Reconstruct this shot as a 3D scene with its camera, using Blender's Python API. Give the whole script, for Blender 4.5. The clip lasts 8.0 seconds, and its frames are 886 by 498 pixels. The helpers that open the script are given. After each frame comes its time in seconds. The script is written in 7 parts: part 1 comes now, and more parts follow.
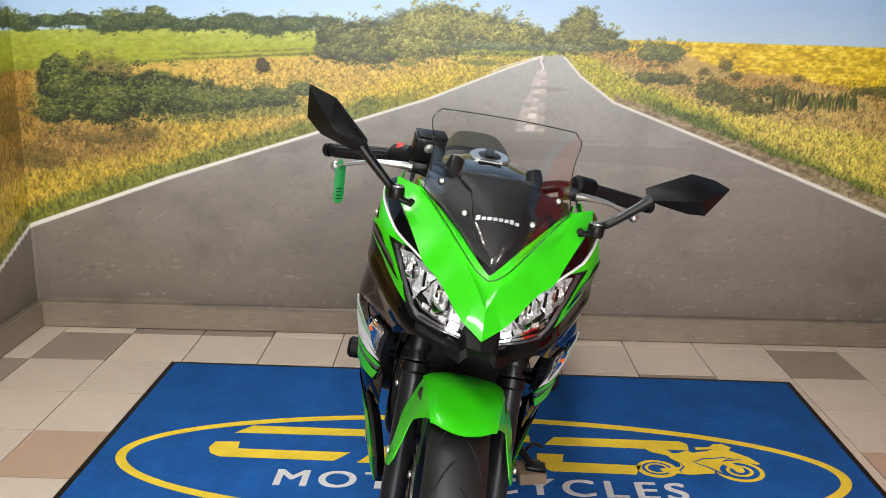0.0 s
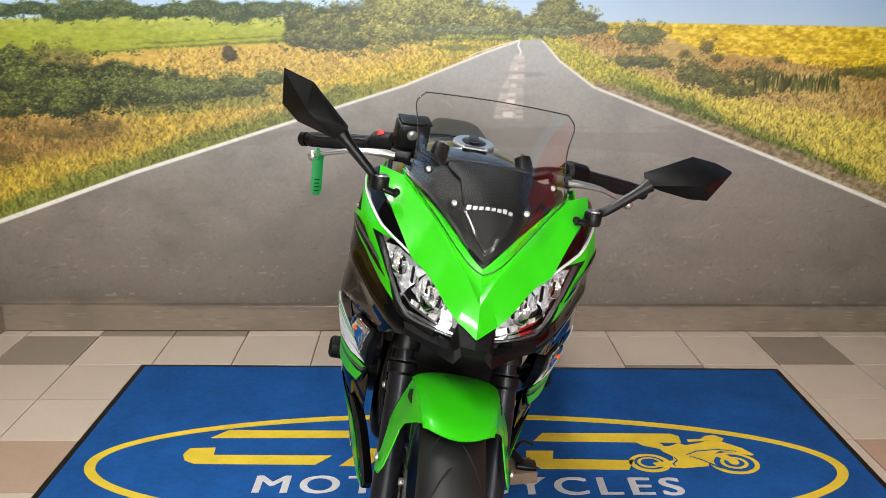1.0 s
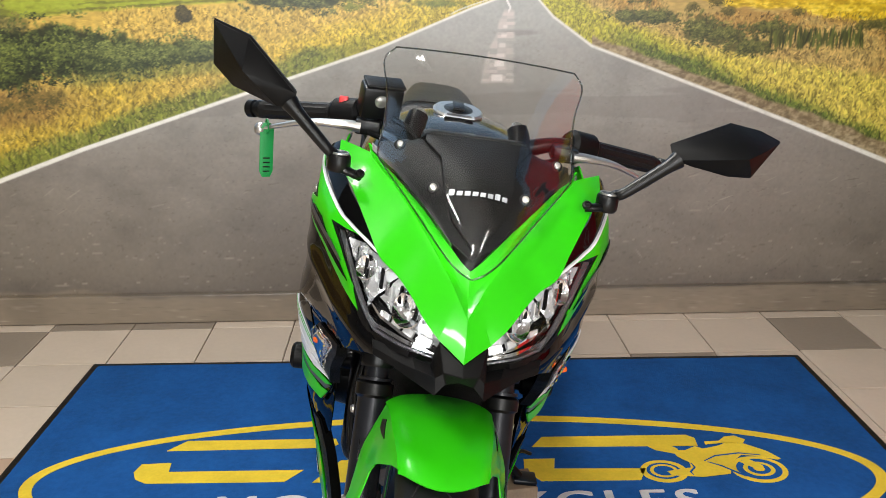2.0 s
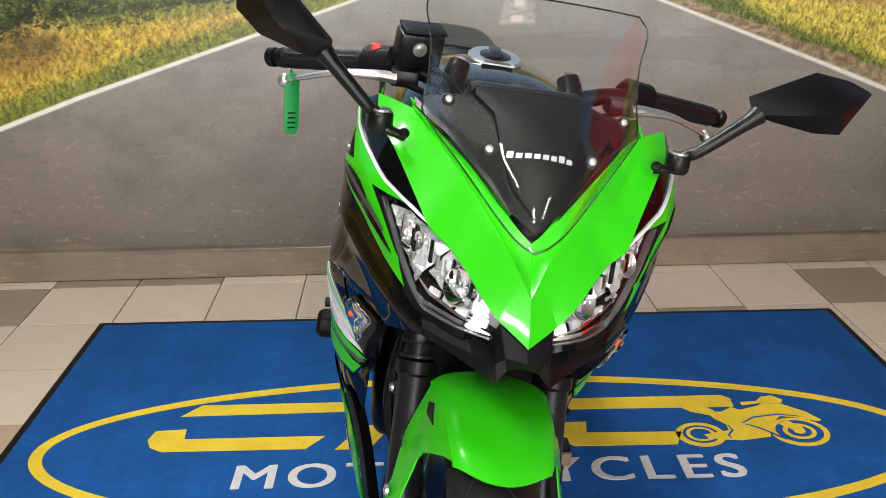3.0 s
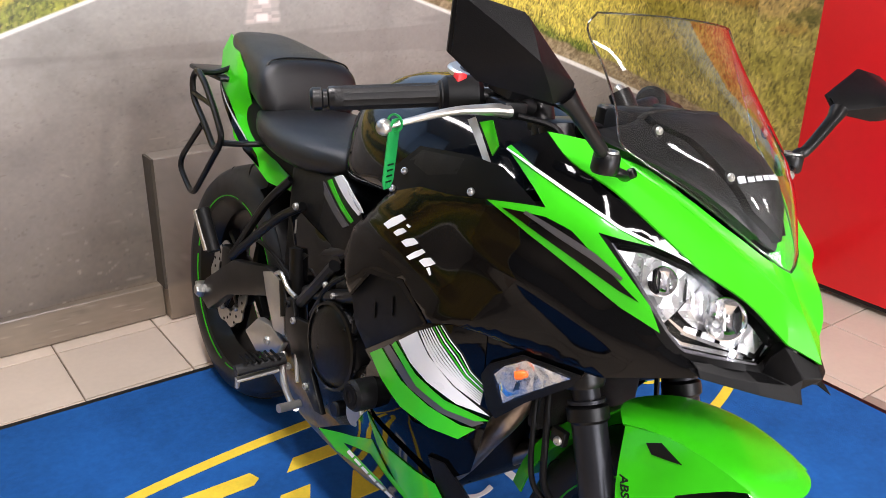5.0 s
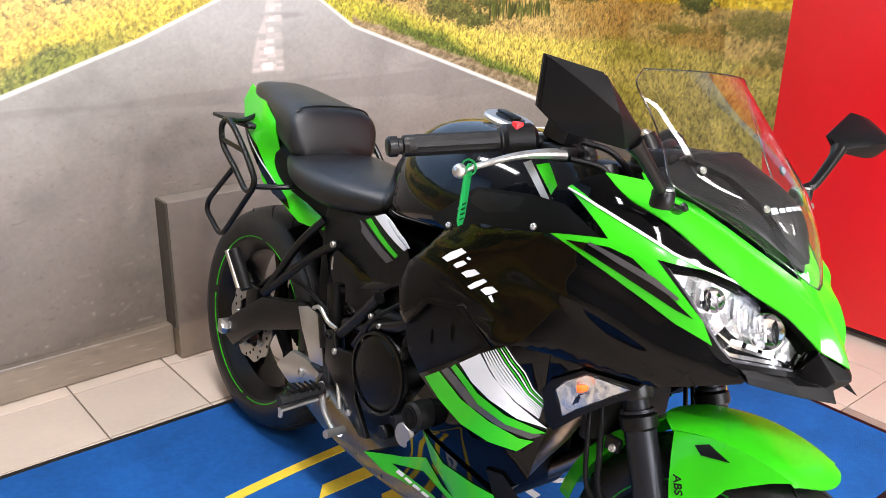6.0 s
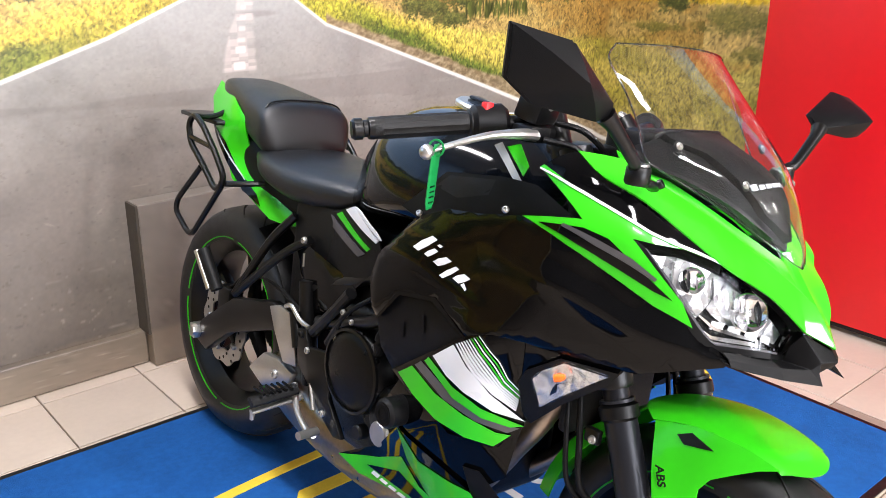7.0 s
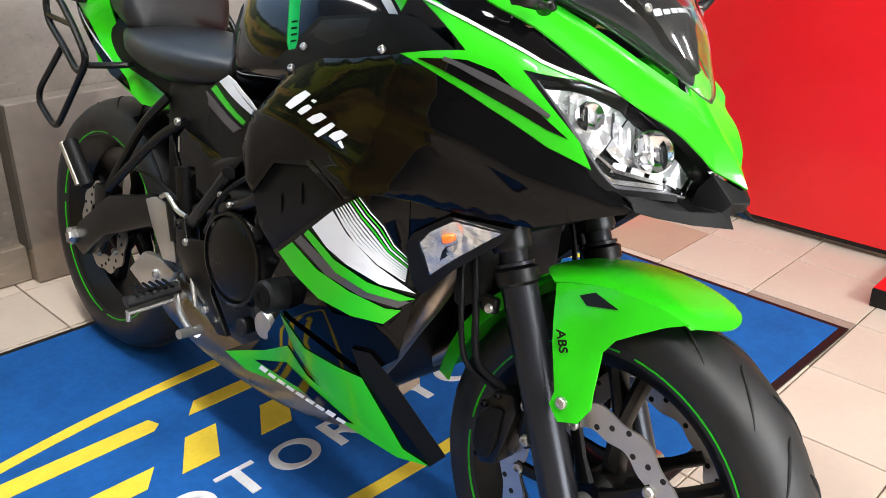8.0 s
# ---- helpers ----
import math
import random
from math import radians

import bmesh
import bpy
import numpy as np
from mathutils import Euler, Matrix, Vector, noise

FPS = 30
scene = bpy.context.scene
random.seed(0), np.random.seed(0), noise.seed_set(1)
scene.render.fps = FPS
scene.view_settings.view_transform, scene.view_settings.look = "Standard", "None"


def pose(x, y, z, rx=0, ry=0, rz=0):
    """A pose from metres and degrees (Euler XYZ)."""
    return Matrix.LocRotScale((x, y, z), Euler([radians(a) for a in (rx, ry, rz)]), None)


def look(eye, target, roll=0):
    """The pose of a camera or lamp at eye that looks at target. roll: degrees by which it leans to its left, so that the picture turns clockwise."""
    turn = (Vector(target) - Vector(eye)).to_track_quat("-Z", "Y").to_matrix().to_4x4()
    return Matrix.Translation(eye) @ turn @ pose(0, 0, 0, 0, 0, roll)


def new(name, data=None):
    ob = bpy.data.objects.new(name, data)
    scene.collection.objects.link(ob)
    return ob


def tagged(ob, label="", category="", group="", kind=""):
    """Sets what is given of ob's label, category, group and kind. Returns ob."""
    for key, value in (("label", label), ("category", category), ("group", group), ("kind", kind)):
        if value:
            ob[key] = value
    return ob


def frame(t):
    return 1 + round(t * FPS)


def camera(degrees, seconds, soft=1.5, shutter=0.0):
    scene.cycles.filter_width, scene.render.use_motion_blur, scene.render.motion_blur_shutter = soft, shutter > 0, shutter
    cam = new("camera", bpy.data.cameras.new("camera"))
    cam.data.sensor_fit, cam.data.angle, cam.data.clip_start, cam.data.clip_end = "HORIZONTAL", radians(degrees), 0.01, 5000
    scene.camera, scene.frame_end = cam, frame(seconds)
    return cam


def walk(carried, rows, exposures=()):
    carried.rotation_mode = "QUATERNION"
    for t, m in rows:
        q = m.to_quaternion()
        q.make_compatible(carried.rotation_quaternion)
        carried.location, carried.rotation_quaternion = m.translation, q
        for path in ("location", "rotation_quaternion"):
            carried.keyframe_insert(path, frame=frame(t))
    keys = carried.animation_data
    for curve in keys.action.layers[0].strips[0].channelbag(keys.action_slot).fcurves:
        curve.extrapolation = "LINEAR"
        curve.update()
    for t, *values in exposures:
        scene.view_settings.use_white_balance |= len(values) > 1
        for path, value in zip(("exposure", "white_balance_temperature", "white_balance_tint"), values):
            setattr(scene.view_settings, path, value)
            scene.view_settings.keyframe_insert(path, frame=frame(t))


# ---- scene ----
cam = camera(54.0, 8.0, soft=0.8)
PATH = [
    (0, (0.452, 5.177, 1.334), (0.434, 7.11, 0.82), 1.3),
    (0.5, (0.457, 5.198, 1.336), (0.449, 7.128, 0.81), 1.0),
    (1, (0.416, 5.282, 1.308), (0.468, 7.209, 0.776), 0.6),
    (1.2, (0.416, 5.342, 1.302), (0.473, 7.261, 0.742), 0.3),
    (2.3, (0.449, 5.677, 1.25), (0.528, 7.57, 0.611), -0.3),
    (2.5, (0.444, 5.699, 1.255), (0.521, 7.576, 0.57), -0.4),
    (3, (0.371, 5.751, 1.253), (0.454, 7.612, 0.524), -0.5),
    (3.5, (0.185, 5.838, 1.276), (0.431, 7.679, 0.536), -0.9),
    (4, (0.058, 6.013, 1.263), (0.584, 7.783, 0.493), 0.0),
    (4.5, (-0.069, 6.156, 1.271), (0.793, 7.786, 0.494), 0.8),
    (5, (-0.413, 6.186, 1.303), (0.68, 7.669, 0.525), 1.1),
    (5.2, (-0.517, 6.176, 1.326), (0.61, 7.639, 0.558), 1.3),
    (6.3, (-0.645, 6.2, 1.345), (0.587, 7.624, 0.672), 1.1),
    (6.5, (-0.637, 6.202, 1.338), (0.602, 7.624, 0.672), 1.1),
    (7, (-0.597, 6.204, 1.288), (0.645, 7.622, 0.619), 0.5),
    (7.5, (-0.518, 6.225, 1.198), (0.736, 7.626, 0.515), -0.2),
    (8, (-0.476, 6.224, 1.13), (0.841, 7.496, 0.325), 0.3),
]
EXPOSURES = [(0, 0.13, 6500, 10), (1, 0.14, 6500, 10), (2.5, 0.14, 6500, 8), (3.5, 0.2, 6500, 9), (4, 0.32, 6450, 15), (4.5, 0.5, 6450, 18), (5.2, 0.75, 6350, 17), (6.5, 1.0, 6250, 16), (7.5, 0.95, 6200, 14), (8, 0.88, 6250, 10)]
walk(cam, [(t, look(eye, target, roll)) for t, eye, target, roll in PATH], EXPOSURES)

# ---------------------------------------------------------------- world and light
WALL_Y, LEFT_X, RIGHT_X, BACK_Y, CEIL = 8.75, -1.34, 2.55, -3.0, 2.75
FAR_W, FAR_E = -5.0, 5.5

world = bpy.data.worlds.new("world")
scene.world = world
world.use_nodes = True
world.node_tree.nodes["Background"].inputs[0].default_value = (0.9, 0.95, 1.0, 1)
world.node_tree.nodes["Background"].inputs[1].default_value = 0.05

TUBES = [  # x, y, watts: ceiling strip lights, running along y
    (0.9, 3.3, 120), (0.0, 7.7, 32), (2.25, 3.7, 36), (-0.45, 5.3, 44),
]
for tx, ty, watts in TUBES:
    lamp = bpy.data.lights.new("strip_light", "AREA")
    lamp.shape, lamp.size, lamp.size_y = "RECTANGLE", 0.16, 1.25
    lamp.energy, lamp.color = watts, (1.0, 0.965, 0.91)
    ob = new("strip_light_lamp", lamp)
    ob.matrix_world = pose(tx, ty, CEIL - 0.075)
# added frontal fill, set in an assumed, unseen window behind the camera
lamp = bpy.data.lights.new("front_fill", "AREA")
lamp.shape, lamp.size, lamp.size_y = "RECTANGLE", 6.4, 2.0
lamp.energy, lamp.color = 440, (0.95, 0.98, 1.0)
new("front_fill", lamp).matrix_world = look((0.7, BACK_Y + 0.03, 1.25), (0.7, 5, 1.25))


# ---------------------------------------------------------------- helpers
def lin(r, g, b):
    """Linear colour from 0..255 display values."""
    out = []
    for c in (r, g, b):
        c = c / 255
        out.append(c / 12.92 if c <= 0.04045 else ((c + 0.055) / 1.055) ** 2.4)
    return (*out, 1.0)


def material(name, color, rough=0.5, metal=0.0, vary=0.15, scale=20.0, bump=0.0, bump_scale=200.0, coat=0.0, rough_vary=0.1,
             per_piece=0.0, spec=0.5):
    """A surface with blotches at two scales in colour and gloss, and a fine relief."""
    m = bpy.data.materials.new(name)
    m.use_nodes = True
    nt = m.node_tree
    b = nt.nodes["Principled BSDF"]
    b.inputs["Metallic"].default_value = metal
    b.inputs["Coat Weight"].default_value = coat
    b.inputs["Coat Roughness"].default_value = 0.04
    b.inputs["Specular IOR Level"].default_value = spec
    tc = nt.nodes.new("ShaderNodeTexCoord")
    big = nt.nodes.new("ShaderNodeTexNoise")
    big.inputs["Scale"].default_value, big.inputs["Detail"].default_value = scale, 6
    fine = nt.nodes.new("ShaderNodeTexNoise")
    fine.inputs["Scale"].default_value, fine.inputs["Detail"].default_value = scale * 9, 4
    for n in (big, fine):
        nt.links.new(tc.outputs["Object"], n.inputs["Vector"])
    add = nt.nodes.new("ShaderNodeMath")
    add.operation = "MULTIPLY_ADD"
    nt.links.new(fine.outputs["Fac"], add.inputs[0])
    add.inputs[1].default_value = 0.6
    nt.links.new(big.outputs["Fac"], add.inputs[2])
    rng = nt.nodes.new("ShaderNodeMapRange")
    rng.inputs[1].default_value, rng.inputs[2].default_value = 0.45, 1.15
    rng.inputs[3].default_value, rng.inputs[4].default_value = 1 - vary, 1 + vary
    nt.links.new(add.outputs[0], rng.inputs[0])
    mul = nt.nodes.new("ShaderNodeMix")
    mul.data_type, mul.blend_type = "RGBA", "MULTIPLY"
    mul.inputs["Factor"].default_value = 1.0
    mul.inputs[6].default_value = (*color[:3], 1)
    last = rng.outputs[0]
    if per_piece:
        info = nt.nodes.new("ShaderNodeObjectInfo")
        pr = nt.nodes.new("ShaderNodeMapRange")
        pr.inputs[3].default_value, pr.inputs[4].default_value = 1 - per_piece, 1 + per_piece
        nt.links.new(info.outputs["Random"], pr.inputs[0])
        mm = nt.nodes.new("ShaderNodeMath")
        mm.operation = "MULTIPLY"
        nt.links.new(last, mm.inputs[0])
        nt.links.new(pr.outputs[0], mm.inputs[1])
        last = mm.outputs[0]
    nt.links.new(last, mul.inputs[7])
    nt.links.new(mul.outputs[2], b.inputs["Base Color"])
    rr = nt.nodes.new("ShaderNodeMapRange")
    rr.inputs[1].default_value, rr.inputs[2].default_value = 0.3, 0.7
    rr.inputs[3].default_value, rr.inputs[4].default_value = max(0.02, rough * (1 - rough_vary)), min(1, rough * (1 + rough_vary))
    nt.links.new(big.outputs["Fac"], rr.inputs[0])
    nt.links.new(rr.outputs[0], b.inputs["Roughness"])
    if bump:
        bn = nt.nodes.new("ShaderNodeTexNoise")
        bn.inputs["Scale"].default_value, bn.inputs["Detail"].default_value = bump_scale, 4
        nt.links.new(tc.outputs["Object"], bn.inputs["Vector"])
        bu = nt.nodes.new("ShaderNodeBump")
        bu.inputs["Strength"].default_value, bu.inputs["Distance"].default_value = bump, 0.002
        nt.links.new(bn.outputs["Fac"], bu.inputs["Height"])
        nt.links.new(bu.outputs[0], b.inputs["Normal"])
    return m


def glow(name, color, strength):
    m = bpy.data.materials.new(name)
    m.use_nodes = True
    b = m.node_tree.nodes["Principled BSDF"]
    b.inputs["Base Color"].default_value = (0.8, 0.8, 0.8, 1)
    b.inputs["Emission Color"].default_value = (*color, 1)
    b.inputs["Emission Strength"].default_value = strength
    return m


def finish(bm, name, mat, smooth=0.6):
    """A mesh from a bmesh, shaded smooth over edges flatter than `smooth` radians."""
    bmesh.ops.recalc_face_normals(bm, faces=bm.faces)
    for f in bm.faces:
        f.smooth = smooth > 0
    for e in bm.edges:
        if len(e.link_faces) != 2 or e.calc_face_angle(9) > smooth:
            e.smooth = False
    me = bpy.data.meshes.new(name)
    bm.to_mesh(me)
    bm.free()
    me.materials.append(mat)
    return me


def part(name, bm, mat, parent, label="", smooth=0.6):
    ob = new(name, finish(bm, name, mat, smooth))
    ob.parent = parent
    if label:
        ob["label"] = label
    return ob


def empty(name, m=None):
    ob = new(name)
    ob.empty_display_size = 0.05
    if m is not None:
        ob.matrix_world = m
    return ob


def box(x0, x1, y0, y1, z0, z1, bevel=0.0, segments=2, bm=None):
    """A box between two corners, with rounded edges."""
    own = bmesh.new()
    bmesh.ops.create_cube(own, size=1.0)
    for v in own.verts:
        v.co = Vector(((x0 + x1) / 2 + v.co.x * (x1 - x0), (y0 + y1) / 2 + v.co.y * (y1 - y0), (z0 + z1) / 2 + v.co.z * (z1 - z0)))
    if bevel:
        bmesh.ops.bevel(own, geom=own.edges[:], offset=bevel, segments=segments, profile=0.5, affect="EDGES", clamp_overlap=True)
    return join(own, bm)


def join(own, bm):
    if bm is None:
        return own
    me = bpy.data.meshes.new("tmp")
    own.to_mesh(me)
    own.free()
    bm.from_mesh(me)
    bpy.data.meshes.remove(me)
    return bm


def lathe(profile, axis="x", at=(0, 0, 0), n=40, bm=None, start=0.0, sweep=2 * math.pi, closed=False):
    """Turns a profile of (radius, along) round an axis through `at`."""
    own = bmesh.new()
    full = abs(sweep - 2 * math.pi) < 1e-6
    rows = []
    cols = n if full else n + 1
    for k in range(cols):
        a = start + sweep * k / n
        c, s = math.cos(a), math.sin(a)
        row = []
        for r, h in profile:
            p = {"x": (h, r * c, r * s), "y": (r * c, h, r * s), "z": (r * c, r * s, h)}[axis]
            row.append(own.verts.new(Vector(p) + Vector(at)))
        rows.append(row)
    m = len(profile)
    for k in range(n):
        a, b = rows[k], rows[(k + 1) % cols]
        for i in range(m if closed else m - 1):
            j = (i + 1) % m
            try:
                own.faces.new((a[i], b[i], b[j], a[j]))
            except ValueError:
                pass
    bmesh.ops.remove_doubles(own, verts=own.verts, dist=1e-6)
    return join(own, bm)


def smooth_path(pts, steps=6):
    """Catmull-Rom through the points."""
    P = [Vector(p) for p in pts]
    P = [P[0] * 2 - P[1]] + P + [P[-1] * 2 - P[-2]]
    out = []
    for i in range(1, len(P) - 2):
        for k in range(steps):
            t = k / steps
            a, b, c, d = P[i - 1:i + 3]
            out.append(0.5 * (2 * b + (c - a) * t + (2 * a - 5 * b + 4 * c - d) * t * t + (3 * b - a - 3 * c + d) * t ** 3))
    out.append(P[-2])
    return out


def tube(pts, r, n=12, steps=6, bm=None, flat=1.0, up=(0, 0, 1), curved=True):
    """A round bar along a path; r may be a number or one radius for each point; flat squeezes it along `up`."""
    own = bmesh.new()
    path = smooth_path(pts, steps) if curved and len(pts) > 2 else [Vector(p) for p in pts]
    if isinstance(r, (int, float)):
        rad = [r] * len(path)
    else:
        rad = [np.interp(i / (len(path) - 1) * (len(r) - 1), range(len(r)), r) for i in range(len(path))]
    rings = []
    u = Vector(up)
    for i, p in enumerate(path):
        d = (path[min(i + 1, len(path) - 1)] - path[max(i - 1, 0)]).normalized()
        s = d.cross(u)
        if s.length < 1e-4:
            s = d.cross(Vector((1, 0, 0)))
        s.normalize()
        w = s.cross(d).normalized()
        if i:
            if s.dot(last_s) < 0:
                s, w = -s, -w
        last_s = s
        rings.append([own.verts.new(p + (s * math.cos(2 * math.pi * k / n) + w * math.sin(2 * math.pi * k / n) * flat) * rad[i]) for k in range(n)])
    for a, b in zip(rings, rings[1:]):
        for k in range(n):
            own.faces.new((a[k], a[(k + 1) % n], b[(k + 1) % n], b[k]))
    own.faces.new(rings[0][::-1])
    own.faces.new(rings[-1])
    return join(own, bm)


def prism(outline, h, m=None, bevel=0.0, bm=None):
    """A flat outline of (x, y), raised by h along z and moved by m."""
    own = bmesh.new()
    vs = [own.verts.new((x, y, 0)) for x, y in outline]
    f = own.faces.new(vs)
    up = bmesh.ops.extrude_face_region(own, geom=[f])
    for v in up["geom"]:
        if isinstance(v, bmesh.types.BMVert):
            v.co.z += h
    bmesh.ops.triangulate(own, faces=[f for f in own.faces if len(f.verts) > 4])
    if bevel:
        top = [e for e in own.edges if e.calc_face_angle(0) > 0.5]
        bmesh.ops.bevel(own, geom=top, offset=bevel, segments=2, profile=0.5, affect="EDGES", clamp_overlap=True)
    if m is not None:
        bmesh.ops.transform(own, matrix=m, verts=own.verts)
    return join(own, bm)


def bolt(at, axis, r=0.006, h=0.005, bm=None):
    """A domed socket screw, its head along axis."""
    prof = [(0.0, h * 0.45), (r * 0.5, h * 0.45), (r * 0.52, h), (r * 0.8, h * 0.95), (r, h * 0.55), (r, -0.002), (0.0, -0.002)]
    own = lathe(prof, "z", n=14)
    q = Vector(axis).to_track_quat("Z", "Y").to_matrix().to_4x4()
    bmesh.ops.transform(own, matrix=Matrix.Translation(at) @ q, verts=own.verts)
    return join(own, bm)


def ribbon(path, width):
    """A narrow outline along a path in a sheet's plane."""
    P = [Vector(p) for p in path]
    a, b = [], []
    for i, p in enumerate(P):
        d = (P[min(i + 1, len(P) - 1)] - P[max(i - 1, 0)]).normalized()
        n = Vector((-d.y, d.x)) * width / 2
        if i in (0, len(P) - 1):
            n *= 0.5
        a.append(tuple(p + n))
        b.append(tuple(p - n))
    return a + b[::-1]


# ---------------------------------------------------------------- materials of the room
M_TILE = material("beige_floor_tile", lin(194, 179, 164), 0.42, vary=0.07, scale=6, bump=0.12, bump_scale=90, per_piece=0.06)
M_TILE_GREY = material("grey_floor_tile", lin(140, 128, 116), 0.45, vary=0.1, scale=7, bump=0.12, bump_scale=90, per_piece=0.05)
M_TILE_TAN = material("tan_floor_tile", lin(176, 150, 130), 0.45, vary=0.08, scale=7, bump=0.12, bump_scale=90, per_piece=0.04)
M_GROUT = material("grout", lin(120, 105, 92), 0.9, vary=0.3, scale=25)
M_PAINT = material("grey_wall_paint", lin(128, 126, 124), 0.6, vary=0.04, scale=3, bump=0.1, bump_scale=150)
M_CEIL = material("ceiling_paint", lin(150, 150, 148), 0.8, vary=0.03, scale=3)
M_LAMP_BODY = material("lamp_housing", lin(230, 230, 228), 0.4, vary=0.03)
M_LAMP = glow("lamp_diffuser", (1.0, 0.97, 0.92), 4.0)
M_RED = material("red_panel_paint", lin(214, 12, 20), 0.42, vary=0.05, scale=4, coat=0.15)
M_WHITE_PRINT = material("white_print", lin(235, 232, 232), 0.5, vary=0.04)
M_BLACK_RUBBER = material("black_rubber", lin(11, 11, 12), 0.5, vary=0.2, scale=40, bump=0.3, bump_scale=400, spec=0.3)
M_BLUE = material("blue_carpet", lin(30, 84, 150), 0.95, vary=0.28, scale=7, bump=0.9, bump_scale=700, spec=0.1)
M_YELLOW = material("yellow_carpet", lin(226, 196, 62), 0.95, vary=0.14, scale=14, bump=0.9, bump_scale=700, spec=0.1)
M_WHITE_PILE = material("white_carpet", lin(205, 205, 206), 0.95, vary=0.14, scale=14, bump=0.9, bump_scale=700, spec=0.1)


# ---------------------------------------------------------------- printed mural
def lattice(x, y, seed):
    """Smooth random values between 0 and 1 on a unit lattice."""
    rs = np.random.RandomState(seed)
    tab = rs.rand(256, 256)
    xi, yi = np.floor(x).astype(int), np.floor(y).astype(int)
    fx, fy = x - xi, y - yi
    fx, fy = fx * fx * (3 - 2 * fx), fy * fy * (3 - 2 * fy)
    a, b = tab[xi % 256, yi % 256], tab[(xi + 1) % 256, yi % 256]
    c, d = tab[xi % 256, (yi + 1) % 256], tab[(xi + 1) % 256, (yi + 1) % 256]
    return (a * (1 - fx) + b * fx) * (1 - fy) + (c * (1 - fx) + d * fx) * fy


def fractal(x, y, seed, octaves=4):
    out, amp, tot = 0, 1.0, 0
    for k in range(octaves):
        out = out + amp * lattice(x * 2 ** k + 17 * k, y * 2 ** k + 5 * k, seed + k)
        tot += amp
        amp *= 0.6
    return out / tot


def ramp(t, *stops):
    """Colour between stops (t, (r, g, b)) in display values."""
    ts = [s[0] for s in stops]
    return np.stack([np.interp(t, ts, [s[1][i] for s in stops]) for i in range(3)], -1)


# the print is laid on a canvas first: broad zones, then thousands of short strokes for blades and leaves
CU0, CU1, CZ1, CS = -2.7, 4.93, 1.5, 0.0035
CANVAS_U = np.arange(CU0, CU1, CS)
CANVAS_Z = np.arange(0.0, CZ1, CS)
CU, CZ = np.meshgrid(CANVAS_U, CANVAS_Z, indexing="ij")


def road_edge(u):
    """Height in the print of the asphalt's edge at u."""
    left = np.interp(u, [-3.2, -1.31, -0.73, -0.13, 0.35, 0.67, 0.80], [-0.30, 0.46, 0.67, 0.865, 1.02, 1.15, 1.195])
    right = np.interp(u, [0.88, 0.90, 0.96, 1.10, 1.48, 1.85, 2.26, 2.58, 2.97, 3.33, 3.55, 5.0], [1.20, 1.185, 1.12, 1.02, 0.88, 0.742, 0.583, 0.452, 0.39, 0.228, 0.165, -0.24])
    return np.where(u < 0.84, left, right)


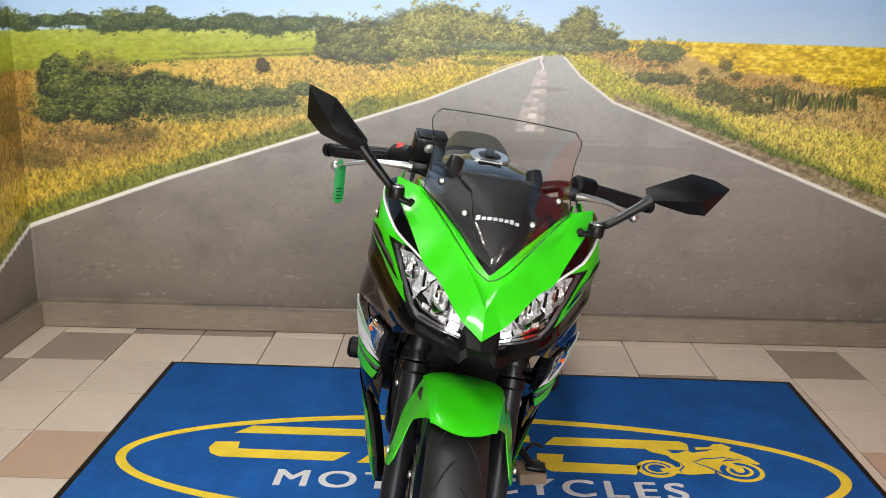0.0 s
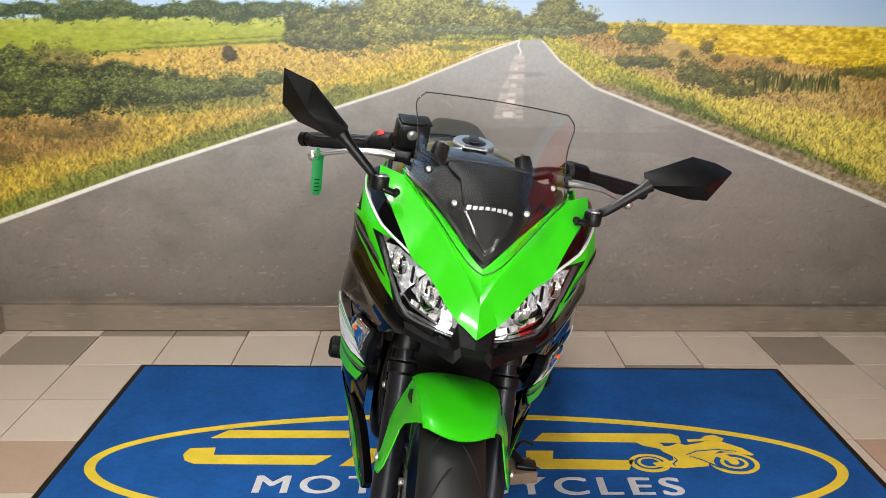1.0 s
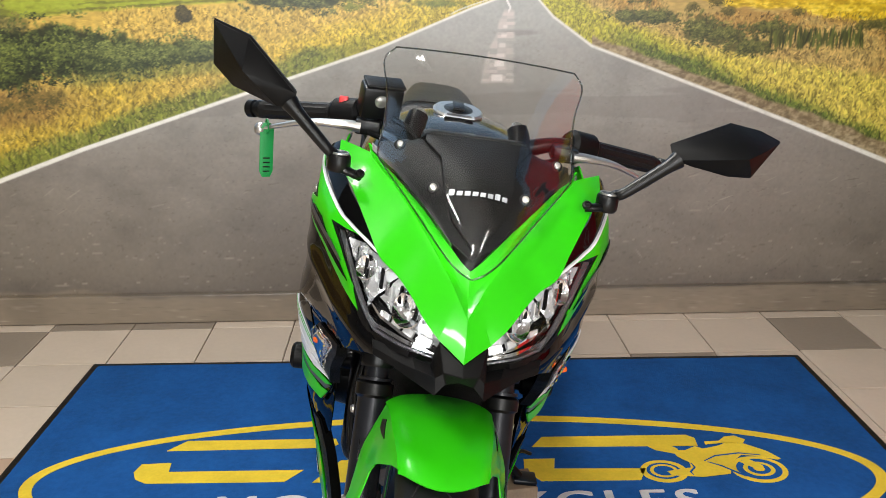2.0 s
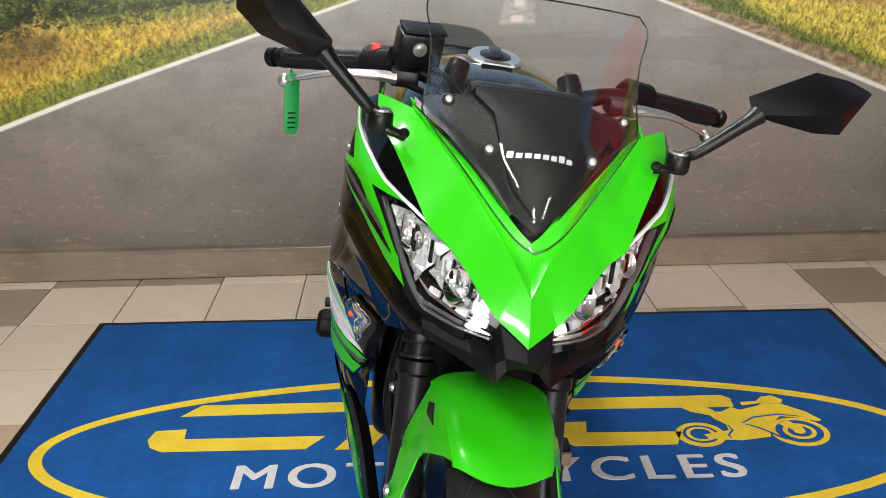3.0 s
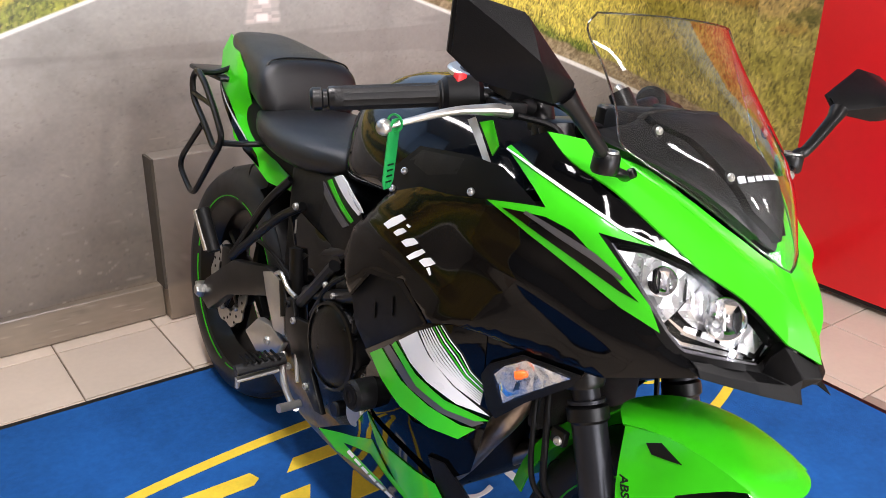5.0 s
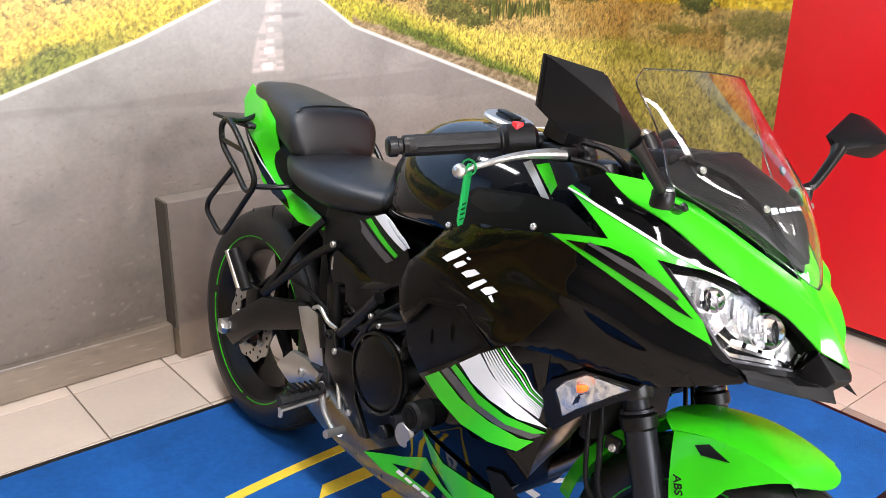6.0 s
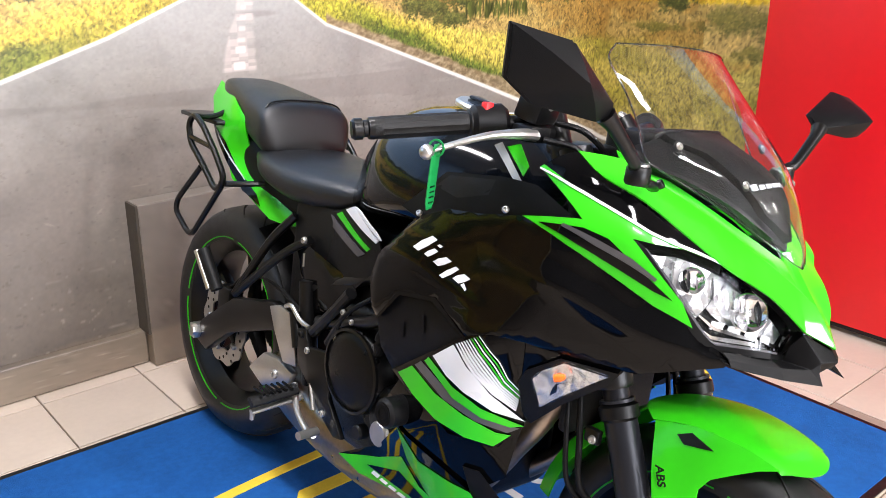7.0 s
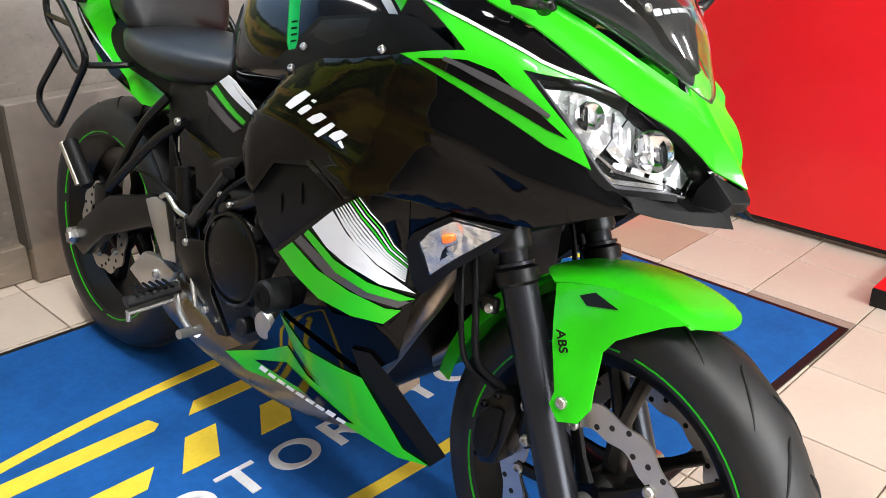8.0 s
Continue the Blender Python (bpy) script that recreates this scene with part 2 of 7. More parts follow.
def paint_canvas():
    """A country road between fields, in display colours."""
    u, z = CU, CZ
    rng = random.Random(12)

    def over(base, top, a):
        return base * (1 - a[..., None]) + np.asarray(top, float) * a[..., None]

    def step(v, w):
        return np.clip(v / w + 0.5, 0, 1)

    def stroke(cv, cu, cz, length, angle, width, col, alpha=1.0):
        r = length / 2 + width
        i0, i1 = int((cu - r - CU0) / CS), int((cu + r - CU0) / CS) + 2
        j0, j1 = int((cz - r) / CS), int((cz + r) / CS) + 2
        if i0 < 0 or j0 < 0 or i1 > len(CANVAS_U) or j1 > len(CANVAS_Z):
            return
        du = CANVAS_U[i0:i1, None] - cu
        dz = CANVAS_Z[None, j0:j1] - cz
        c, s = math.cos(angle), math.sin(angle)
        d = ((du * c + dz * s) / (length / 2)) ** 2 + ((dz * c - du * s) / (width / 2)) ** 2
        a = (np.clip(1.5 - d, 0, 1) * alpha)[..., None]
        win = cv[i0:i1, j0:j1]
        win += (np.array(col) - win) * a

    wob = fractal(u * 14, z * 14, 3) - 0.5
    blot = fractal(u * 4, z * 11, 23, 4) - 0.5
    edge = road_edge(u)
    far = np.clip((z - 0.5) / 0.75, 0, 1)
    fine = fractal(u * 60, z * 90, 19, 3)
    # sky: plain, paler towards the horizon
    cv = ramp(z + 0.04 * (fractal(u * 1.3, z * 3, 41) - 0.5), (1.2, (190, 210, 226)), (1.34, (172, 199, 226)), (1.5, (154, 188, 224)))
    # ---- zones of the fields
    h = z - edge + wob * 0.03
    L = u < 0.84
    horizon = np.where(L, np.interp(u, [-1.4, -0.9, -0.2, 0.8], [1.246, 1.267, 1.281, 1.24]), np.interp(u, [1.3, 2.2, 2.5, 3.1], [1.264, 1.257, 1.25, 1.25]))
    zone = np.zeros_like(cv) + np.array([196, 164, 70.])
    # left side
    zl = np.zeros_like(cv) + np.array([200, 166, 78.])
    zl = over(zl, (186, 158, 56), step(0.20 - h + blot * 0.1, 0.06) * step(-0.4 - u, 0.5))
    zl = over(zl, (140, 108, 58), step(0.87 - z + blot * 0.06, 0.05) * step(z - 0.69 - 0.16 * (u + 1.2), 0.06) * step(-0.72 - u + blot * 0.3, 0.2) * 0.8)
    zl = over(zl, (152, 118, 50), step(-1.27 - u + wob * 0.05, 0.04) * step(z - 0.78, 0.06))
    zl = over(zl, (118, 120, 56), step(0.99 - z + blot * 0.08, 0.05) * step(z - 0.90 - 0.09 * (u + 0.5), 0.03) * step(-0.15 - u, 0.1) * step(u + 0.75, 0.1) * 0.8)
    zl = over(zl, (214, 186, 58), step(u - 0.0, 0.3) * step(0.10 - h + blot * 0.1, 0.05) * 0.8)
    zl = over(zl, (106, 118, 44), step(0.055 + 0.05 * blot - h, 0.03) * np.clip(1.1 - 0.9 * step(u - 0.25, 0.3), 0, 1) * 0.85)
    field = ramp(z + 0.03 * (fine - 0.5) + 0.05 * blot, (1.06, (120, 124, 36)), (1.13, (150, 156, 48)), (1.2, (154, 162, 52)), (1.27, (172, 178, 82)))
    low = np.interp(u, [-1.4, -1.28, -0.68, -0.17, 0.0], [1.085, 1.09, 1.14, 1.172, 1.18])
    furrow = (np.abs(z - low - 0.008 + wob * 0.008) < 0.004) * 1.0 + (np.abs(z - low - 0.026 + wob * 0.01) < 0.003) * (u > -0.7) * 0.8
    field = over(field, (96, 92, 40), np.clip(furrow, 0, 1) * step(u + 0.8, 0.3) * 0.7)
    zl = over(zl, field, step(z - low + wob * 0.012, 0.008))
    # right side
    zr = np.zeros_like(cv) + np.array([190, 160, 92.])
    top = np.interp(u, [0.9, 0.94, 1.18, 1.41, 1.69, 2.21, 3.1, 4.6], [1.2, 1.187, 1.107, 1.03, 0.975, 0.885, 0.82, 0.75])
    zr = over(zr, (210, 190, 84), step(top - z + blot * 0.05, 0.03))
    zr = over(zr, (184, 176, 56), step(0.11 + blot * 0.05 - h, 0.05) * step(1.6 - u, 0.5))
    zr = over(zr, (92, 108, 40), step(0.075 + 0.06 * blot - h, 0.04) * step(u - 1.22, 0.2) * step(2.35 - u, 0.4))
    zr = over(zr, (194, 176, 88), step(u - 2.4, 0.3) * step(0.88 + blot * 0.1 - z, 0.05))
    zr = over(zr, (150, 140, 52), step(u - 2.4, 0.3) * step(blot, 0.1) * step(0.95 - z, 0.1) * 0.6)
    zr = over(zr, (176, 136, 68), step(blot * 1.0 - 0.02, 0.08) * step(z - top - 0.02, 0.03) * 0.8)
    ybot = np.interp(u, [1.36, 1.4, 1.6, 1.8, 1.93, 2.2, 2.6, 3.1, 3.6, 4.6], [1.22, 1.20, 1.145, 1.14, 1.105, 1.085, 1.05, 1.06, 1.08, 1.05])
    yf = ramp(fine, (0.25, (198, 160, 20)), (0.5, (226, 190, 32)), (0.75, (240, 212, 80)))
    tuft = (np.sin(z * 420 + wob * 2) > 0.2) * (np.sin((u + 0.35 * z) * 150 + np.floor(z * 67) * 1.7 + wob * 3) > 0.35) * step(1.215 - z, 0.03) * step(2.3 - u, 0.3)
    yf = over(yf, (164, 134, 24), tuft * 0.4)
    zr = over(zr, yf, step(z - ybot + wob * 0.02, 0.012))
    zone = np.where(L[..., None], zl, zr)
    zone = zone * (0.86 + 0.28 * fine[..., None])
    cv = over(cv, zone, step(horizon - z + wob * 0.004, 0.006))
    zone = cv.copy()
    # ---- blades of grass, the far ones first and smallest
    spots = []
    while len(spots) < 80000:
        cu = rng.uniform(CU0 + 0.06, 3.9)
        e = float(road_edge(np.array(cu)))
        cz = rng.uniform(max(e, 0.05), 1.25)
        if e < cz and not (cu < -1.75 and rng.random() < 0.6):
            spots.append((cz, cu, e))
    spots.sort(reverse=True)
    for cz, cu, e in spots:
        f = min(max((cz - 0.45) / 0.75, 0), 1)
        i, j = int((cu - CU0) / CS), int(cz / CS)
        z_low = 1.085 if cu < -0.6 else 1.15
        flat = (cu < 0.0 and cz > z_low) or (cu > 1.36 and cz > 1.12)
        col = zone[i, j] * rng.uniform(0.62, 1.24)
        if rng.random() < 0.10:
            col = zone[i, j] * 0.5
        elif rng.random() < 0.12:
            col = col * 0.6 + np.array([240, 214, 130.]) * 0.4
        if flat:
            if rng.random() < 0.5:
                stroke(cv, cu, cz, rng.uniform(0.012, 0.03), rng.gauss(0, 0.1), 0.0040, col * 0.3 + zone[i, j] * 0.7, 0.5)
            continue
        ln = (0.030 - 0.020 * f) * rng.uniform(0.4, 1.5)
        stroke(cv, cu, cz + ln * 0.35, ln, math.pi / 2 + rng.gauss(0, 0.55), 0.0066 - 0.0018 * f, np.clip(col, 18, 250), 0.85)

    # ---- leaves
    def foliage(blobs, dark, light, leaf, count, seed, ragged=0.55, base=1.0):
        r2 = random.Random(seed)
        dark, light = np.array(dark, float), np.array(light, float)
        for k, (cx, cz, rx, rz) in enumerate(blobs):
            i0, i1 = max(int((cx - 1.6 * rx - CU0) / CS), 0), int((cx + 1.6 * rx - CU0) / CS) + 1
            j0, j1 = max(int((cz - 1.6 * rz) / CS), 0), int((cz + 1.6 * rz) / CS) + 1
            uu, zz = u[i0:i1, j0:j1], z[i0:i1, j0:j1]
            d = ((uu - cx) / rx) ** 2 + ((zz - cz) / rz) ** 2
            d = d + (fractal(uu / leaf / 3, zz / leaf / 3, seed + k, 4) - 0.5) * 3.2 * ragged
            body = 0.75 + 0.5 * fractal(uu / leaf / 2, zz / leaf / 2, seed + k + 9, 3)
            shade = (dark * 0.85 + light * 0.10) * body[..., None]
            cv[i0:i1, j0:j1] = over(cv[i0:i1, j0:j1], shade, step(0.72 - d, 0.35) * base * 0.9)
        total = sum(rx * rz for _, _, rx, rz in blobs)
        clumps = []
        for cx, cz, rx, rz in blobs:
            for _ in range(int(count * rx * rz / total) + 1):
                a, q = r2.uniform(0, 2 * math.pi), min(abs(r2.gauss(0, 0.55)), 1.25)
                clumps.append((cz + rz * q * math.sin(a), cx + rx * q * math.cos(a), r2.random(), (q * math.sin(a) + 1) / 2))
        clumps.sort(reverse=True)
        for cz, cx, tone, hi in clumps:
            size = leaf * r2.uniform(0.9, 2.2)
            for _ in range(11):
                a, q = r2.uniform(0, 2 * math.pi), math.sqrt(r2.random())
                up = (q * math.sin(a) - 0.4 * q * math.cos(a)) * 0.5
                t = min(max(0.34 * tone ** 2 + 0.22 * hi + 0.6 * up + 0.10 + r2.gauss(0, 0.2), 0), 1)
                col = dark + (light - dark) * t
                stroke(cv, cx + size * q * math.cos(a), cz + size * 0.75 * q * math.sin(a), leaf * r2.uniform(0.5, 1.1), r2.gauss(0.1, 0.9), leaf * 0.36, col, 0.85)

    # woods on the horizon
    foliage([(-2.5 + 0.11 * k, 1.285 + 0.010 * math.sin(k * 2.1) + 0.012 * min(1, max(0, (k - 11) / 10)), 0.09, 0.036 + 0.008 * math.sin(k * 1.3 + 1)) for k in range(23)], (36, 50, 28), (136, 148, 88), 0.011, 900, 200, ragged=0.15)
    foliage([(-0.75, 1.335, 0.05, 0.024), (-0.92, 1.32, 0.05, 0.02), (-1.36, 1.31, 0.06, 0.03)], (60, 72, 40), (170, 172, 110), 0.010, 60, 240)
    # wooded hill
    foliage([(0.0, 1.245, 0.13, 0.07), (-0.03, 1.20, 0.10, 0.05), (0.12, 1.24, 0.14, 0.09), (0.10, 1.19, 0.14, 0.045)], (36, 42, 18), (158, 156, 84), 0.013, 480, 300, ragged=0.3)
    foliage([(0.30, 1.29, 0.18, 0.09), (0.40, 1.32, 0.14, 0.075), (0.55, 1.29, 0.18, 0.075), (0.70, 1.27, 0.14, 0.055), (0.30, 1.22, 0.2, 0.05), (0.85, 1.25, 0.12, 0.035)], (52, 58, 20), (206, 196, 104), 0.013, 900, 310, ragged=0.3)
    foliage([(0.98, 1.27, 0.13, 0.05), (0.94, 1.31, 0.09, 0.05), (0.965, 1.35, 0.05, 0.036), (1.08, 1.245, 0.07, 0.028), (0.88, 1.26, 0.08, 0.04)], (46, 52, 20), (182, 176, 92), 0.011, 400, 320, ragged=0.3)
    foliage([(0.62, 1.228, 0.22, 0.016), (0.9, 1.226, 0.2, 0.014)], (62, 72, 44), (176, 180, 116), 0.010, 130, 330)
    foliage([(0.55, 1.165, 0.10, 0.012), (0.25, 1.155, 0.05, 0.01)], (92, 96, 34), (160, 156, 60), 0.010, 40, 335, base=0.6)
    # round bush by the bend
    foliage([(1.28, 1.22, 0.095, 0.042), (1.22, 1.21, 0.05, 0.03)], (62, 70, 36), (164, 160, 92), 0.011, 180, 340, ragged=0.35)
    # hedge and bushes of the left field
    foliage([(-1.0, 1.10, 0.10, 0.075), (-0.92, 1.09, 0.10, 0.06)], (72, 70, 36), (170, 152, 80), 0.012, 110, 400, base=0.6)
    foliage([(-1.14, 1.03, 0.14, 0.12), (-1.17, 1.11, 0.06, 0.05), (-1.2, 0.93, 0.10, 0.07), (-0.95, 1.0, 0.18, 0.105), (-0.74, 1.01, 0.17, 0.105), (-0.98, 0.93, 0.16, 0.05)], (14, 22, 8), (150, 158, 74), 0.015, 900, 410, ragged=0.4)
    foliage([(-0.58, 1.0, 0.14, 0.075), (-0.45, 0.995, 0.12, 0.048), (-0.3, 1.01, 0.12, 0.042), (-0.17, 1.04, 0.06, 0.028)], (34, 44, 22), (156, 160, 82), 0.013, 480, 420, ragged=0.5)
    foliage([(-0.325, 1.13, 0.03, 0.026), (-0.33, 1.148, 0.018, 0.014)], (44, 40, 24), (104, 92, 52), 0.010, 34, 430)
    foliage([(-1.02, 0.82, 0.16, 0.03), (-0.84, 0.85, 0.1, 0.03), (-1.28, 0.74, 0.14, 0.05), (-1.42, 0.9, 0.1, 0.09)], (74, 70, 32), (168, 128, 66), 0.014, 170, 440, base=0.45)
    foliage([(-1.7, 1.0, 0.22, 0.13), (-2.1, 0.95, 0.25, 0.13)], (50, 56, 28), (170, 150, 70), 0.018, 160, 450, base=0.7)
    # weeds of the right field
    foliage([(1.22, 1.12, 0.06, 0.022), (1.33, 1.115, 0.08, 0.022), (1.48, 1.075, 0.05, 0.05), (1.57, 1.055, 0.09, 0.04), (1.67, 1.01, 0.09, 0.028), (1.74, 1.075, 0.08, 0.03)], (44, 52, 22), (156, 152, 74), 0.012, 300, 500, ragged=0.8, base=0.7)
    foliage([(1.45, 1.15, 0.025, 0.016), (1.54, 1.175, 0.035, 0.035), (1.58, 1.13, 0.03, 0.02), (1.83, 1.13, 0.03, 0.012), (2.1, 1.085, 0.06, 0.018)], (70, 66, 28), (160, 140, 70), 0.010, 80, 510, base=0.5)
    for k in range(130):
        cu = rng.uniform(1.74, 2.08)
        stroke(cv, cu, 1.04 + rng.gauss(0, 0.012), rng.uniform(0.03, 0.055), math.pi / 2 + rng.gauss(0, 0.12), 0.007, np.array([62, 66, 28.]) * rng.uniform(0.7, 1.7))
    foliage([(2.2, 1.085, 0.12, 0.026), (2.34, 1.07, 0.1, 0.02)], (66, 68, 28), (156, 140, 66), 0.012, 90, 520, base=0.6)
    foliage([(2.93, 1.09, 0.105, 0.075), (2.94, 1.18, 0.09, 0.06)], (44, 52, 22), (150, 148, 70), 0.013, 220, 530)
    foliage([(3.2, 0.975, 0.2, 0.025), (3.47, 1.02, 0.17, 0.055), (2.85, 0.955, 0.16, 0.016), (3.54, 0.9, 0.09, 0.03)], (84, 82, 34), (176, 156, 76), 0.014, 170, 540, base=0.55)
    # ---- asphalt
    tar = ramp(z + 0.08 * (fractal(u * 2.5, z * 5, 61) - 0.5), (0.0, (126, 113, 98)), (0.105, (122, 110, 96)), (0.118, (104, 95, 86)), (0.25, (116, 107, 97)), (0.6, (130, 122, 114)), (0.9, (150, 146, 140)), (1.2, (170, 170, 167)))
    tar = tar * (0.93 + 0.09 * fractal(u * 110, z * 110, 63, 2) + 0.07 * fractal(u * 3, z * 9, 65, 3))[..., None]
    fleck = (fractal(u * 34, z * 150, 67, 2) > 0.86) * np.clip(1.0 - z * 1.5, 0, 1)
    tar = over(tar, (184, 174, 158), fleck * 0.5)
    pits = (fractal(u * 70, z * 120, 71, 2) < 0.2) * np.clip(1.2 - z, 0, 1)
    tar = over(tar, (84, 76, 68), pits * 0.35)
    patch = step(fractal(u * 1.2, z * 16, 73, 3) - 0.62, 0.06) * np.clip((z - 0.45) * 3, 0, 1)
    tar = over(tar, (118, 112, 108), patch * 0.35)
    cv = over(cv, tar, step(edge - z, 0.006))
    # scuffs and dull patches low on the wall
    for k in range(420):
        cu, cz = rng.uniform(-1.4, 3.2), rng.uniform(0.01, 0.62) ** 1.15
        tone = rng.choice(((176, 166, 152), (168, 158, 146), (78, 70, 62)))
        stroke(cv, cu, cz, rng.uniform(0.01, 0.07), rng.gauss(0.15, 0.35), rng.uniform(0.003, 0.006), tone, rng.uniform(0.12, 0.42))
    cv = cv * (1 - 0.10 * np.clip(fractal(u * 5, z * 7, 121, 4) * 3 - 1.4, 0, 1) * step(edge - z, 0.02))[..., None]
    # gravel shoulder beside the right line
    sh = step(z - edge, 0.006) * step(edge + 0.075 * (1 - far * 0.85) + wob * 0.03 - z, 0.012) * (u > 1.1)
    cv = over(cv, ramp(fine, (0.25, (112, 92, 70)), (0.75, (182, 160, 130))), sh * 0.9)
    # white edge lines, a little worn
    slope = np.abs(np.gradient(edge, axis=0) / CS)
    slope = np.minimum(slope, 1.6)
    w = (0.009 + 0.020 * (1 - far)) * np.sqrt(1 + slope ** 2) * 0.62
    line = step(w / 2 - np.abs(z - edge + w * 0.4), 0.005)
    cv = over(cv, (228, 224, 216), line * np.clip(1.3 - 0.6 * fine, 0, 1) * ((u < 0.8) | (u > 0.885)))
    # far bend of the white line
    for a in range(40):
        s = a / 39
        stroke(cv, 0.60 + 0.20 * s, 1.128 + 0.068 * s ** 0.8, 0.014, 0.3, 0.005, (222, 220, 214), 0.5)
        stroke(cv, 0.80 + 0.005 * math.sin(6 * s), 1.135 + 0.05 * s, 0.010, 1.5, 0.006, (226, 222, 220), 0.8)
    # worn middle markings: pale patched strip with small white blocks
    mid = 0.735 + (z - 0.72) * 0.15
    wide = 0.062 * np.clip((1.22 - z) / 0.30, 0.12, 1)
    worn = step(wide - np.abs(u - mid + wob * 0.03), 0.010) * step(z - 0.885, 0.02) * step(1.14 - z, 0.02)
    blocky = lattice(np.floor(u * 34 + 2 * np.floor(z * 90)) + 0.5, np.floor(z * 90) + 0.5, 88)
    cv = over(cv, (206, 194, 188), worn * np.clip(0.42 + 2.2 * (blocky - 0.5), 0.08, 0.85))
    for cz, hh, ww in ((0.905, 0.012, 0.020), (0.955, 0.010, 0.017), (0.985, 0.007, 0.014), (1.02, 0.008, 0.012), (1.055, 0.006, 0.010), (1.085, 0.005, 0.008)):
        m0 = 0.735 + (cz - 0.72) * 0.15
        i0, i1, j0, j1 = (int(v / CS) for v in (m0 - 0.05 - CU0, m0 + 0.05 - CU0, cz - 0.03, cz + 0.03))
        block = step(ww - np.abs(u[i0:i1, j0:j1] - m0), 0.005) * step(hh - np.abs(z[i0:i1, j0:j1] - cz), 0.005) * 0.95
        cv[i0:i1, j0:j1] = over(cv[i0:i1, j0:j1], (230, 222, 216), block * (1.0 if cz < 0.97 else 0.55))
    # seams between the vinyl sheets
    for su in (-1.33,):
        i0 = int((su - CU0) / CS)
        cv[i0:i0 + 1] += (np.array([226, 216, 180.]) - cv[i0:i0 + 1]) * 0.16
    return np.clip(cv, 0, 255)


CANVAS = paint_canvas()


def paint(u, z):
    """Display colour of the print at u along the walls and height z."""
    i = np.clip((u - CU0) / CS, 0, len(CANVAS_U) - 2)
    j = np.clip(z / CS, 0, len(CANVAS_Z) - 2)
    i0, j0 = i.astype(int), j.astype(int)
    fi, fj = (i - i0)[..., None], (j - j0)[..., None]
    return (CANVAS[i0, j0] * (1 - fi) + CANVAS[i0 + 1, j0] * fi) * (1 - fj) + (CANVAS[i0, j0 + 1] * (1 - fi) + CANVAS[i0 + 1, j0 + 1] * fi) * fj


M_MURAL = bpy.data.materials.new("printed_vinyl")
M_MURAL.use_nodes = True
_nt = M_MURAL.node_tree
_b = _nt.nodes["Principled BSDF"]
_at = _nt.nodes.new("ShaderNodeVertexColor")
_at.layer_name = "print"
_nt.links.new(_at.outputs[0], _b.inputs["Base Color"])
_tc, _no, _bu = (_nt.nodes.new(k) for k in ("ShaderNodeTexCoord", "ShaderNodeTexNoise", "ShaderNodeBump"))
_no.inputs["Scale"].default_value, _no.inputs["Detail"].default_value = 5.0, 5
_nt.links.new(_tc.outputs["Object"], _no.inputs["Vector"])
_bu.inputs["Strength"].default_value, _bu.inputs["Distance"].default_value = 0.10, 0.01
_nt.links.new(_no.outputs["Fac"], _bu.inputs["Height"])
_nt.links.new(_bu.outputs[0], _b.inputs["Normal"])
_b.inputs["Roughness"].default_value = 0.38
_b.inputs["Specular IOR Level"].default_value = 0.5


def mural_wall(name, place, u0, u1, z0, z1, du, dz, depth, label):
    """A wall with the print on its face: place(u, d) gives x, y for a point u along the walls and d behind the face."""
    us = np.linspace(u0, u1, max(2, int(round((u1 - u0) / du)) + 1))
    zs = np.concatenate([np.arange(z0, 0.42, dz * 2), np.arange(0.42, 1.45, dz), np.linspace(1.45, z1, 10)]) if z1 > 1.5 else np.linspace(z0, z1, max(2, int((z1 - z0) / dz) + 1))
    U, Z = np.meshgrid(us, zs, indexing="ij")
    nu, nz = U.shape
    x, y = place(U, 0.0)
    co = np.stack([x, y, Z], -1).reshape(-1, 3)
    idx = np.arange(nu * nz).reshape(nu, nz)
    quads = np.stack([idx[:-1, :-1], idx[1:, :-1], idx[1:, 1:], idx[:-1, 1:]], -1).reshape(-1, 4)
    # back and rim
    corner = []
    for u, z in ((u0, z0), (u1, z0), (u1, z1), (u0, z1)):
        xb, yb = place(np.array(u), depth)
        corner.append((float(xb), float(yb), z))
    n = len(co)
    co = np.concatenate([co, np.array(corner)])
    a, b, c, d = idx[0, 0], idx[-1, 0], idx[-1, -1], idx[0, -1]
    rim = [(n + 3, n + 2, n + 1, n), tuple(idx[:, 0][::-1]) + (n, n + 1), tuple(idx[:, -1]) + (n + 2, n + 3), tuple(idx[0]) + (n + 3, n), tuple(idx[-1][::-1]) + (n + 1, n + 2)]
    me = bpy.data.meshes.new(name)
    me.from_pydata(co.tolist(), [], quads.tolist() + [list(map(int, r)) for r in rim])
    col = paint(U, Z).reshape(-1, 3) / 255
    col = np.where(col <= 0.04045, col / 12.92, ((col + 0.055) / 1.055) ** 2.4)
    col = np.concatenate([col, col[[idx[0, 0], idx[-1, 0], idx[-1, -1], idx[0, -1]]]])
    lay = me.color_attributes.new("print", "FLOAT_COLOR", "POINT")
    lay.data.foreach_set("color", np.concatenate([col, np.ones((len(col), 1))], 1).astype(np.float32).ravel())
    me.materials.append(M_MURAL)
    me.update()
    return tagged(new(name, me), label, "wall", kind="structure")


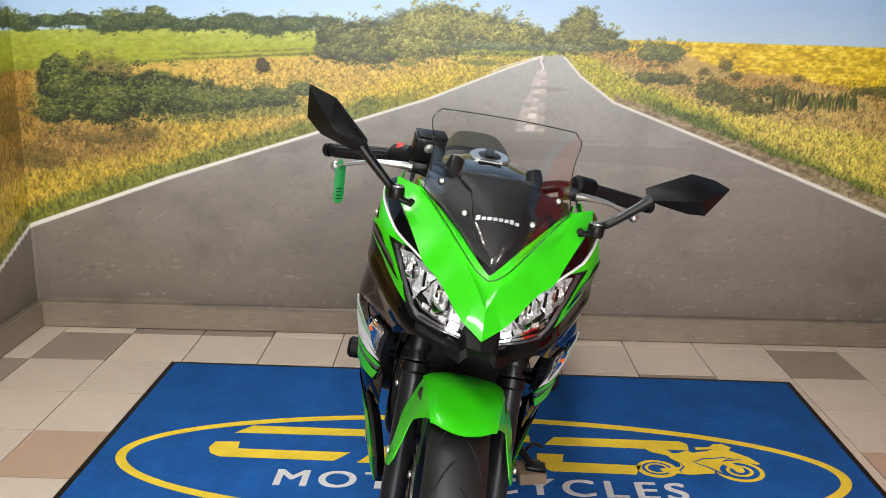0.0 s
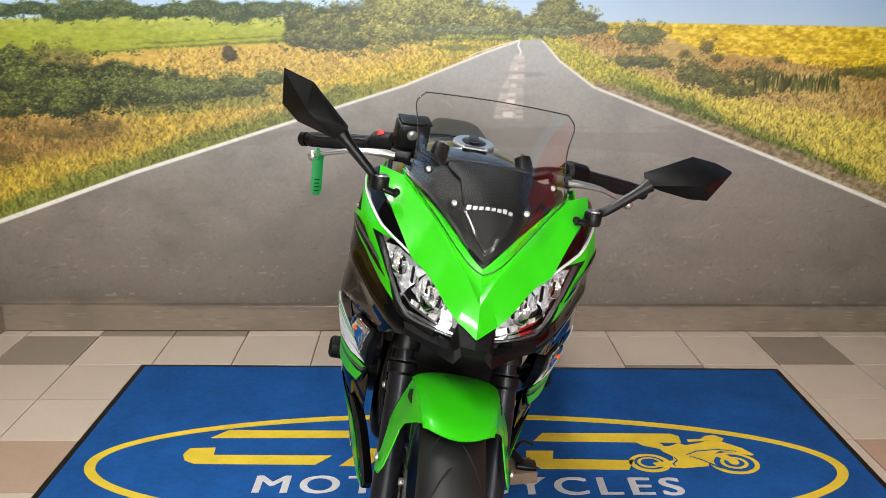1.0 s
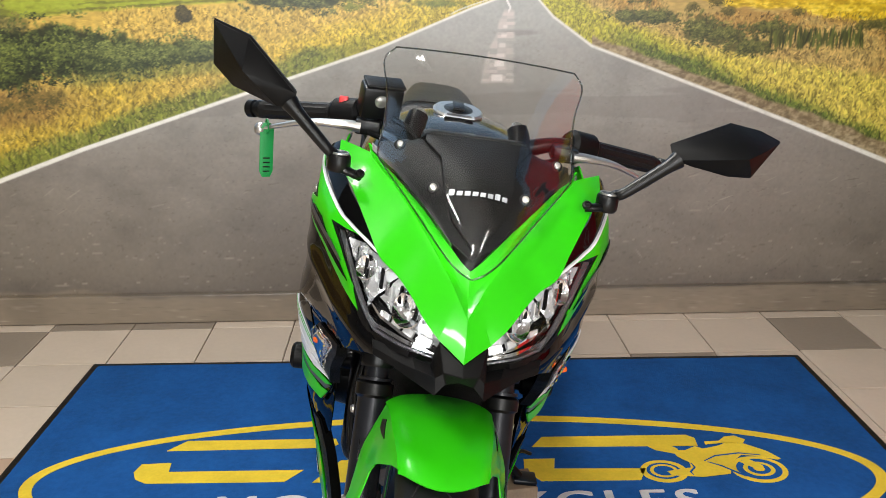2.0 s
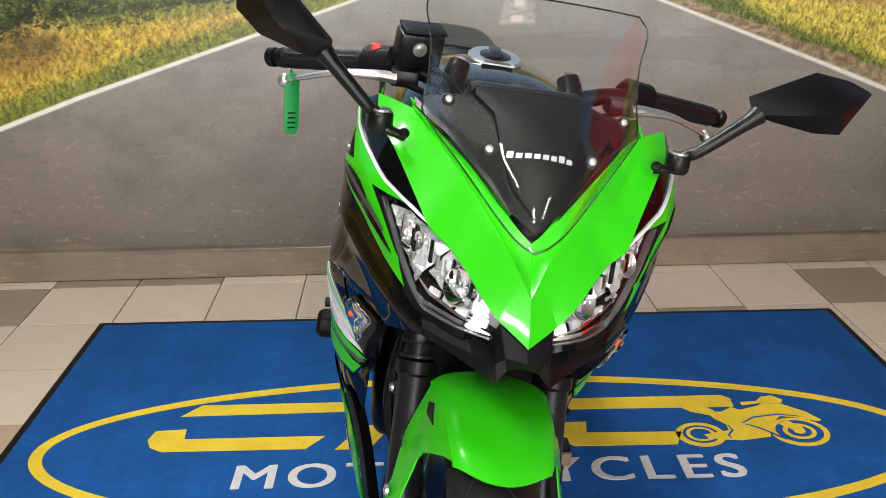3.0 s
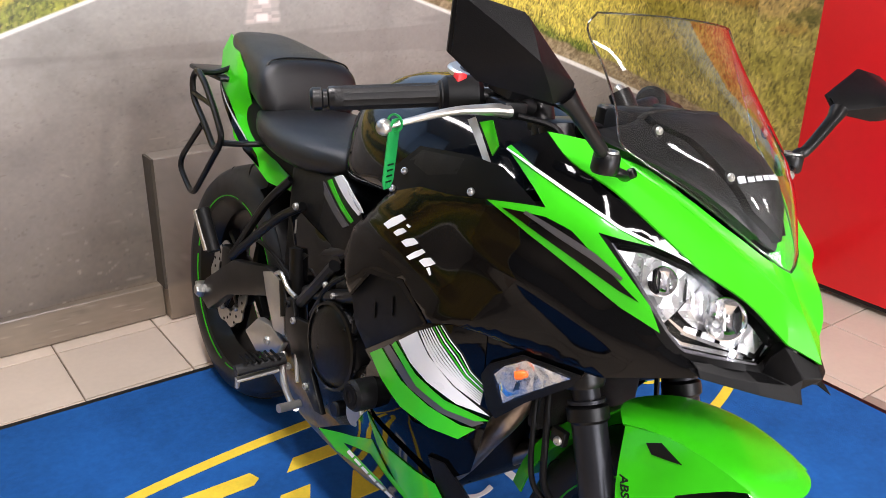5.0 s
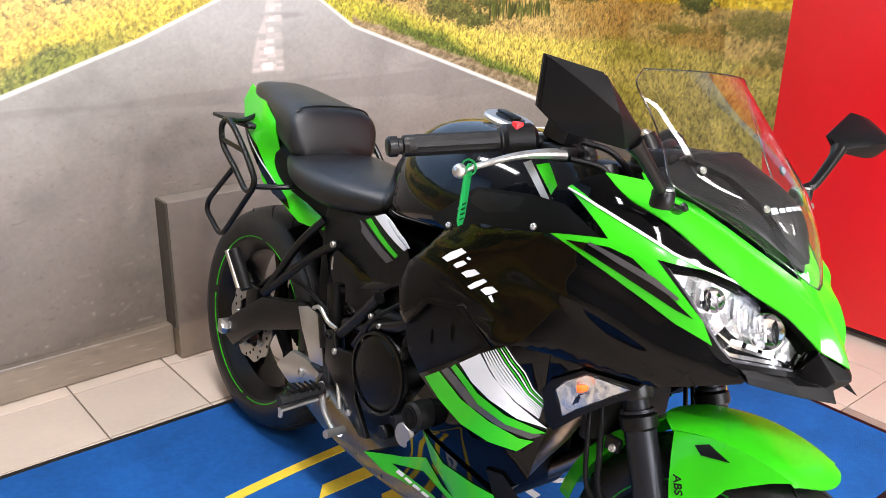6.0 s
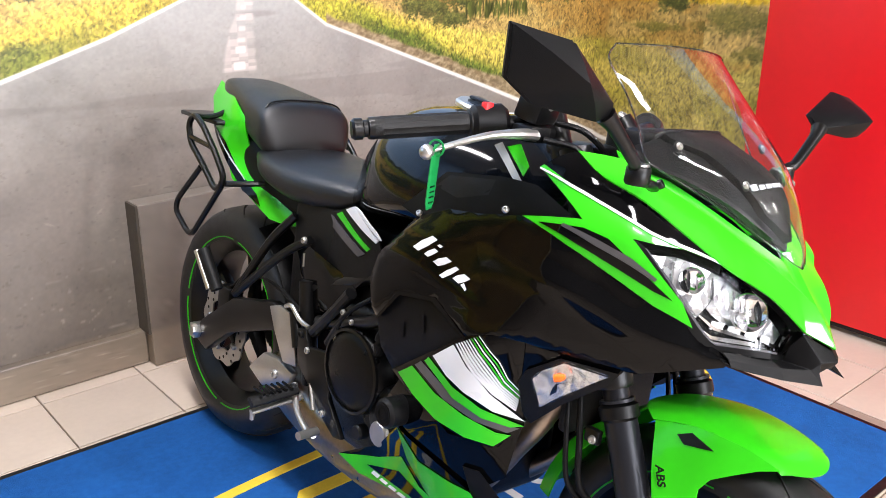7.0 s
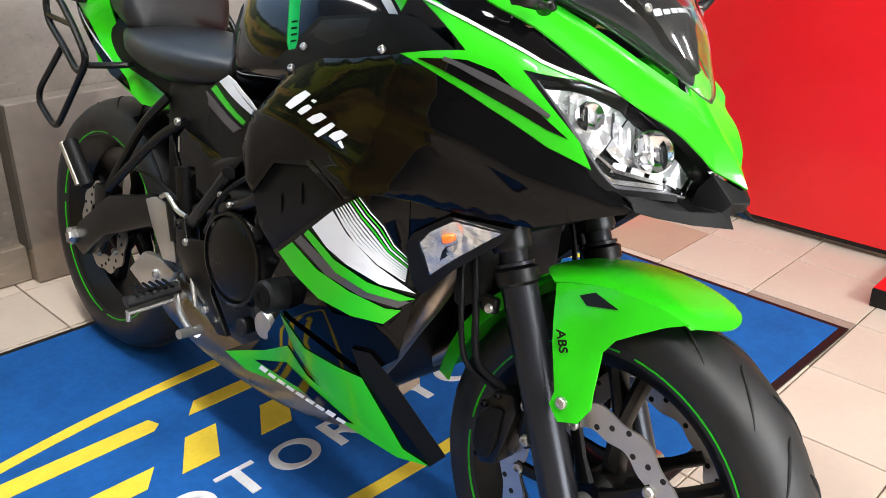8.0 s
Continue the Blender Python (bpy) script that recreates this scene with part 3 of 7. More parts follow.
JOG = 8.12
wall_north = mural_wall("wall_north", lambda u, d: (u, WALL_Y + d + 0 * u), LEFT_X, RIGHT_X, 0.0, CEIL, 0.0035, 0.0035, 0.12, "wall covered by a printed mural of a country road")
wall_west = mural_wall("wall_west", lambda u, d: (LEFT_X - d + 0 * u, WALL_Y + (u - LEFT_X)), LEFT_X - 1.25, LEFT_X, 0.0, CEIL, 0.007, 0.007, 0.12, "side wall with the road mural carried round the corner")
wall_east = mural_wall("wall_east_1", lambda u, d: (RIGHT_X + d + 0 * u, WALL_Y - (u - RIGHT_X)), RIGHT_X, RIGHT_X + WALL_Y - JOG, 0.0, CEIL, 0.0045, 0.0045, 0.08, "side wall with the road mural carried round the corner")
NEAR_X = 2.40
U2 = RIGHT_X + WALL_Y - JOG
wall_jog = mural_wall("wall_east_jog", lambda u, d: (RIGHT_X - 0.002 - (u - U2), JOG + 0.001 - d + 0 * u), U2, U2 + RIGHT_X - NEAR_X - 0.003, 0.0, CEIL, 0.03, 0.02, 0.02, "narrow return of the mural wall")
wall_east2 = mural_wall("wall_east_2", lambda u, d: (NEAR_X + d + 0 * u, JOG - (u - U2 - 0.15)), U2 + 0.15, U2 + 0.15 + 1.57, 0.0, CEIL, 0.006, 0.006, 0.12, "side wall standing proud, with the end of the road mural")


def plain_wall(name, x0, x1, y0, y1, label):
    return tagged(part(name, box(x0, x1, y0, y1, 0, CEIL), M_PAINT, None), label, "wall", kind="structure")


# unseen outer walls, assumed; far and grey to keep bounce and reflections low
plain_wall("wall_west_far", FAR_W - 0.12, FAR_W, BACK_Y, WALL_Y + 0.12, "unseen plain grey side wall that closes the room")
plain_wall("wall_east_far", FAR_E, FAR_E + 0.12, BACK_Y, WALL_Y + 0.12, "unseen plain grey side wall that closes the room")
plain_wall("wall_north_west", FAR_W, LEFT_X - 0.121, WALL_Y, WALL_Y + 0.12, "unseen plain grey wall that closes the room beside the mural")
plain_wall("wall_north_east", RIGHT_X + 0.201, FAR_E, WALL_Y, WALL_Y + 0.12, "unseen plain grey wall that closes the room beside the mural")
# unseen, assumed shopfront round the added fill: a low wall, a beam and posts
south = empty("wall_south")
tagged(south, "unseen grey front wall with an assumed window opening", "wall", kind="structure")
for nm, x0, x1, z0, z1 in (("sill_wall", FAR_W, FAR_E, 0, 0.25), ("beam", FAR_W, FAR_E, 2.25, CEIL), ("pier", FAR_W, -2.55, 0.25, 2.25), ("pier", 3.95, FAR_E, 0.25, 2.25)):
    part(nm, box(x0, x1, BACK_Y - 0.12, BACK_Y, z0, z1), M_PAINT, south)
for x in (-2.52, -0.9, 0.7, 2.3, 3.92):
    part("window_post", box(x - 0.03, x + 0.03, BACK_Y - 0.08, BACK_Y - 0.02, 0.25, 2.25, 0.004), M_LAMP_BODY, south, "white post of the assumed window opening")
# unseen ceiling, assumed; its grey also limits bounced light
tagged(part("ceiling", box(FAR_W - 0.12, FAR_E + 0.12, BACK_Y - 0.12, WALL_Y + 0.12, CEIL, CEIL + 0.1), M_CEIL, None), "unseen grey-white ceiling that closes the room", "ceiling", kind="structure")

# low covered ledge against the wall, and the skirting, both under the same print
def print_box(name, x0, x1, y0, y1, z0, z1, label, category, du=0.012):
    """A box in front of the wall whose faces carry the print."""
    bm = box(x0, x1, y0, y1, z0, z1, 0.003, 1)
    cuts = max(1, int((x1 - x0 + y1 - y0) / du / 2))
    bmesh.ops.subdivide_edges(bm, edges=bm.edges[:], cuts=min(cuts, 60), use_grid_fill=True)
    me = finish(bm, name, M_MURAL, 0.3)
    co = np.array([v.co[:] for v in me.vertices])
    u = np.where(co[:, 0] >= NEAR_X - 0.04, RIGHT_X + WALL_Y - co[:, 1], np.where(co[:, 0] <= LEFT_X + 0.03, LEFT_X - (WALL_Y - co[:, 1]), co[:, 0]))
    order = np.argsort(u)
    col = np.zeros((len(co), 3))
    col[order] = paint(u[order] + np.arange(len(u)) * 1e-9, co[order, 2])
    col = (col / 255) ** 2.2
    lay = me.color_attributes.new("print", "FLOAT_COLOR", "POINT")
    lay.data.foreach_set("color", np.concatenate([col, np.ones((len(col), 1))], 1).astype(np.float32).ravel())
    return tagged(new(name, me), label, category, kind="structure")


SK, SKZ = 0.034, 0.112
print_box("baseboard_north_1", LEFT_X + 0.001, 0.352, WALL_Y - SK, WALL_Y - 0.001, 0.002, SKZ, "skirting wrapped in the mural print", "skirting")
print_box("trim_ledge", 0.353, 0.96, WALL_Y - 0.078, WALL_Y - 0.001, 0.002, 0.535, "low boxed-in panel wrapped in the mural print", "panel")
# thin dark brown strip over the left side of the boxed-in panel
M_STRIP = material("dark_edge_strip", lin(70, 63, 54), 0.8, vary=0.25, scale=14)
tagged(part("trim_edge", box(0.3445, 0.3525, WALL_Y - 0.076, WALL_Y - 0.001, SKZ + 0.001, 0.533), M_STRIP, None), "dark strip on the side of the boxed-in panel", "trim", kind="structure")
print_box("baseboard_north_2", 0.96, RIGHT_X - 0.001, WALL_Y - SK, WALL_Y - 0.001, 0.002, SKZ, "skirting wrapped in the mural print", "skirting")
print_box("baseboard_west", LEFT_X + 0.001, LEFT_X + SK, WALL_Y - 1.25, WALL_Y - SK - 0.001, 0.002, SKZ, "skirting wrapped in the mural print", "skirting")
print_box("baseboard_east", RIGHT_X - SK, RIGHT_X - 0.001, JOG + 0.003, WALL_Y - SK - 0.001, 0.002, SKZ, "skirting wrapped in the mural print", "skirting")
print_box("baseboard_east_2", NEAR_X - SK, NEAR_X - 0.001, JOG - 1.57, JOG, 0.002, SKZ, "skirting wrapped in the mural print", "skirting")

# ceiling strip lights
for tx, ty, watts in TUBES:
    lamp_ob = empty("ceiling_light", pose(tx, ty, CEIL - 0.001))
    tagged(lamp_ob, "long white ceiling strip light, switched on", "ceiling light", "ceiling strip lights")
    part("housing", box(-0.11, 0.11, -0.66, 0.66, -0.05, 0.0, 0.008), M_LAMP_BODY, lamp_ob)
    part("diffuser", box(-0.08, 0.08, -0.62, 0.62, -0.062, -0.051, 0.004), M_LAMP, lamp_ob, "lit translucent diffuser")

# ---------------------------------------------------------------- red display panel on feet
def display_panel():
    top = empty("display_panel", pose(2.28, 6.80, 0))
    tagged(top, "tall red display panel on red bar feet", "display panel")
    part("board", box(0, 0.035, 0, 1.0, 0.035, 2.05, 0.004), M_RED, top)
    part("bottom_rail", box(0.004, 0.031, 0.0, 1.0, 0.02, 0.0345, 0.002), M_BLACK_RUBBER, top, "dark lower edge strip")
    for y in (0.02, 0.93):
        foot = part("foot", box(-0.335, 0.18, y, y + 0.06, 0.006, 0.055, 0.003), M_RED, top, "red square-tube foot")
        part("end_cap", box(-0.345, -0.3355, y + 0.001, y + 0.059, 0.0, 0.054, 0.002), M_BLACK_RUBBER, foot, "black end cap")
    ring = lathe([(0.19, 0), (0.19, 0.002), (0.175, 0.002), (0.175, 0)], "x", (-0.0025, 0.20, 1.18), 48, closed=True)
    for k in range(3):
        a = math.pi / 2 + k * 2 * math.pi / 3
        d = Vector((0, math.cos(a), math.sin(a)))
        c = Vector((-0.0015, 0.20, 1.18))
        tube([c, c + d * 0.175], 0.012, 8, bm=ring, flat=0.1, up=(1, 0, 0), curved=False)
    part("printed_ring", ring, M_WHITE_PRINT, top, "white printed ring with three spokes")
    for k in range(6):
        y = 0.03 + k * 0.062
        part("printed_bar", box(-0.002, -0.0002, y, y + 0.045, 0.87, 0.94), M_WHITE_PRINT, top, "white printed bar")


display_panel()


# ---------------------------------------------------------------- logo mat
def logo_mat():
    base = empty("logo_mat", pose(0.557, 7.606, 0.0, 0, 0, -1.0))
    tagged(base, "blue entrance mat with yellow logo and black rubber edge", "mat")
    W, D = 1.203, 0.724
    part("rubber_edge", box(-W, W, -D, D, 0.0, 0.006, 0.002), M_BLACK_RUBBER, base, "thin black rubber border")
    E = 0.022
    part("carpet", box(-W + E, W - E, -D + E, D - E, 0.002, 0.0095, 0.002), M_BLUE, base, "blue carpet pile")
    H = 0.0105
    # everything below is laid out round the middle of the mat

    def flat(name, outline, mat, label, par=base, lift=0.0):
        return part(name, prism(outline, 0.0016, pose(0, 0, H - 0.0012 + lift)), mat, par, label)

    own = bmesh.new()
    n = 128
    A, B, T = 1.122, 0.335, 0.032
    ring = []
    for k in range(n):
        c, s = math.cos(2 * math.pi * k / n), math.sin(2 * math.pi * k / n)
        ring.append([own.verts.new((r * c, (b) * s - 0.019, z)) for r, b, z in ((A, B, H - 0.001), (A, B, H + 0.0006), (A - T, B - T, H + 0.0006), (A - T, B - T, H - 0.001))])
    for k in range(n):
        a, b = ring[k], ring[(k + 1) % n]
        for i in range(3):
            own.faces.new((a[i], b[i], b[i + 1], a[i + 1]))
    part("oval_ring", own, M_YELLOW, base, "yellow oval outline")
    X, Y = 0.560, 7.624

    def sh(pts):
        return [(x - X, y - Y) for x, y in pts]

    def bar(x0, x1, y0, y1, cut0=0.0, cut1=0.0):
        return sh([(x0, y0), (x1 - cut1, y0), (x1, y1), (x0 + cut0, y1)])

    flat("logo_stroke", sh([(-0.235, 7.762), (0.215, 7.768), (0.235, 7.785), (0.225, 7.815), (-0.19, 7.815)]), M_YELLOW, "yellow logo bar")
    flat("logo_stroke", sh([(-0.292, 7.655), (-0.282, 7.695), (-0.205, 7.70), (-0.20, 7.655), (0.155, 7.655), (0.112, 7.60), (-0.245, 7.602), (-0.278, 7.622)]), M_YELLOW, "yellow logo stroke with a hook")
    flat("logo_stroke", sh([(0.298, 7.768), (0.335, 7.812), (0.725, 7.812), (0.725, 7.768)]), M_YELLOW, "yellow logo bar")
    flat("logo_stroke", sh([(0.184, 7.594), (0.25, 7.70), (0.325, 7.70), (0.27, 7.594)]), M_YELLOW, "yellow slanted logo block")
    flat("logo_stroke", sh([(0.372, 7.594), (0.432, 7.69), (0.506, 7.69), (0.452, 7.594)]), M_YELLOW, "yellow slanted logo block")
    flat("logo_stroke", sh([(0.556, 7.594), (0.616, 7.69), (0.690, 7.69), (0.636, 7.594)]), M_YELLOW, "yellow slanted logo block")
    flat("logo_stroke", sh([(0.772, 7.755), (0.806, 7.808), (1.215, 7.808), (1.236, 7.79), (1.232, 7.748)]), M_YELLOW, "yellow logo bar")
    flat("logo_stroke", sh([(0.738, 7.637), (0.742, 7.692), (0.826, 7.692), (0.818, 7.642), (1.06, 7.637), (1.035, 7.582), (0.776, 7.585)]), M_YELLOW, "yellow logo stroke with a hook")
    # motorcycle emblem: two wheels, a body and a tail
    flat("emblem_tail", sh([(1.093, 7.747), (1.105, 7.760), (1.152, 7.752), (1.172, 7.730), (1.161, 7.706), (1.109, 7.728)]), M_YELLOW, "yellow emblem tail", lift=0.0010)
    for cx, cy, r, rings in ((1.105, 7.622, .062, (.74, .60, .44)), (1.358, 7.624, .074, (.80, .56, .40, .20))):
        flat("emblem_wheel", sh([(cx + r * math.cos(a * math.pi / 14), cy + 0.86 * r * math.sin(a * math.pi / 14)) for a in range(28)]), M_YELLOW, "yellow emblem wheel")
        for k, rr in enumerate(rings):
            own = bmesh.new()
            vs = [own.verts.new((cx - X + r * rr * math.cos(a * math.pi / 14), cy - Y + 0.86 * r * rr * math.sin(a * math.pi / 14), H + 0.0008 + 0.0003 * k)) for a in range(28)]
            own.faces.new(vs)
            part("emblem_gap", own, M_YELLOW if k % 2 else M_BLUE, base, "ring inside the emblem wheel")
    flat("emblem_body", sh([(1.150, 7.735), (1.171, 7.722), (1.188, 7.721), (1.222, 7.742), (1.240, 7.728), (1.289, 7.744), (1.312, 7.758), (1.362, 7.752), (1.410, 7.712), (1.434, 7.672), (1.424, 7.668), (1.366, 7.690), (1.335, 7.695), (1.294, 7.655), (1.276, 7.603), (1.200, 7.590), (1.120, 7.600), (1.112, 7.618), (1.180, 7.634), (1.183, 7.662), (1.160, 7.690)]), M_YELLOW, "yellow emblem body", lift=0.0019)
    flat("emblem_rider", sh([(1.256, 7.768), (1.299, 7.771), (1.320, 7.793), (1.350, 7.798), (1.374, 7.776), (1.362, 7.757), (1.312, 7.762), (1.256, 7.753)]), M_YELLOW, "yellow emblem screen", lift=0.0010)
    flat("emblem_fork", sh([(1.318, 7.660), (1.345, 7.628), (1.372, 7.622), (1.372, 7.640), (1.345, 7.672)]), M_YELLOW, "yellow emblem fork", lift=0.0021)
    for line in ([(1.225, 7.665), (1.262, 7.690), (1.330, 7.702), (1.385, 7.690)], [(1.232, 7.660), (1.262, 7.640), (1.300, 7.600), (1.312, 7.588)], [(1.185, 7.655), (1.190, 7.634), (1.172, 7.612), (1.176, 7.598)]):
        flat("emblem_line", sh(ribbon(line, .005)), M_BLUE, "thin blue line in the emblem", lift=0.0028)
    # lettering
    cu = bpy.data.curves.new("lettering", "FONT")
    cu.body, cu.size, cu.extrude, cu.space_character = "MOTORCYCLES", 0.132, 0.0008, 1.26
    tmp = new("tmp_text", cu)
    bpy.context.view_layer.update()
    me = bpy.data.meshes.new_from_object(tmp.evaluated_get(bpy.context.evaluated_depsgraph_get()))
    bpy.data.objects.remove(tmp)
    xs = [v.co.x for v in me.vertices]
    k = 1.205 / (max(xs) - min(xs))
    for v in me.vertices:
        v.co.x, v.co.z = (v.co.x - min(xs)) * k, v.co.z + H - 0.0002
        v.co.x += -0.045 - X
        v.co.y += 7.445 - Y
    bold = bmesh.new()
    for k in range(3):
        bold.from_mesh(me)
        bold.verts.ensure_lookup_table()
        for v in bold.verts[k * len(me.vertices):]:
            v.co.x += 0.0032 * k
            v.co.z += 0.0004 * k
    bold.to_mesh(me)
    me.materials.clear()
    me.materials.append(M_WHITE_PILE)
    ob = new("lettering", me)
    ob.parent = base
    ob["label"] = "white lettering in the carpet"


logo_mat()

# ---------------------------------------------------------------- materials of the motorcycle
M_GREEN = material("lime_green_paint", lin(46, 182, 15), 0.32, vary=0.03, scale=5, coat=0.3, rough_vary=0.12, spec=0.25)
M_GLOSS = material("gloss_black_paint", lin(5, 5, 6), 0.05, vary=0.1, scale=6, coat=0.0, rough_vary=0.2, spec=0.2)
M_TANK = material("metallic_black_paint", lin(8, 11, 16), 0.09, vary=0.1, scale=6, coat=0.1, spec=0.3)
M_MATT = material("matt_black_plastic", lin(10, 10, 11), 0.46, vary=0.12, scale=30, bump=0.2, bump_scale=900, spec=0.16)
M_DASH = material("dark_grey_plastic", lin(8, 8, 9), 0.52, vary=0.1, scale=20, spec=0.1)
M_METAL_BLACK = material("black_coated_metal", lin(8, 8, 9), 0.33, vary=0.2, scale=25, spec=0.3)
M_FORK = material("dark_anodised_tube", lin(36, 37, 42), 0.3, 0.5, vary=0.1, scale=15)
M_ALU = material("brushed_aluminium", lin(190, 188, 184), 0.32, 0.9, vary=0.1, scale=30)
M_STEEL = material("heat_tinted_steel", lin(146, 134, 122), 0.3, 0.9, vary=0.3, scale=12)
M_CHROME = material("chrome", lin(235, 236, 238), 0.08, 1.0, vary=0.03)
M_ENGINE = material("engine_black", lin(6, 6, 7), 0.3, vary=0.35, scale=18, bump=0.3, bump_scale=500, spec=0.2)
M_TYRE = material("tyre_rubber", lin(17, 17, 18), 0.5, vary=0.15, scale=30, bump=0.1, bump_scale=700)
# near-black for raised pieces that stand in for shaded grooves and holes
M_HOLLOW = material("hollow_black", lin(14, 14, 14), 0.9, vary=0.1)
M_SEAT = material("black_seat_vinyl", lin(20, 21, 24), 0.38, vary=0.08, scale=12, bump=0.35, bump_scale=700)
M_WHITE = material("white_decal", lin(232, 234, 238), 0.3, vary=0.02, coat=0.5)
M_GREYDECAL = material("grey_decal", lin(66, 65, 68), 0.35, vary=0.05, coat=0.3)
M_SILVERDECAL = material("silver_decal", lin(178, 180, 184), 0.35, 0.3, vary=0.05)
M_ORANGE = material("amber_bulb", lin(226, 96, 24), 0.25, vary=0.1, coat=0.5)
M_RED_PLASTIC = material("red_switch", lin(200, 34, 36), 0.4, vary=0.05)
M_TAG = material("green_tag_plastic", lin(12, 130, 62), 0.45, vary=0.08, scale=40)
M_WOOD = material("worn_wood", lin(128, 108, 88), 0.8, vary=0.25, scale=18, bump=0.5, bump_scale=120)
M_REFLECT = material("headlight_reflector", lin(250, 250, 252), 0.26, 0.72, vary=0.03, scale=40)
M_REFLECT2 = material("indicator_reflector", lin(238, 236, 234), 0.24, 0.8, vary=0.1, scale=60)
M_MESH = material("radiator_mesh", lin(16, 16, 17), 0.6, vary=0.5, scale=260, bump=0.9, bump_scale=420)


def glass(name, tint, rough=0.0, ior=1.45):
    m = bpy.data.materials.new(name)
    m.use_nodes = True
    b = m.node_tree.nodes["Principled BSDF"]
    b.inputs["Base Color"].default_value = (*tint, 1)
    b.inputs["Transmission Weight"].default_value = 1.0
    b.inputs["Roughness"].default_value = rough
    b.inputs["IOR"].default_value = ior
    return m


M_SCREEN = glass("clear_acrylic", (0.96, 0.97, 0.97))
M_EDGE = glass("acrylic_edge", (0.30, 0.33, 0.34), 0.15)
M_LENS = glass("clear_lens", (0.98, 0.985, 0.985), ior=1.2)
M_MIRROR = material("mirror_glass", (0.85, 0.86, 0.87), 0.03, 1.0, vary=0.01)


# ---------------------------------------------------------------- shaped sheets
class Sheet:
    """A smooth surface through control points, seen as a height over the plane across `into`."""

    def __init__(self, points, into, soft=1e-4):
        P = np.array(points, float)
        self.D = np.array(into, float) / np.linalg.norm(into)
        e1 = np.cross(self.D, [0, 0, 1.0])
        self.E1 = e1 / np.linalg.norm(e1)
        self.E2 = np.cross(self.E1, self.D)
        self.uv = np.c_[P @ self.E1, P @ self.E2]
        n = len(P)
        A = np.zeros((n + 3, n + 3))
        A[:n, :n] = self.kernel(np.linalg.norm(self.uv[:, None] - self.uv[None], axis=2)) + soft * np.eye(n)
        A[:n, n:] = np.c_[np.ones(n), self.uv]
        A[n:, :n] = A[:n, n:].T
        self.c = np.linalg.solve(A, np.r_[P @ self.D, 0, 0, 0])

    @staticmethod
    def kernel(r):
        return np.where(r > 0, r * r * np.log(np.maximum(r, 1e-9)), 0)

    def flat(self, p):
        p = np.array(p, float)
        return (float(p @ self.E1), float(p @ self.E2))

    def at(self, u, v, off=0.0):
        k = self.kernel(np.hypot(u - self.uv[:, 0], v - self.uv[:, 1]))
        w = k @ self.c[:-3] + self.c[-3] + self.c[-2] * u + self.c[-1] * v
        return u * self.E1 + v * self.E2 + (w - off) * self.D

    def shell(self, outline, off=0.0, thick=0.003, res=0.012, middle=False, soft=0.001, bm=None, sides=(-1,), shape=None):
        """A piece of the sheet inside an outline, with thickness. sides: -1 as given, 1 mirrored; middle: closes at x = 0.
        shape(p): a further shift outwards at a place."""
        ring = []
        n = len(outline)
        pts = [self.flat(p) if len(p) == 3 else p for p in outline]
        for i in range(n):
            a, b = Vector(pts[i]), Vector(pts[(i + 1) % n])
            m = max(1, int((b - a).length / res + 0.5))
            ring += [a.lerp(b, k / m) for k in range(m)]
        nb = len(ring)
        inside = list(ring)
        us, vs = [p.x for p in ring], [p.y for p in ring]
        segs = [(ring[i], ring[(i + 1) % nb]) for i in range(nb)]
        u = min(us) + res * 0.5
        row = 0
        while u < max(us):
            v = min(vs) + (res * 0.5 if row % 2 else 0)
            while v < max(vs):
                odd, near = False, False
                for a, b in segs:
                    if (a.y > v) != (b.y > v) and u < (b.x - a.x) * (v - a.y) / (b.y - a.y) + a.x:
                        odd = not odd
                    if abs(a.x - u) < res * 0.55 and abs(a.y - v) < res * 0.55:
                        near = True
                        break
                if odd and not near:
                    inside.append(Vector((u, v)))
                v += res
            u += res
            row += 1
        from_cdt = delaunay(inside, [], [list(range(nb))], 1, 1e-7)
        verts, faces = from_cdt[0], from_cdt[2]
        edge_count = {}
        for f in faces:
            for i in range(len(f)):
                k = tuple(sorted((f[i], f[(i + 1) % len(f)])))
                edge_count[k] = edge_count.get(k, 0) + 1
        rim = {k for k, c in edge_count.items() if c == 1}
        rim_v = {i for k in rim for i in k}
        own = bmesh.new()
        for s in sides:
            top, low = [], []
            for i, p in enumerate(verts):
                o = off - (soft if i in rim_v else 0.0)
                q, w = self.at(p.x, p.y, o), self.at(p.x, p.y, off - thick)
                if shape is not None:
                    d = shape(q)
                    q, w = q - d * self.D, w - d * self.D
                if middle:
                    q[0], w[0] = (0.0 if q[0] > -0.007 else q[0]), (0.0 if w[0] > -0.007 else w[0])
                for lst, r in ((top, q), (low, w)):
                    lst.append(own.verts.new((r[0] * (1 if s < 0 else -1), r[1], r[2])))
            for f in faces:
                own.faces.new([top[i] for i in f])
                own.faces.new([low[i] for i in f][::-1])
            for a, b in rim:
                if middle and abs(top[a].co.x) < 1e-6 and abs(top[b].co.x) < 1e-6:
                    continue
                try:
                    own.faces.new((top[a], top[b], low[b], low[a]))
                except ValueError:
                    pass
        if middle and len(sides) > 1:
            bmesh.ops.remove_doubles(own, verts=[v for v in own.verts if abs(v.co.x) < 1e-5], dist=1e-4)
        return join(own, bm)


from mathutils.geometry import delaunay_2d_cdt as delaunay


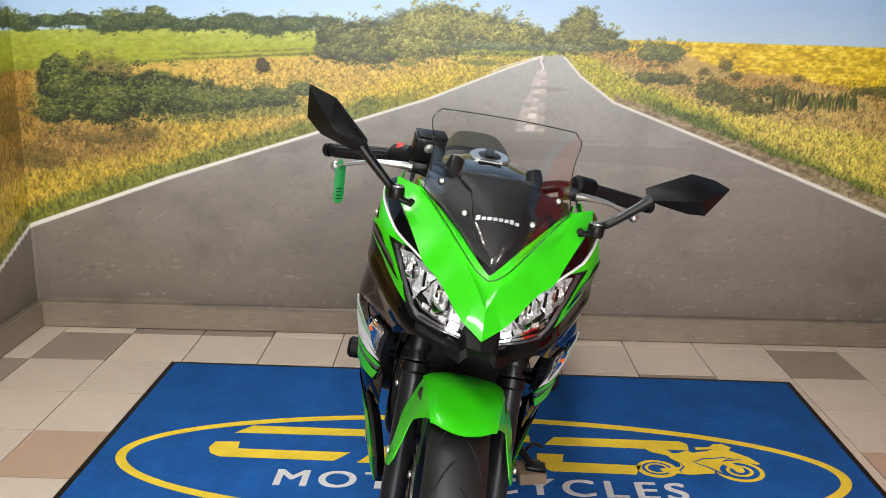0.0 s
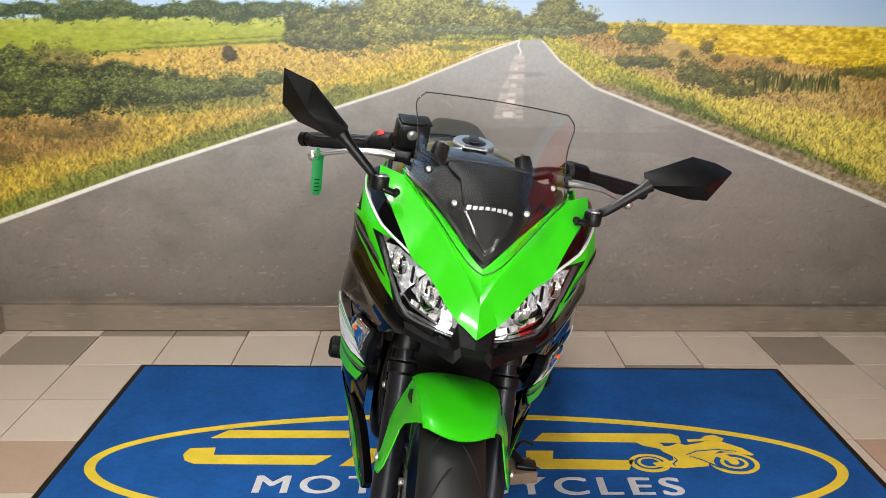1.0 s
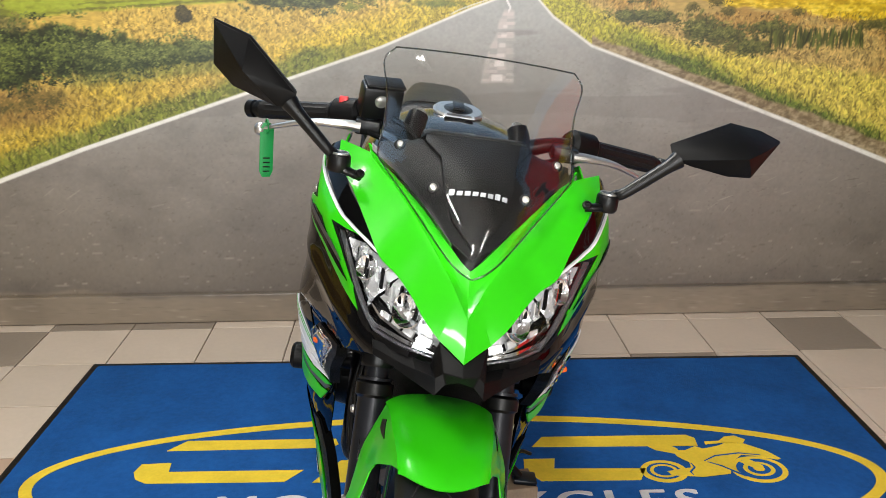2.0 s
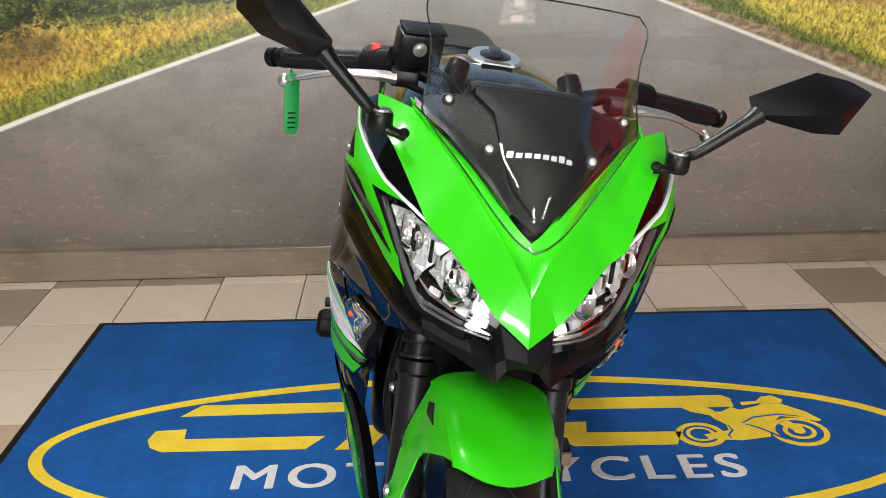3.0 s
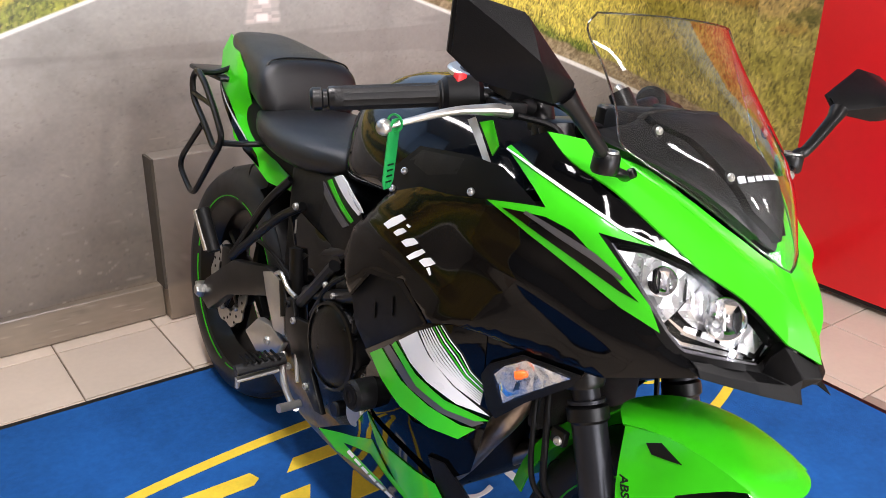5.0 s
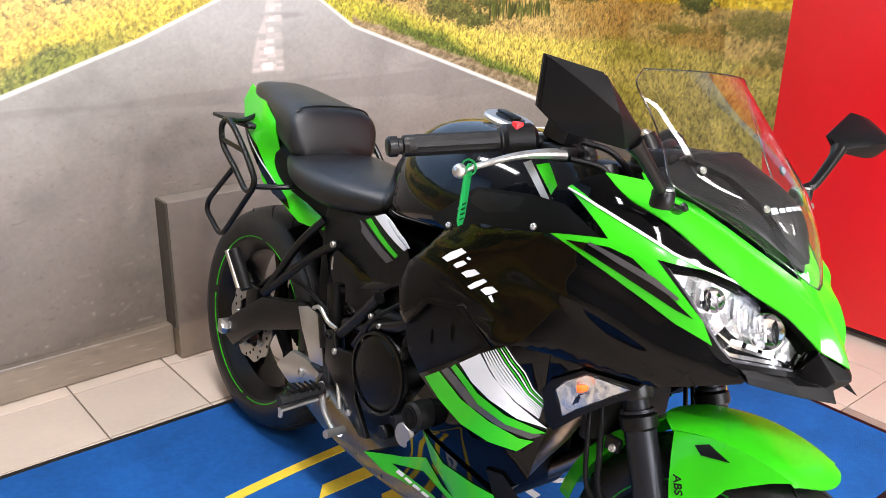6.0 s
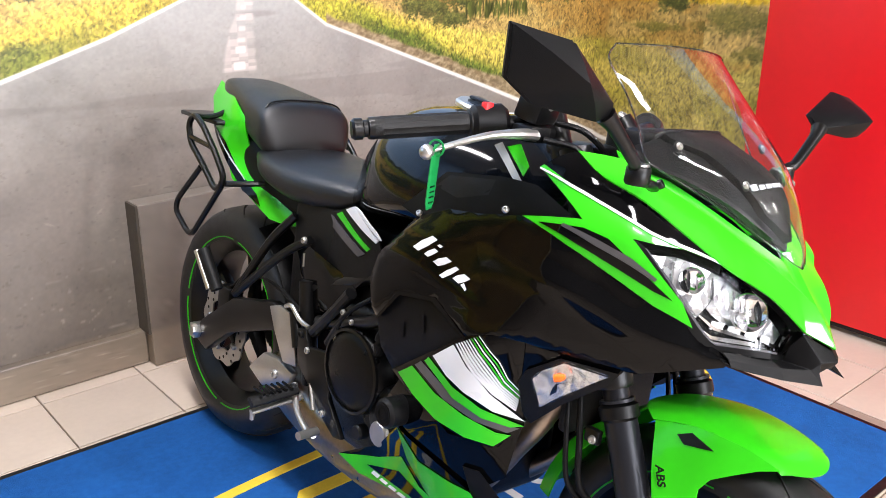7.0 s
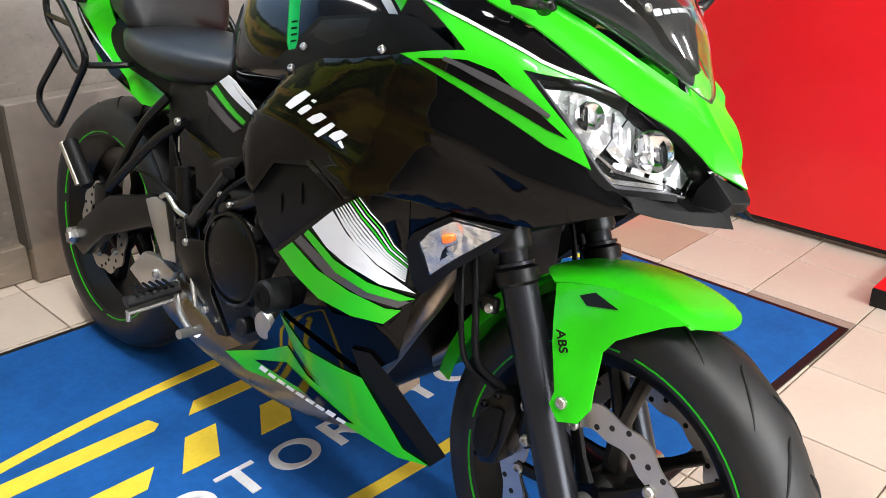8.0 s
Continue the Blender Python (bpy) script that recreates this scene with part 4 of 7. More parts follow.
def blocks(a, b, count, height, gap=0.25, slant=0.25):
    """A row of slanted marks from a to b in a sheet's plane, in place of lettering."""
    a, b = Vector(a), Vector(b)
    d = (b - a) / count
    n = Vector((-d.y, d.x)).normalized() * height
    out = []
    for k in range(count):
        p = a + d * k
        h = n * (1.0 if k in (0, count - 2) else 0.72)
        q = d * (1 - gap)
        s = d.normalized() * height * slant
        out.append([tuple(p - s * 0), tuple(p + q), tuple(p + q + h + s), tuple(p + h + s)])
    return out


def brush(a, b, height):
    """Five slanted brush strokes from a to b in a sheet's plane, in place of a script logo."""
    a, b = Vector(a), Vector(b)
    d = (b - a) / 5
    t = d.normalized()
    n = Vector((-t.y, t.x))
    out = []
    for k, (h0, h1, w, lean) in enumerate(((-0.1, 1.1, 0.42, 0.45), (0.0, 0.62, 0.30, 0.25), (-0.02, 0.68, 0.42, 0.4), (-0.38, 0.62, 0.28, 0.35), (0.0, 0.62, 0.46, 0.3))):
        p = a + d * (k + 0.3)
        s = t * height * lean
        lo, hi = p + n * height * h0, p + n * height * h1 + s
        w0 = t * d.length * w * 0.82
        out.append([tuple(lo - w0 * 0.7), tuple(lo + w0 * 0.9), tuple((lo + hi) / 2 + w0 * 1.1), tuple(hi + w0), tuple(hi - w0 * 0.5), tuple((lo + hi) / 2 - w0 * 0.9)])
        if k == 1:
            q = hi + n * height * 0.22
            out.append([tuple(q - w0 * 0.5), tuple(q + w0 * 0.8), tuple(q + w0 + n * height * 0.16), tuple(q - w0 * 0.2 + n * height * 0.14)])
    tail = b + n * height * 0.02
    out.append([tuple(tail - d * 0.2), tuple(tail + d * 0.35 - n * height * 0.12), tuple(tail + d * 0.38), tuple(tail - d * 0.1 + n * height * 0.2)])
    return out


def bend(pts, r, closed=False, steps=5):
    """A polyline with its corners rounded by r."""
    P = [Vector(p) for p in pts]
    n = len(P)
    out = []
    for i, p in enumerate(P):
        if not closed and i in (0, n - 1):
            out.append(p)
            continue
        a, b = P[i - 1], P[(i + 1) % n]
        ra = min(r, (a - p).length * 0.45)
        rb = min(r, (b - p).length * 0.45)
        p0, p1 = p + (a - p).normalized() * ra, p + (b - p).normalized() * rb
        for k in range(steps + 1):
            t = k / steps
            out.append(p0 * (1 - t) ** 2 + p * 2 * t * (1 - t) + p1 * t * t)
    if closed:
        out.append(out[0].copy())
    return out


# ---------------------------------------------------------------- motorcycle
def motorcycle():
    bike = empty("motorcycle", pose(0.393, 6.70, 0.004, 0, 8.8, 0))
    tagged(bike, "lime green and black sports motorcycle leaning on its side stand", "motorcycle")
    AX_F, AX_R = Vector((0, 0.06, 0.298)), Vector((0, 1.47, 0.312))
    BOTH = (-1, 1)

    def P(name, bm, mat, parent=bike, label="", smooth=0.6):
        return part(name, bm, mat, parent, label, smooth)

    # ---- control points of the fairing: nose and flank of the right side, then the lower flank and belly
    flank = Sheet([(0, -0.046, 0.78), (-0.031, 0.006, 0.754), (-0.034, -0.016, 0.795), (-0.05, 0.006, 0.809), (-0.063, 0.043, 0.829), (-0.099, 0.064, 0.85), (-0.13, 0.08, 0.873), (-0.232, 0.317, 0.963), (-0.213, 0.165, 0.889), (-0.171, 0.176, 0.952), (-0.148, 0.214, 0.988), (-0.113, 0.145, 0.956), (-0.054, 0.068, 0.904), (-0.152, 0.09, 0.781), (-0.176, 0.142, 0.799), (-0.209, 0.208, 0.832), (-0.248, 0.334, 0.884), (-0.236, 0.236, 0.898), (-0.244, 0.381, 0.875), (-0.226, 0.59, 0.82), (-0.171, 0.117, 0.835), (-0.114, 0.062, 0.765), (-0.088, 0.02, 0.768), (-0.091, 0.016, 0.736), (-0.061, -0.006, 0.731), (-0.178, 0.178, 0.695), (-0.253, 0.549, 0.799), (-0.244, 0.441, 0.75), (-0.262, 0.389, 0.674), (-0.225, 0.596, 0.533), (-0.18, 0.324, 0.539), (-0.028, -0.038, 0.73), (0, 0.016, 0.876), (0, -0.012, 0.822), (-0.229, 0.27, 0.939), (-0.216, 0.229, 0.924), (-0.201, 0.192, 0.910), (-0.166, 0.132, 0.887), (-0.164, 0.167, 0.916)], (0.62, 0.70, -0.35), 2e-3)
    low = Sheet([(-0.262, 0.389, 0.674), (-0.225, 0.596, 0.533), (-0.18, 0.324, 0.539), (-0.244, 0.441, 0.75), (-0.236, 0.554, 0.441), (-0.187, 0.782, 0.268), (-0.194, 0.658, 0.372), (-0.150, 0.292, 0.264), (-0.195, 0.419, 0.366)], (0.62, 0.70, -0.35))

    # ---- nose
    # two facets a side: a broad one from the lamp's edge to a crease, a narrow one that dips under the screen
    edge = [flank.at(u, v, 0.003) for u, v in ((0.033, 0.721), (-0.021, 0.732), (-0.043, 0.747), (-0.073, 0.773), (-0.116, 0.789), (-0.149, 0.807), (-0.185, 0.833), (-0.252, 0.881), (-0.311, 0.913), (-0.344, 0.949))]
    edge[:6] = [(0.0, -.044, .773), (-.036, -.014, .792), (-.057, -.001, .812), (-.079, .024, .836), (-.103, .055, .854), (-.128, .073, .870)]
    fold = [(0, -.006, .821), (-.012, .016, .838), (-.026, .041, .857), (-.046, .073, .879), (-.066, .107, .901), (-.089, .138, .922), (-.112, .174, .942), (-.132, .201, .957), (-.153, .220, .974), (-.160, .232, .982)]
    under = [(0, .054, .870), (-.014, .066, .879), (-.03, .084, .892), (-.05, .108, .908), (-.07, .136, .926), (-.092, .164, .944), (-.115, .194, .961), (-.135, .219, .975), (-.156, .238, .986), (-.166, .250, .992)]

    def drawn(pts, straight=0):
        """Four steps between each two points; the first segments stay straight, so that the corner between them is kept."""
        head = [Vector(q) for q in pts[:straight + 1]]
        out = [a.lerp(b, k / 4) for a, b in zip(head, head[1:]) for k in range(4)]
        return out + smooth_path([Vector(q) for q in pts[straight:]], 4)

    NA, NB = 10, 6
    E0, F0, U0 = drawn(edge, 1), drawn(fold), drawn(under)
    bm = bmesh.new()
    for s in BOTH:
        grid = []
        for i in range(len(E0)):
            row = [E0[i].lerp(F0[i], k / NA) + Vector((-.3, -.6, .5)).normalized() * 0.006 * (k / NA) * (1 - k / NA) for k in range(NA)]
            row += [F0[i].lerp(U0[i], k / NB) - Vector((-.2, -.7, .6)).normalized() * 0.022 * (k / NB) * (1 - k / NB) for k in range(NB + 1)]
            if i == 0:
                row = [Vector((0, q.y, q.z)) for q in row]
            grid.append([bm.verts.new((q.x if s < 0 else -q.x, q.y, q.z)) for q in row])
        for g, h in zip(grid, grid[1:]):
            for k in range(NA + NB):
                f = (g[k], g[k + 1], h[k + 1], h[k])
                bm.faces.new(f if s < 0 else f[::-1])
    bmesh.ops.remove_doubles(bm, verts=[v for v in bm.verts if abs(v.co.x) < 1e-6], dist=1e-5)
    bmesh.ops.recalc_face_normals(bm, faces=bm.faces)
    bmesh.ops.solidify(bm, geom=bm.faces[:], thickness=0.003)
    cowl = P("upper_cowl", bm, M_GREEN, label="lime green nose cowl with sharp creases", smooth=0.22)
    for s in BOTH:
        P("cowl_stripe", flank.shell([(-.145, .806), (-.172, .823), (-.203, .843), (-.234, .863), (-.265, .883), (-.303, .913), (-.343, .949), (-.369, .941), (-.390, .926), (-.351, .899), (-.313, .877), (-.278, .858), (-.244, .840), (-.212, .829), (-.181, .820)], 0.001, 0.003, 0.012, sides=(s,)), M_GLOSS, cowl, "gloss black stripe")
        P("white_line", flank.shell(ribbon([(-.392, .924), (-.351, .897), (-.313, .875), (-.278, .856), (-.244, .838), (-.212, .827), (-.181, .818), (-.146, .806)], 0.0038), 0.0042, 0.004, 0.01, soft=0.0002, sides=(s,)), M_WHITE, cowl, "thin white pinstripe")
        P("cowl_side", flank.shell([(-0.407, 0.856), (-0.332, 0.85), (-0.351, 0.875), (-.392, .926), (-.387, .929), (-.351, .899), (-.313, .877), (-.278, .858), (-.244, .840), (-.212, .829), (-.181, .820), (-.144, .806), (-.196, .820), (-0.235, 0.823), (-0.266, 0.827), (-0.217, 0.777), (-0.189, 0.749), (-0.17, 0.718), (-0.223, 0.742), (-0.281, 0.777), (-0.348, 0.816)], 0.002, 0.004, 0.010, sides=(s,)), M_GREEN, cowl, "lime green cheek panel")
        P("insert", flank.shell([(-0.386, 0.846), (-0.33, 0.838), (-0.297, 0.825), (-0.257, 0.792), (-0.203, 0.751), (-0.228, 0.761), (-0.276, 0.786), (-0.334, 0.816)], 0.0040, 0.003, 0.010, soft=0.0002, sides=(s,)), M_GLOSS, cowl, "black inlay between the green lines")
        P("grey_line", flank.shell(ribbon([(-0.357, 0.842), (-0.313, 0.82), (-0.265, 0.797), (-0.228, 0.775)], 0.008), 0.0055, 0.003, 0.01, soft=0.0002, sides=(s,)), M_GREYDECAL, cowl, "grey pinstripe")

    # ---- headlights
    LENS = [(-.251, .820), (-.203, .819), (-.144, .803), (-.114, .789), (-.095, .778), (-.077, .767), (-.057, .755), (-.038, .741), (-.023, .729), (-.030, .712), (-.036, .697), (-.060, .697), (-.102, .698), (-.138, .699), (-.161, .718), (-.188, .747), (-.212, .776)]
    mid = sum((Vector(p) for p in LENS), Vector((0, 0))) / len(LENS)

    def shrink(pts, k, c=None):
        c = mid if c is None else Vector(c)
        return [tuple(c + (Vector(p) - c) * k) for p in pts]

    def sink(q):
        """The inner end of the lamp lies deeper than the cowl beside it."""
        t = min(1, max(0, (float(np.dot(q, flank.E1)) + 0.085) / 0.055))
        return -0.018 * t * t * (3 - 2 * t)

    def cut_glass(outline, depth, thick, cell, rough, seed, side, bm=None):
        """A bright tray behind the lens, broken into flat facets that tip at random."""
        rs = random.Random(seed)
        pts = [Vector(q) for q in outline]
        ring = []
        for a, b in zip(pts, pts[1:] + pts[:1]):
            m = max(1, int((b - a).length / cell + .5))
            ring += [a.lerp(b, k / m) for k in range(m)]
        inner = list(ring)
        us, vs = [q.x for q in ring], [q.y for q in ring]
        u = min(us)
        while u < max(us):
            v = min(vs)
            while v < max(vs):
                c = Vector((u + rs.uniform(-.4, .4) * cell, v + rs.uniform(-.4, .4) * cell * 1.6))
                odd = False
                for a, b in zip(ring, ring[1:] + ring[:1]):
                    if (a.y > c.y) != (b.y > c.y) and c.x < (b.x - a.x) * (c.y - a.y) / (b.y - a.y) + a.x:
                        odd = not odd
                if odd and min((c - q).length for q in ring) > cell * .45:
                    inner.append(c)
                v += cell * 1.6
            u += cell
        cdt = delaunay(inner, [], [list(range(len(ring)))], 1, 1e-7)
        own = bmesh.new()
        top = []
        for i, q in enumerate(cdt[0]):
            w = flank.at(q.x, q.y, 0.0)
            w = flank.at(q.x, q.y, sink(w) - depth + rs.uniform(-rough, rough))
            top.append(own.verts.new((w[0] * -side, w[1], w[2])))
        for f in cdt[2]:
            own.faces.new([top[i] for i in f])
        bmesh.ops.solidify(own, geom=own.faces[:], thickness=thick)
        return join(own, bm)

    def tray(outline, off, thick, res, side, soft=0.001):
        return flank.shell(outline, off, thick, res, sides=(side,), soft=soft, shape=sink)

    for s in BOTH:
        lamp = P("headlight", tray(LENS, -0.0005, 0.0022, 0.012, s), M_LENS, label="clear headlight lens")
        lamp.visible_shadow = False
        P("lamp_housing", tray(shrink(LENS, 1.02), -0.040, 0.02, 0.02, s), M_MATT, lamp, "black lamp housing")
        # the upper bowl with cut facets, the broad lower bowl, the dark step between them
        P("reflector", cut_glass([(-.236, .811), (-.203, .812), (-.150, .797), (-.128, .786), (-.150, .752), (-.166, .728), (-.190, .755), (-.211, .781)], 0.022, .002, .011, .0045, 5, s), M_REFLECT, lamp, "faceted chrome upper reflector", 0.1)
        P("reflector", cut_glass([(-.126, .785), (-.095, .771), (-.060, .750), (-.030, .727), (-.040, .712), (-.085, .722), (-.128, .733), (-.150, .748)], 0.026, .002, .013, .0040, 9, s), M_REFLECT, lamp, "faceted chrome lower reflector", 0.1)
        P("dark_step", tray([(-.152, .741), (-.128, .731), (-.085, .720), (-.042, .710), (-.042, .702), (-.100, .704), (-.135, .706), (-.156, .724)], -0.024, 0.003, 0.012, s), M_MATT, lamp, "black step below the reflectors")
        q = Vector(-flank.D).to_track_quat("Z", "Y").to_matrix().to_4x4()
        for nm, u, v, k in (("beam_bowl", -0.092, 0.748, 0.72), ("beam_bowl", -0.178, 0.781, 0.50)):
            w = flank.at(u, v, 0)
            c = flank.at(u, v, sink(w) - 0.019)
            bowl = lathe([(0.0, 0.004), (0.004, 0.003), (0.005, -0.008), (0.012, -0.009), (0.022, -0.004), (0.031, 0.004), (0.036, 0.011), (0.038, 0.010), (0.033, 0.001), (0.022, -0.008), (0.010, -0.012)], "z", n=28)
            bmesh.ops.transform(bowl, matrix=Matrix.Translation(c) @ q @ Matrix.Scale(k, 4), verts=bowl.verts)
            if s > 0:
                bmesh.ops.transform(bowl, matrix=Matrix.Diagonal((-1, 1, 1, 1)), verts=bowl.verts)
            P(nm, bowl, M_CHROME, lamp, "round beam bowl")
        # position light: two thin chrome bars along the lower edge, and the frame of the lens
        P("lower_trim", tray(ribbon([(-.164, .722), (-.140, .709), (-.100, .707), (-.062, .705), (-.042, .704)], .0055), -0.010, 0.008, 0.010, s), M_CHROME, lamp, "chrome lower light strip")
        P("lower_trim", tray(ribbon([(-.160, .737), (-.136, .722), (-.098, .715), (-.055, .708)], .0045), -0.014, 0.008, 0.010, s), M_CHROME, lamp, "chrome lower light strip")
        P("lens_frame", tray(ribbon([(-.246, .817), (-.210, .777), (-.186, .749), (-.160, .720), (-.139, .702), (-.102, .700), (-.040, .699)], .0045), -0.004, 0.010, 0.010, s), M_GREYDECAL, lamp, "grey edge of the lens")
        P("inner_bezel", tray(ribbon([(-.026, .727), (-.033, .711), (-.038, .700)], .006), -0.006, 0.016, 0.008, s), M_CHROME, lamp, "bright inner end of the lens")
        for k in range(13):
            h = 0.030 - 0.010 * abs(math.sin(k * 1.9))
            f = k / 12
            m0 = (-0.205 + 0.135 * f, 0.790 - 0.046 * f + 0.004 * math.sin(k * 1.7))
            P("fin", tray([(m0[0] - .0014, m0[1] + h / 2), (m0[0] + .0012, m0[1] + h / 2 - .002), (m0[0] + .0040, m0[1] - h / 2), (m0[0] + .0012, m0[1] - h / 2 + .002)], -0.014 + 0.004 * math.sin(k * 3.1), 0.006, 0.02, s, 0.0005), (M_CHROME, M_REFLECT, M_MATT)[k % 3], lamp)
        for k in range(4):
            c0 = (-0.132 + 0.024 * k, 0.726 - 0.0034 * k)
            P("light_block", tray([(c0[0] - .009, c0[1] - .005), (c0[0] + .008, c0[1] - .007), (c0[0] + .010, c0[1] + .004), (c0[0] - .007, c0[1] + .006)], -0.016, 0.006, 0.012, s, 0.0015), M_REFLECT, lamp, "bright stepped light block")
        # black return between the standing edge of the cowl and the deeper lens
        lip = [Vector(q) for q in smooth_path([Vector(q) for q in edge[1:6]], 3)]
        rest = []
        for u, v in ((-.024, .730), (-.038, .742), (-.057, .756), (-.077, .768), (-.110, .788), (-.142, .804)):
            rest.append(Vector(flank.at(u, v, sink(flank.at(u, v)))))
        rest = smooth_path(rest, 3)
        bm = bmesh.new()
        rows = []
        for i, q in enumerate(lip):
            w = rest[round(i * (len(rest) - 1) / (len(lip) - 1))]
            rows.append([bm.verts.new((e.x * -s, e.y, e.z)) for e in (q + Vector((.001, .002, -.001)), q.lerp(w, .5) + Vector((.004, .004, 0)), w)])
        for a, b in zip(rows, rows[1:]):
            for k in range(2):
                bm.faces.new((a[k], a[k + 1], b[k + 1], b[k]))
        bmesh.ops.solidify(bm, geom=bm.faces[:], thickness=0.002)
        P("brow", bm, M_MATT, lamp, "black recess above the lens")
        P("headlight_surround", flank.shell([(-.266, .827), (-.251, .820), (-.212, .776), (-.188, .747), (-.161, .718), (-.138, .699), (-.102, .698), (-.060, .697), (-.060, .689), (-.109, .689), (-.146, .691), (-.170, .712), (-.196, .742), (-.221, .773)], 0.001, 0.022, 0.010, sides=(s,)), M_MATT, label="black headlight surround")

    # ---- chin and beak
    P("nose_backing", flank.shell([(0.034, 0.705), (-0.02, 0.682), (-0.14, 0.700), (-0.19, 0.75), (-0.12, 0.785), (-0.03, 0.765), (0.030, 0.73)], -0.052, 0.004, 0.010, True, sides=BOTH), M_MATT, label="black backing behind the lamps")
    # a short beak between the lamps, two prongs and a wing under each lamp
    A = [(0, -.039, .770), (-.034, -.011, .788), (-.037, .004, .766), (-.039, .008, .744)]
    B = [(0, -.051, .757), (-.025, -.040, .756)]
    C = [(0, -.034, .741), (-.019, -.037, .738)]
    lower_edge = [(-.033, -.053, .727), (-.060, -.012, .7245), (-.092, .022, .7285), (-.120, .038, .735)]
    ridge = [(-.034, -.030, .743), (-.060, -.003, .739), (-.090, .020, .742), (-.121, .044, .746)]
    wing = [A[3], (-.066, .016, .750), (-.094, .032, .7535), (-.124, .054, .7535)]
    inside = [(x, y + .035, z + .010) for x, y, z in lower_edge]
    quads = [(A[0], A[1], B[1], B[0]), (A[1], A[2], ridge[0], B[1]), (A[2], A[3], ridge[0]), (B[0], B[1], C[1], C[0]), (B[1], ridge[0], lower_edge[0], C[1]), (C[0], C[1], (-.018, .02, .745), (0, .02, .748)), (C[1], lower_edge[0], inside[0], (-.018, .02, .745))]
    for one, two in ((wing, ridge), (ridge, lower_edge), (lower_edge, inside)):
        quads += [(one[i], one[i + 1], two[i + 1], two[i]) for i in range(3)]
    bm = bmesh.new()
    for s in BOTH:
        for f in quads:
            bm.faces.new([bm.verts.new((x * -s, y, z)) for x, y, z in f])
    bmesh.ops.remove_doubles(bm, verts=bm.verts, dist=1e-5)
    bmesh.ops.recalc_face_normals(bm, faces=bm.faces)
    bmesh.ops.solidify(bm, geom=bm.faces[:], thickness=0.003)
    bmesh.ops.bevel(bm, geom=[e for e in bm.edges if e.calc_face_angle(0) > 0.3], offset=0.0012, segments=1, affect="EDGES", clamp_overlap=True)
    chin = P("chin", bm, M_MATT, label="matt black beak and chin below the lamps", smooth=0.35)
    P("nose_underside", box(-.04, .04, .07, .14, .765, .772, .003), M_MATT, chin)

    # ---- flank panels
    RIDGE = [(-.46, .800), (-.438, .799), (-.401, .782), (-.360, .764), (-.319, .746), (-.286, .729), (-.248, .709), (-.197, .690), (-.141, .674), (-.10, .670)]
    SWEEP = [(-.63, .822), (-.610, .815), (-.542, .781), (-.483, .743), (-.455, .724), (-.43, .712)]

    def crease(q):
        """Two folded edges that run forward along the flank."""
        u, v = float(np.dot(q, flank.E1)), float(np.dot(q, flank.E2))
        out = 0.0
        for line, h, w, fade in ((RIDGE, .010, .032, .12), (SWEEP, .007, .024, .06)):
            a, b = line[0][0], line[-1][0]
            if a < u < b:
                d = abs(v - float(np.interp(u, [k[0] for k in line], [k[1] for k in line])))
                out += h * max(0.0, 1 - d / w) ** 1.5 * min(1, (u - a) / fade, (b - u) / fade)
        return out

    for s in BOTH:
        panel = P("side_fairing", flank.shell([(-0.619, 0.807), (-0.583, 0.842), (-0.56, 0.868), (-0.509, 0.875), (-0.466, 0.864), (-0.407, 0.856), (-0.348, 0.816), (-0.281, 0.777), (-0.223, 0.742), (-0.17, 0.718), (-0.107, 0.684), (-0.119, 0.67), (-0.224, 0.648), (-0.292, 0.656), (-0.376, 0.675), (-0.426, 0.681), (-0.467, 0.675), (-0.517, 0.73), (-0.575, 0.739), (-0.61, 0.696), (-0.623, 0.715), (-0.631, 0.765)], 0.0, 0.004, 0.010, soft=0.002, sides=(s,), shape=crease), M_GLOSS, label="gloss black upper side fairing", smooth=0.9)
        P("scoop", flank.shell([(-0.61, 0.696), (-0.575, 0.739), (-0.517, 0.73), (-0.467, 0.675), (-0.514, 0.644), (-0.572, 0.608), (-0.598, 0.646)], -0.022, 0.004, 0.014, sides=(s,)), M_MATT, panel, "recessed black air scoop")
        P("scoop_lip", flank.shell(ribbon([(-0.61, 0.696), (-0.575, 0.739), (-0.517, 0.73), (-0.467, 0.675)], 0.008), 0.002, 0.02, 0.014, soft=0.002, sides=(s,)), M_GLOSS, panel, "rolled lip above the scoop")
        for k, (a, b) in enumerate((((-0.562, 0.69), (-0.560, 0.665)), ((-0.530, 0.705), (-0.527, 0.675)))):
            P("vent_rib", flank.shell(ribbon([a, b], 0.005), -0.016, 0.008, 0.02, sides=(s,)), M_MATT, panel)
        for o in brush((-0.560, 0.818), (-0.476, 0.752), 0.026):
            P("side_mark", flank.shell(o, 0.0022, 0.003, 0.008, soft=0.0001, sides=(s,), shape=crease), M_WHITE, panel, "white brush mark of a logo")
        inner = P("inner_fairing", flank.shell([(-0.589, 0.89), (-0.52, 0.939), (-0.438, 0.918), (-0.392, 0.9), (-0.34, 0.851), (-0.407, 0.856), (-0.466, 0.864), (-0.509, 0.875), (-0.56, 0.868)], -0.006, 0.004, 0.014, soft=0.0015, sides=(s,)), M_DASH, label="dark grey inner fairing panel")
        P("inner_inset", flank.shell([(-0.535, 0.918), (-0.515, 0.932), (-0.447, 0.914), (-0.455, 0.892), (-0.50, 0.893)], -0.004, 0.004, 0.012, soft=0.002, sides=(s,)), M_MATT, inner, "black inset")
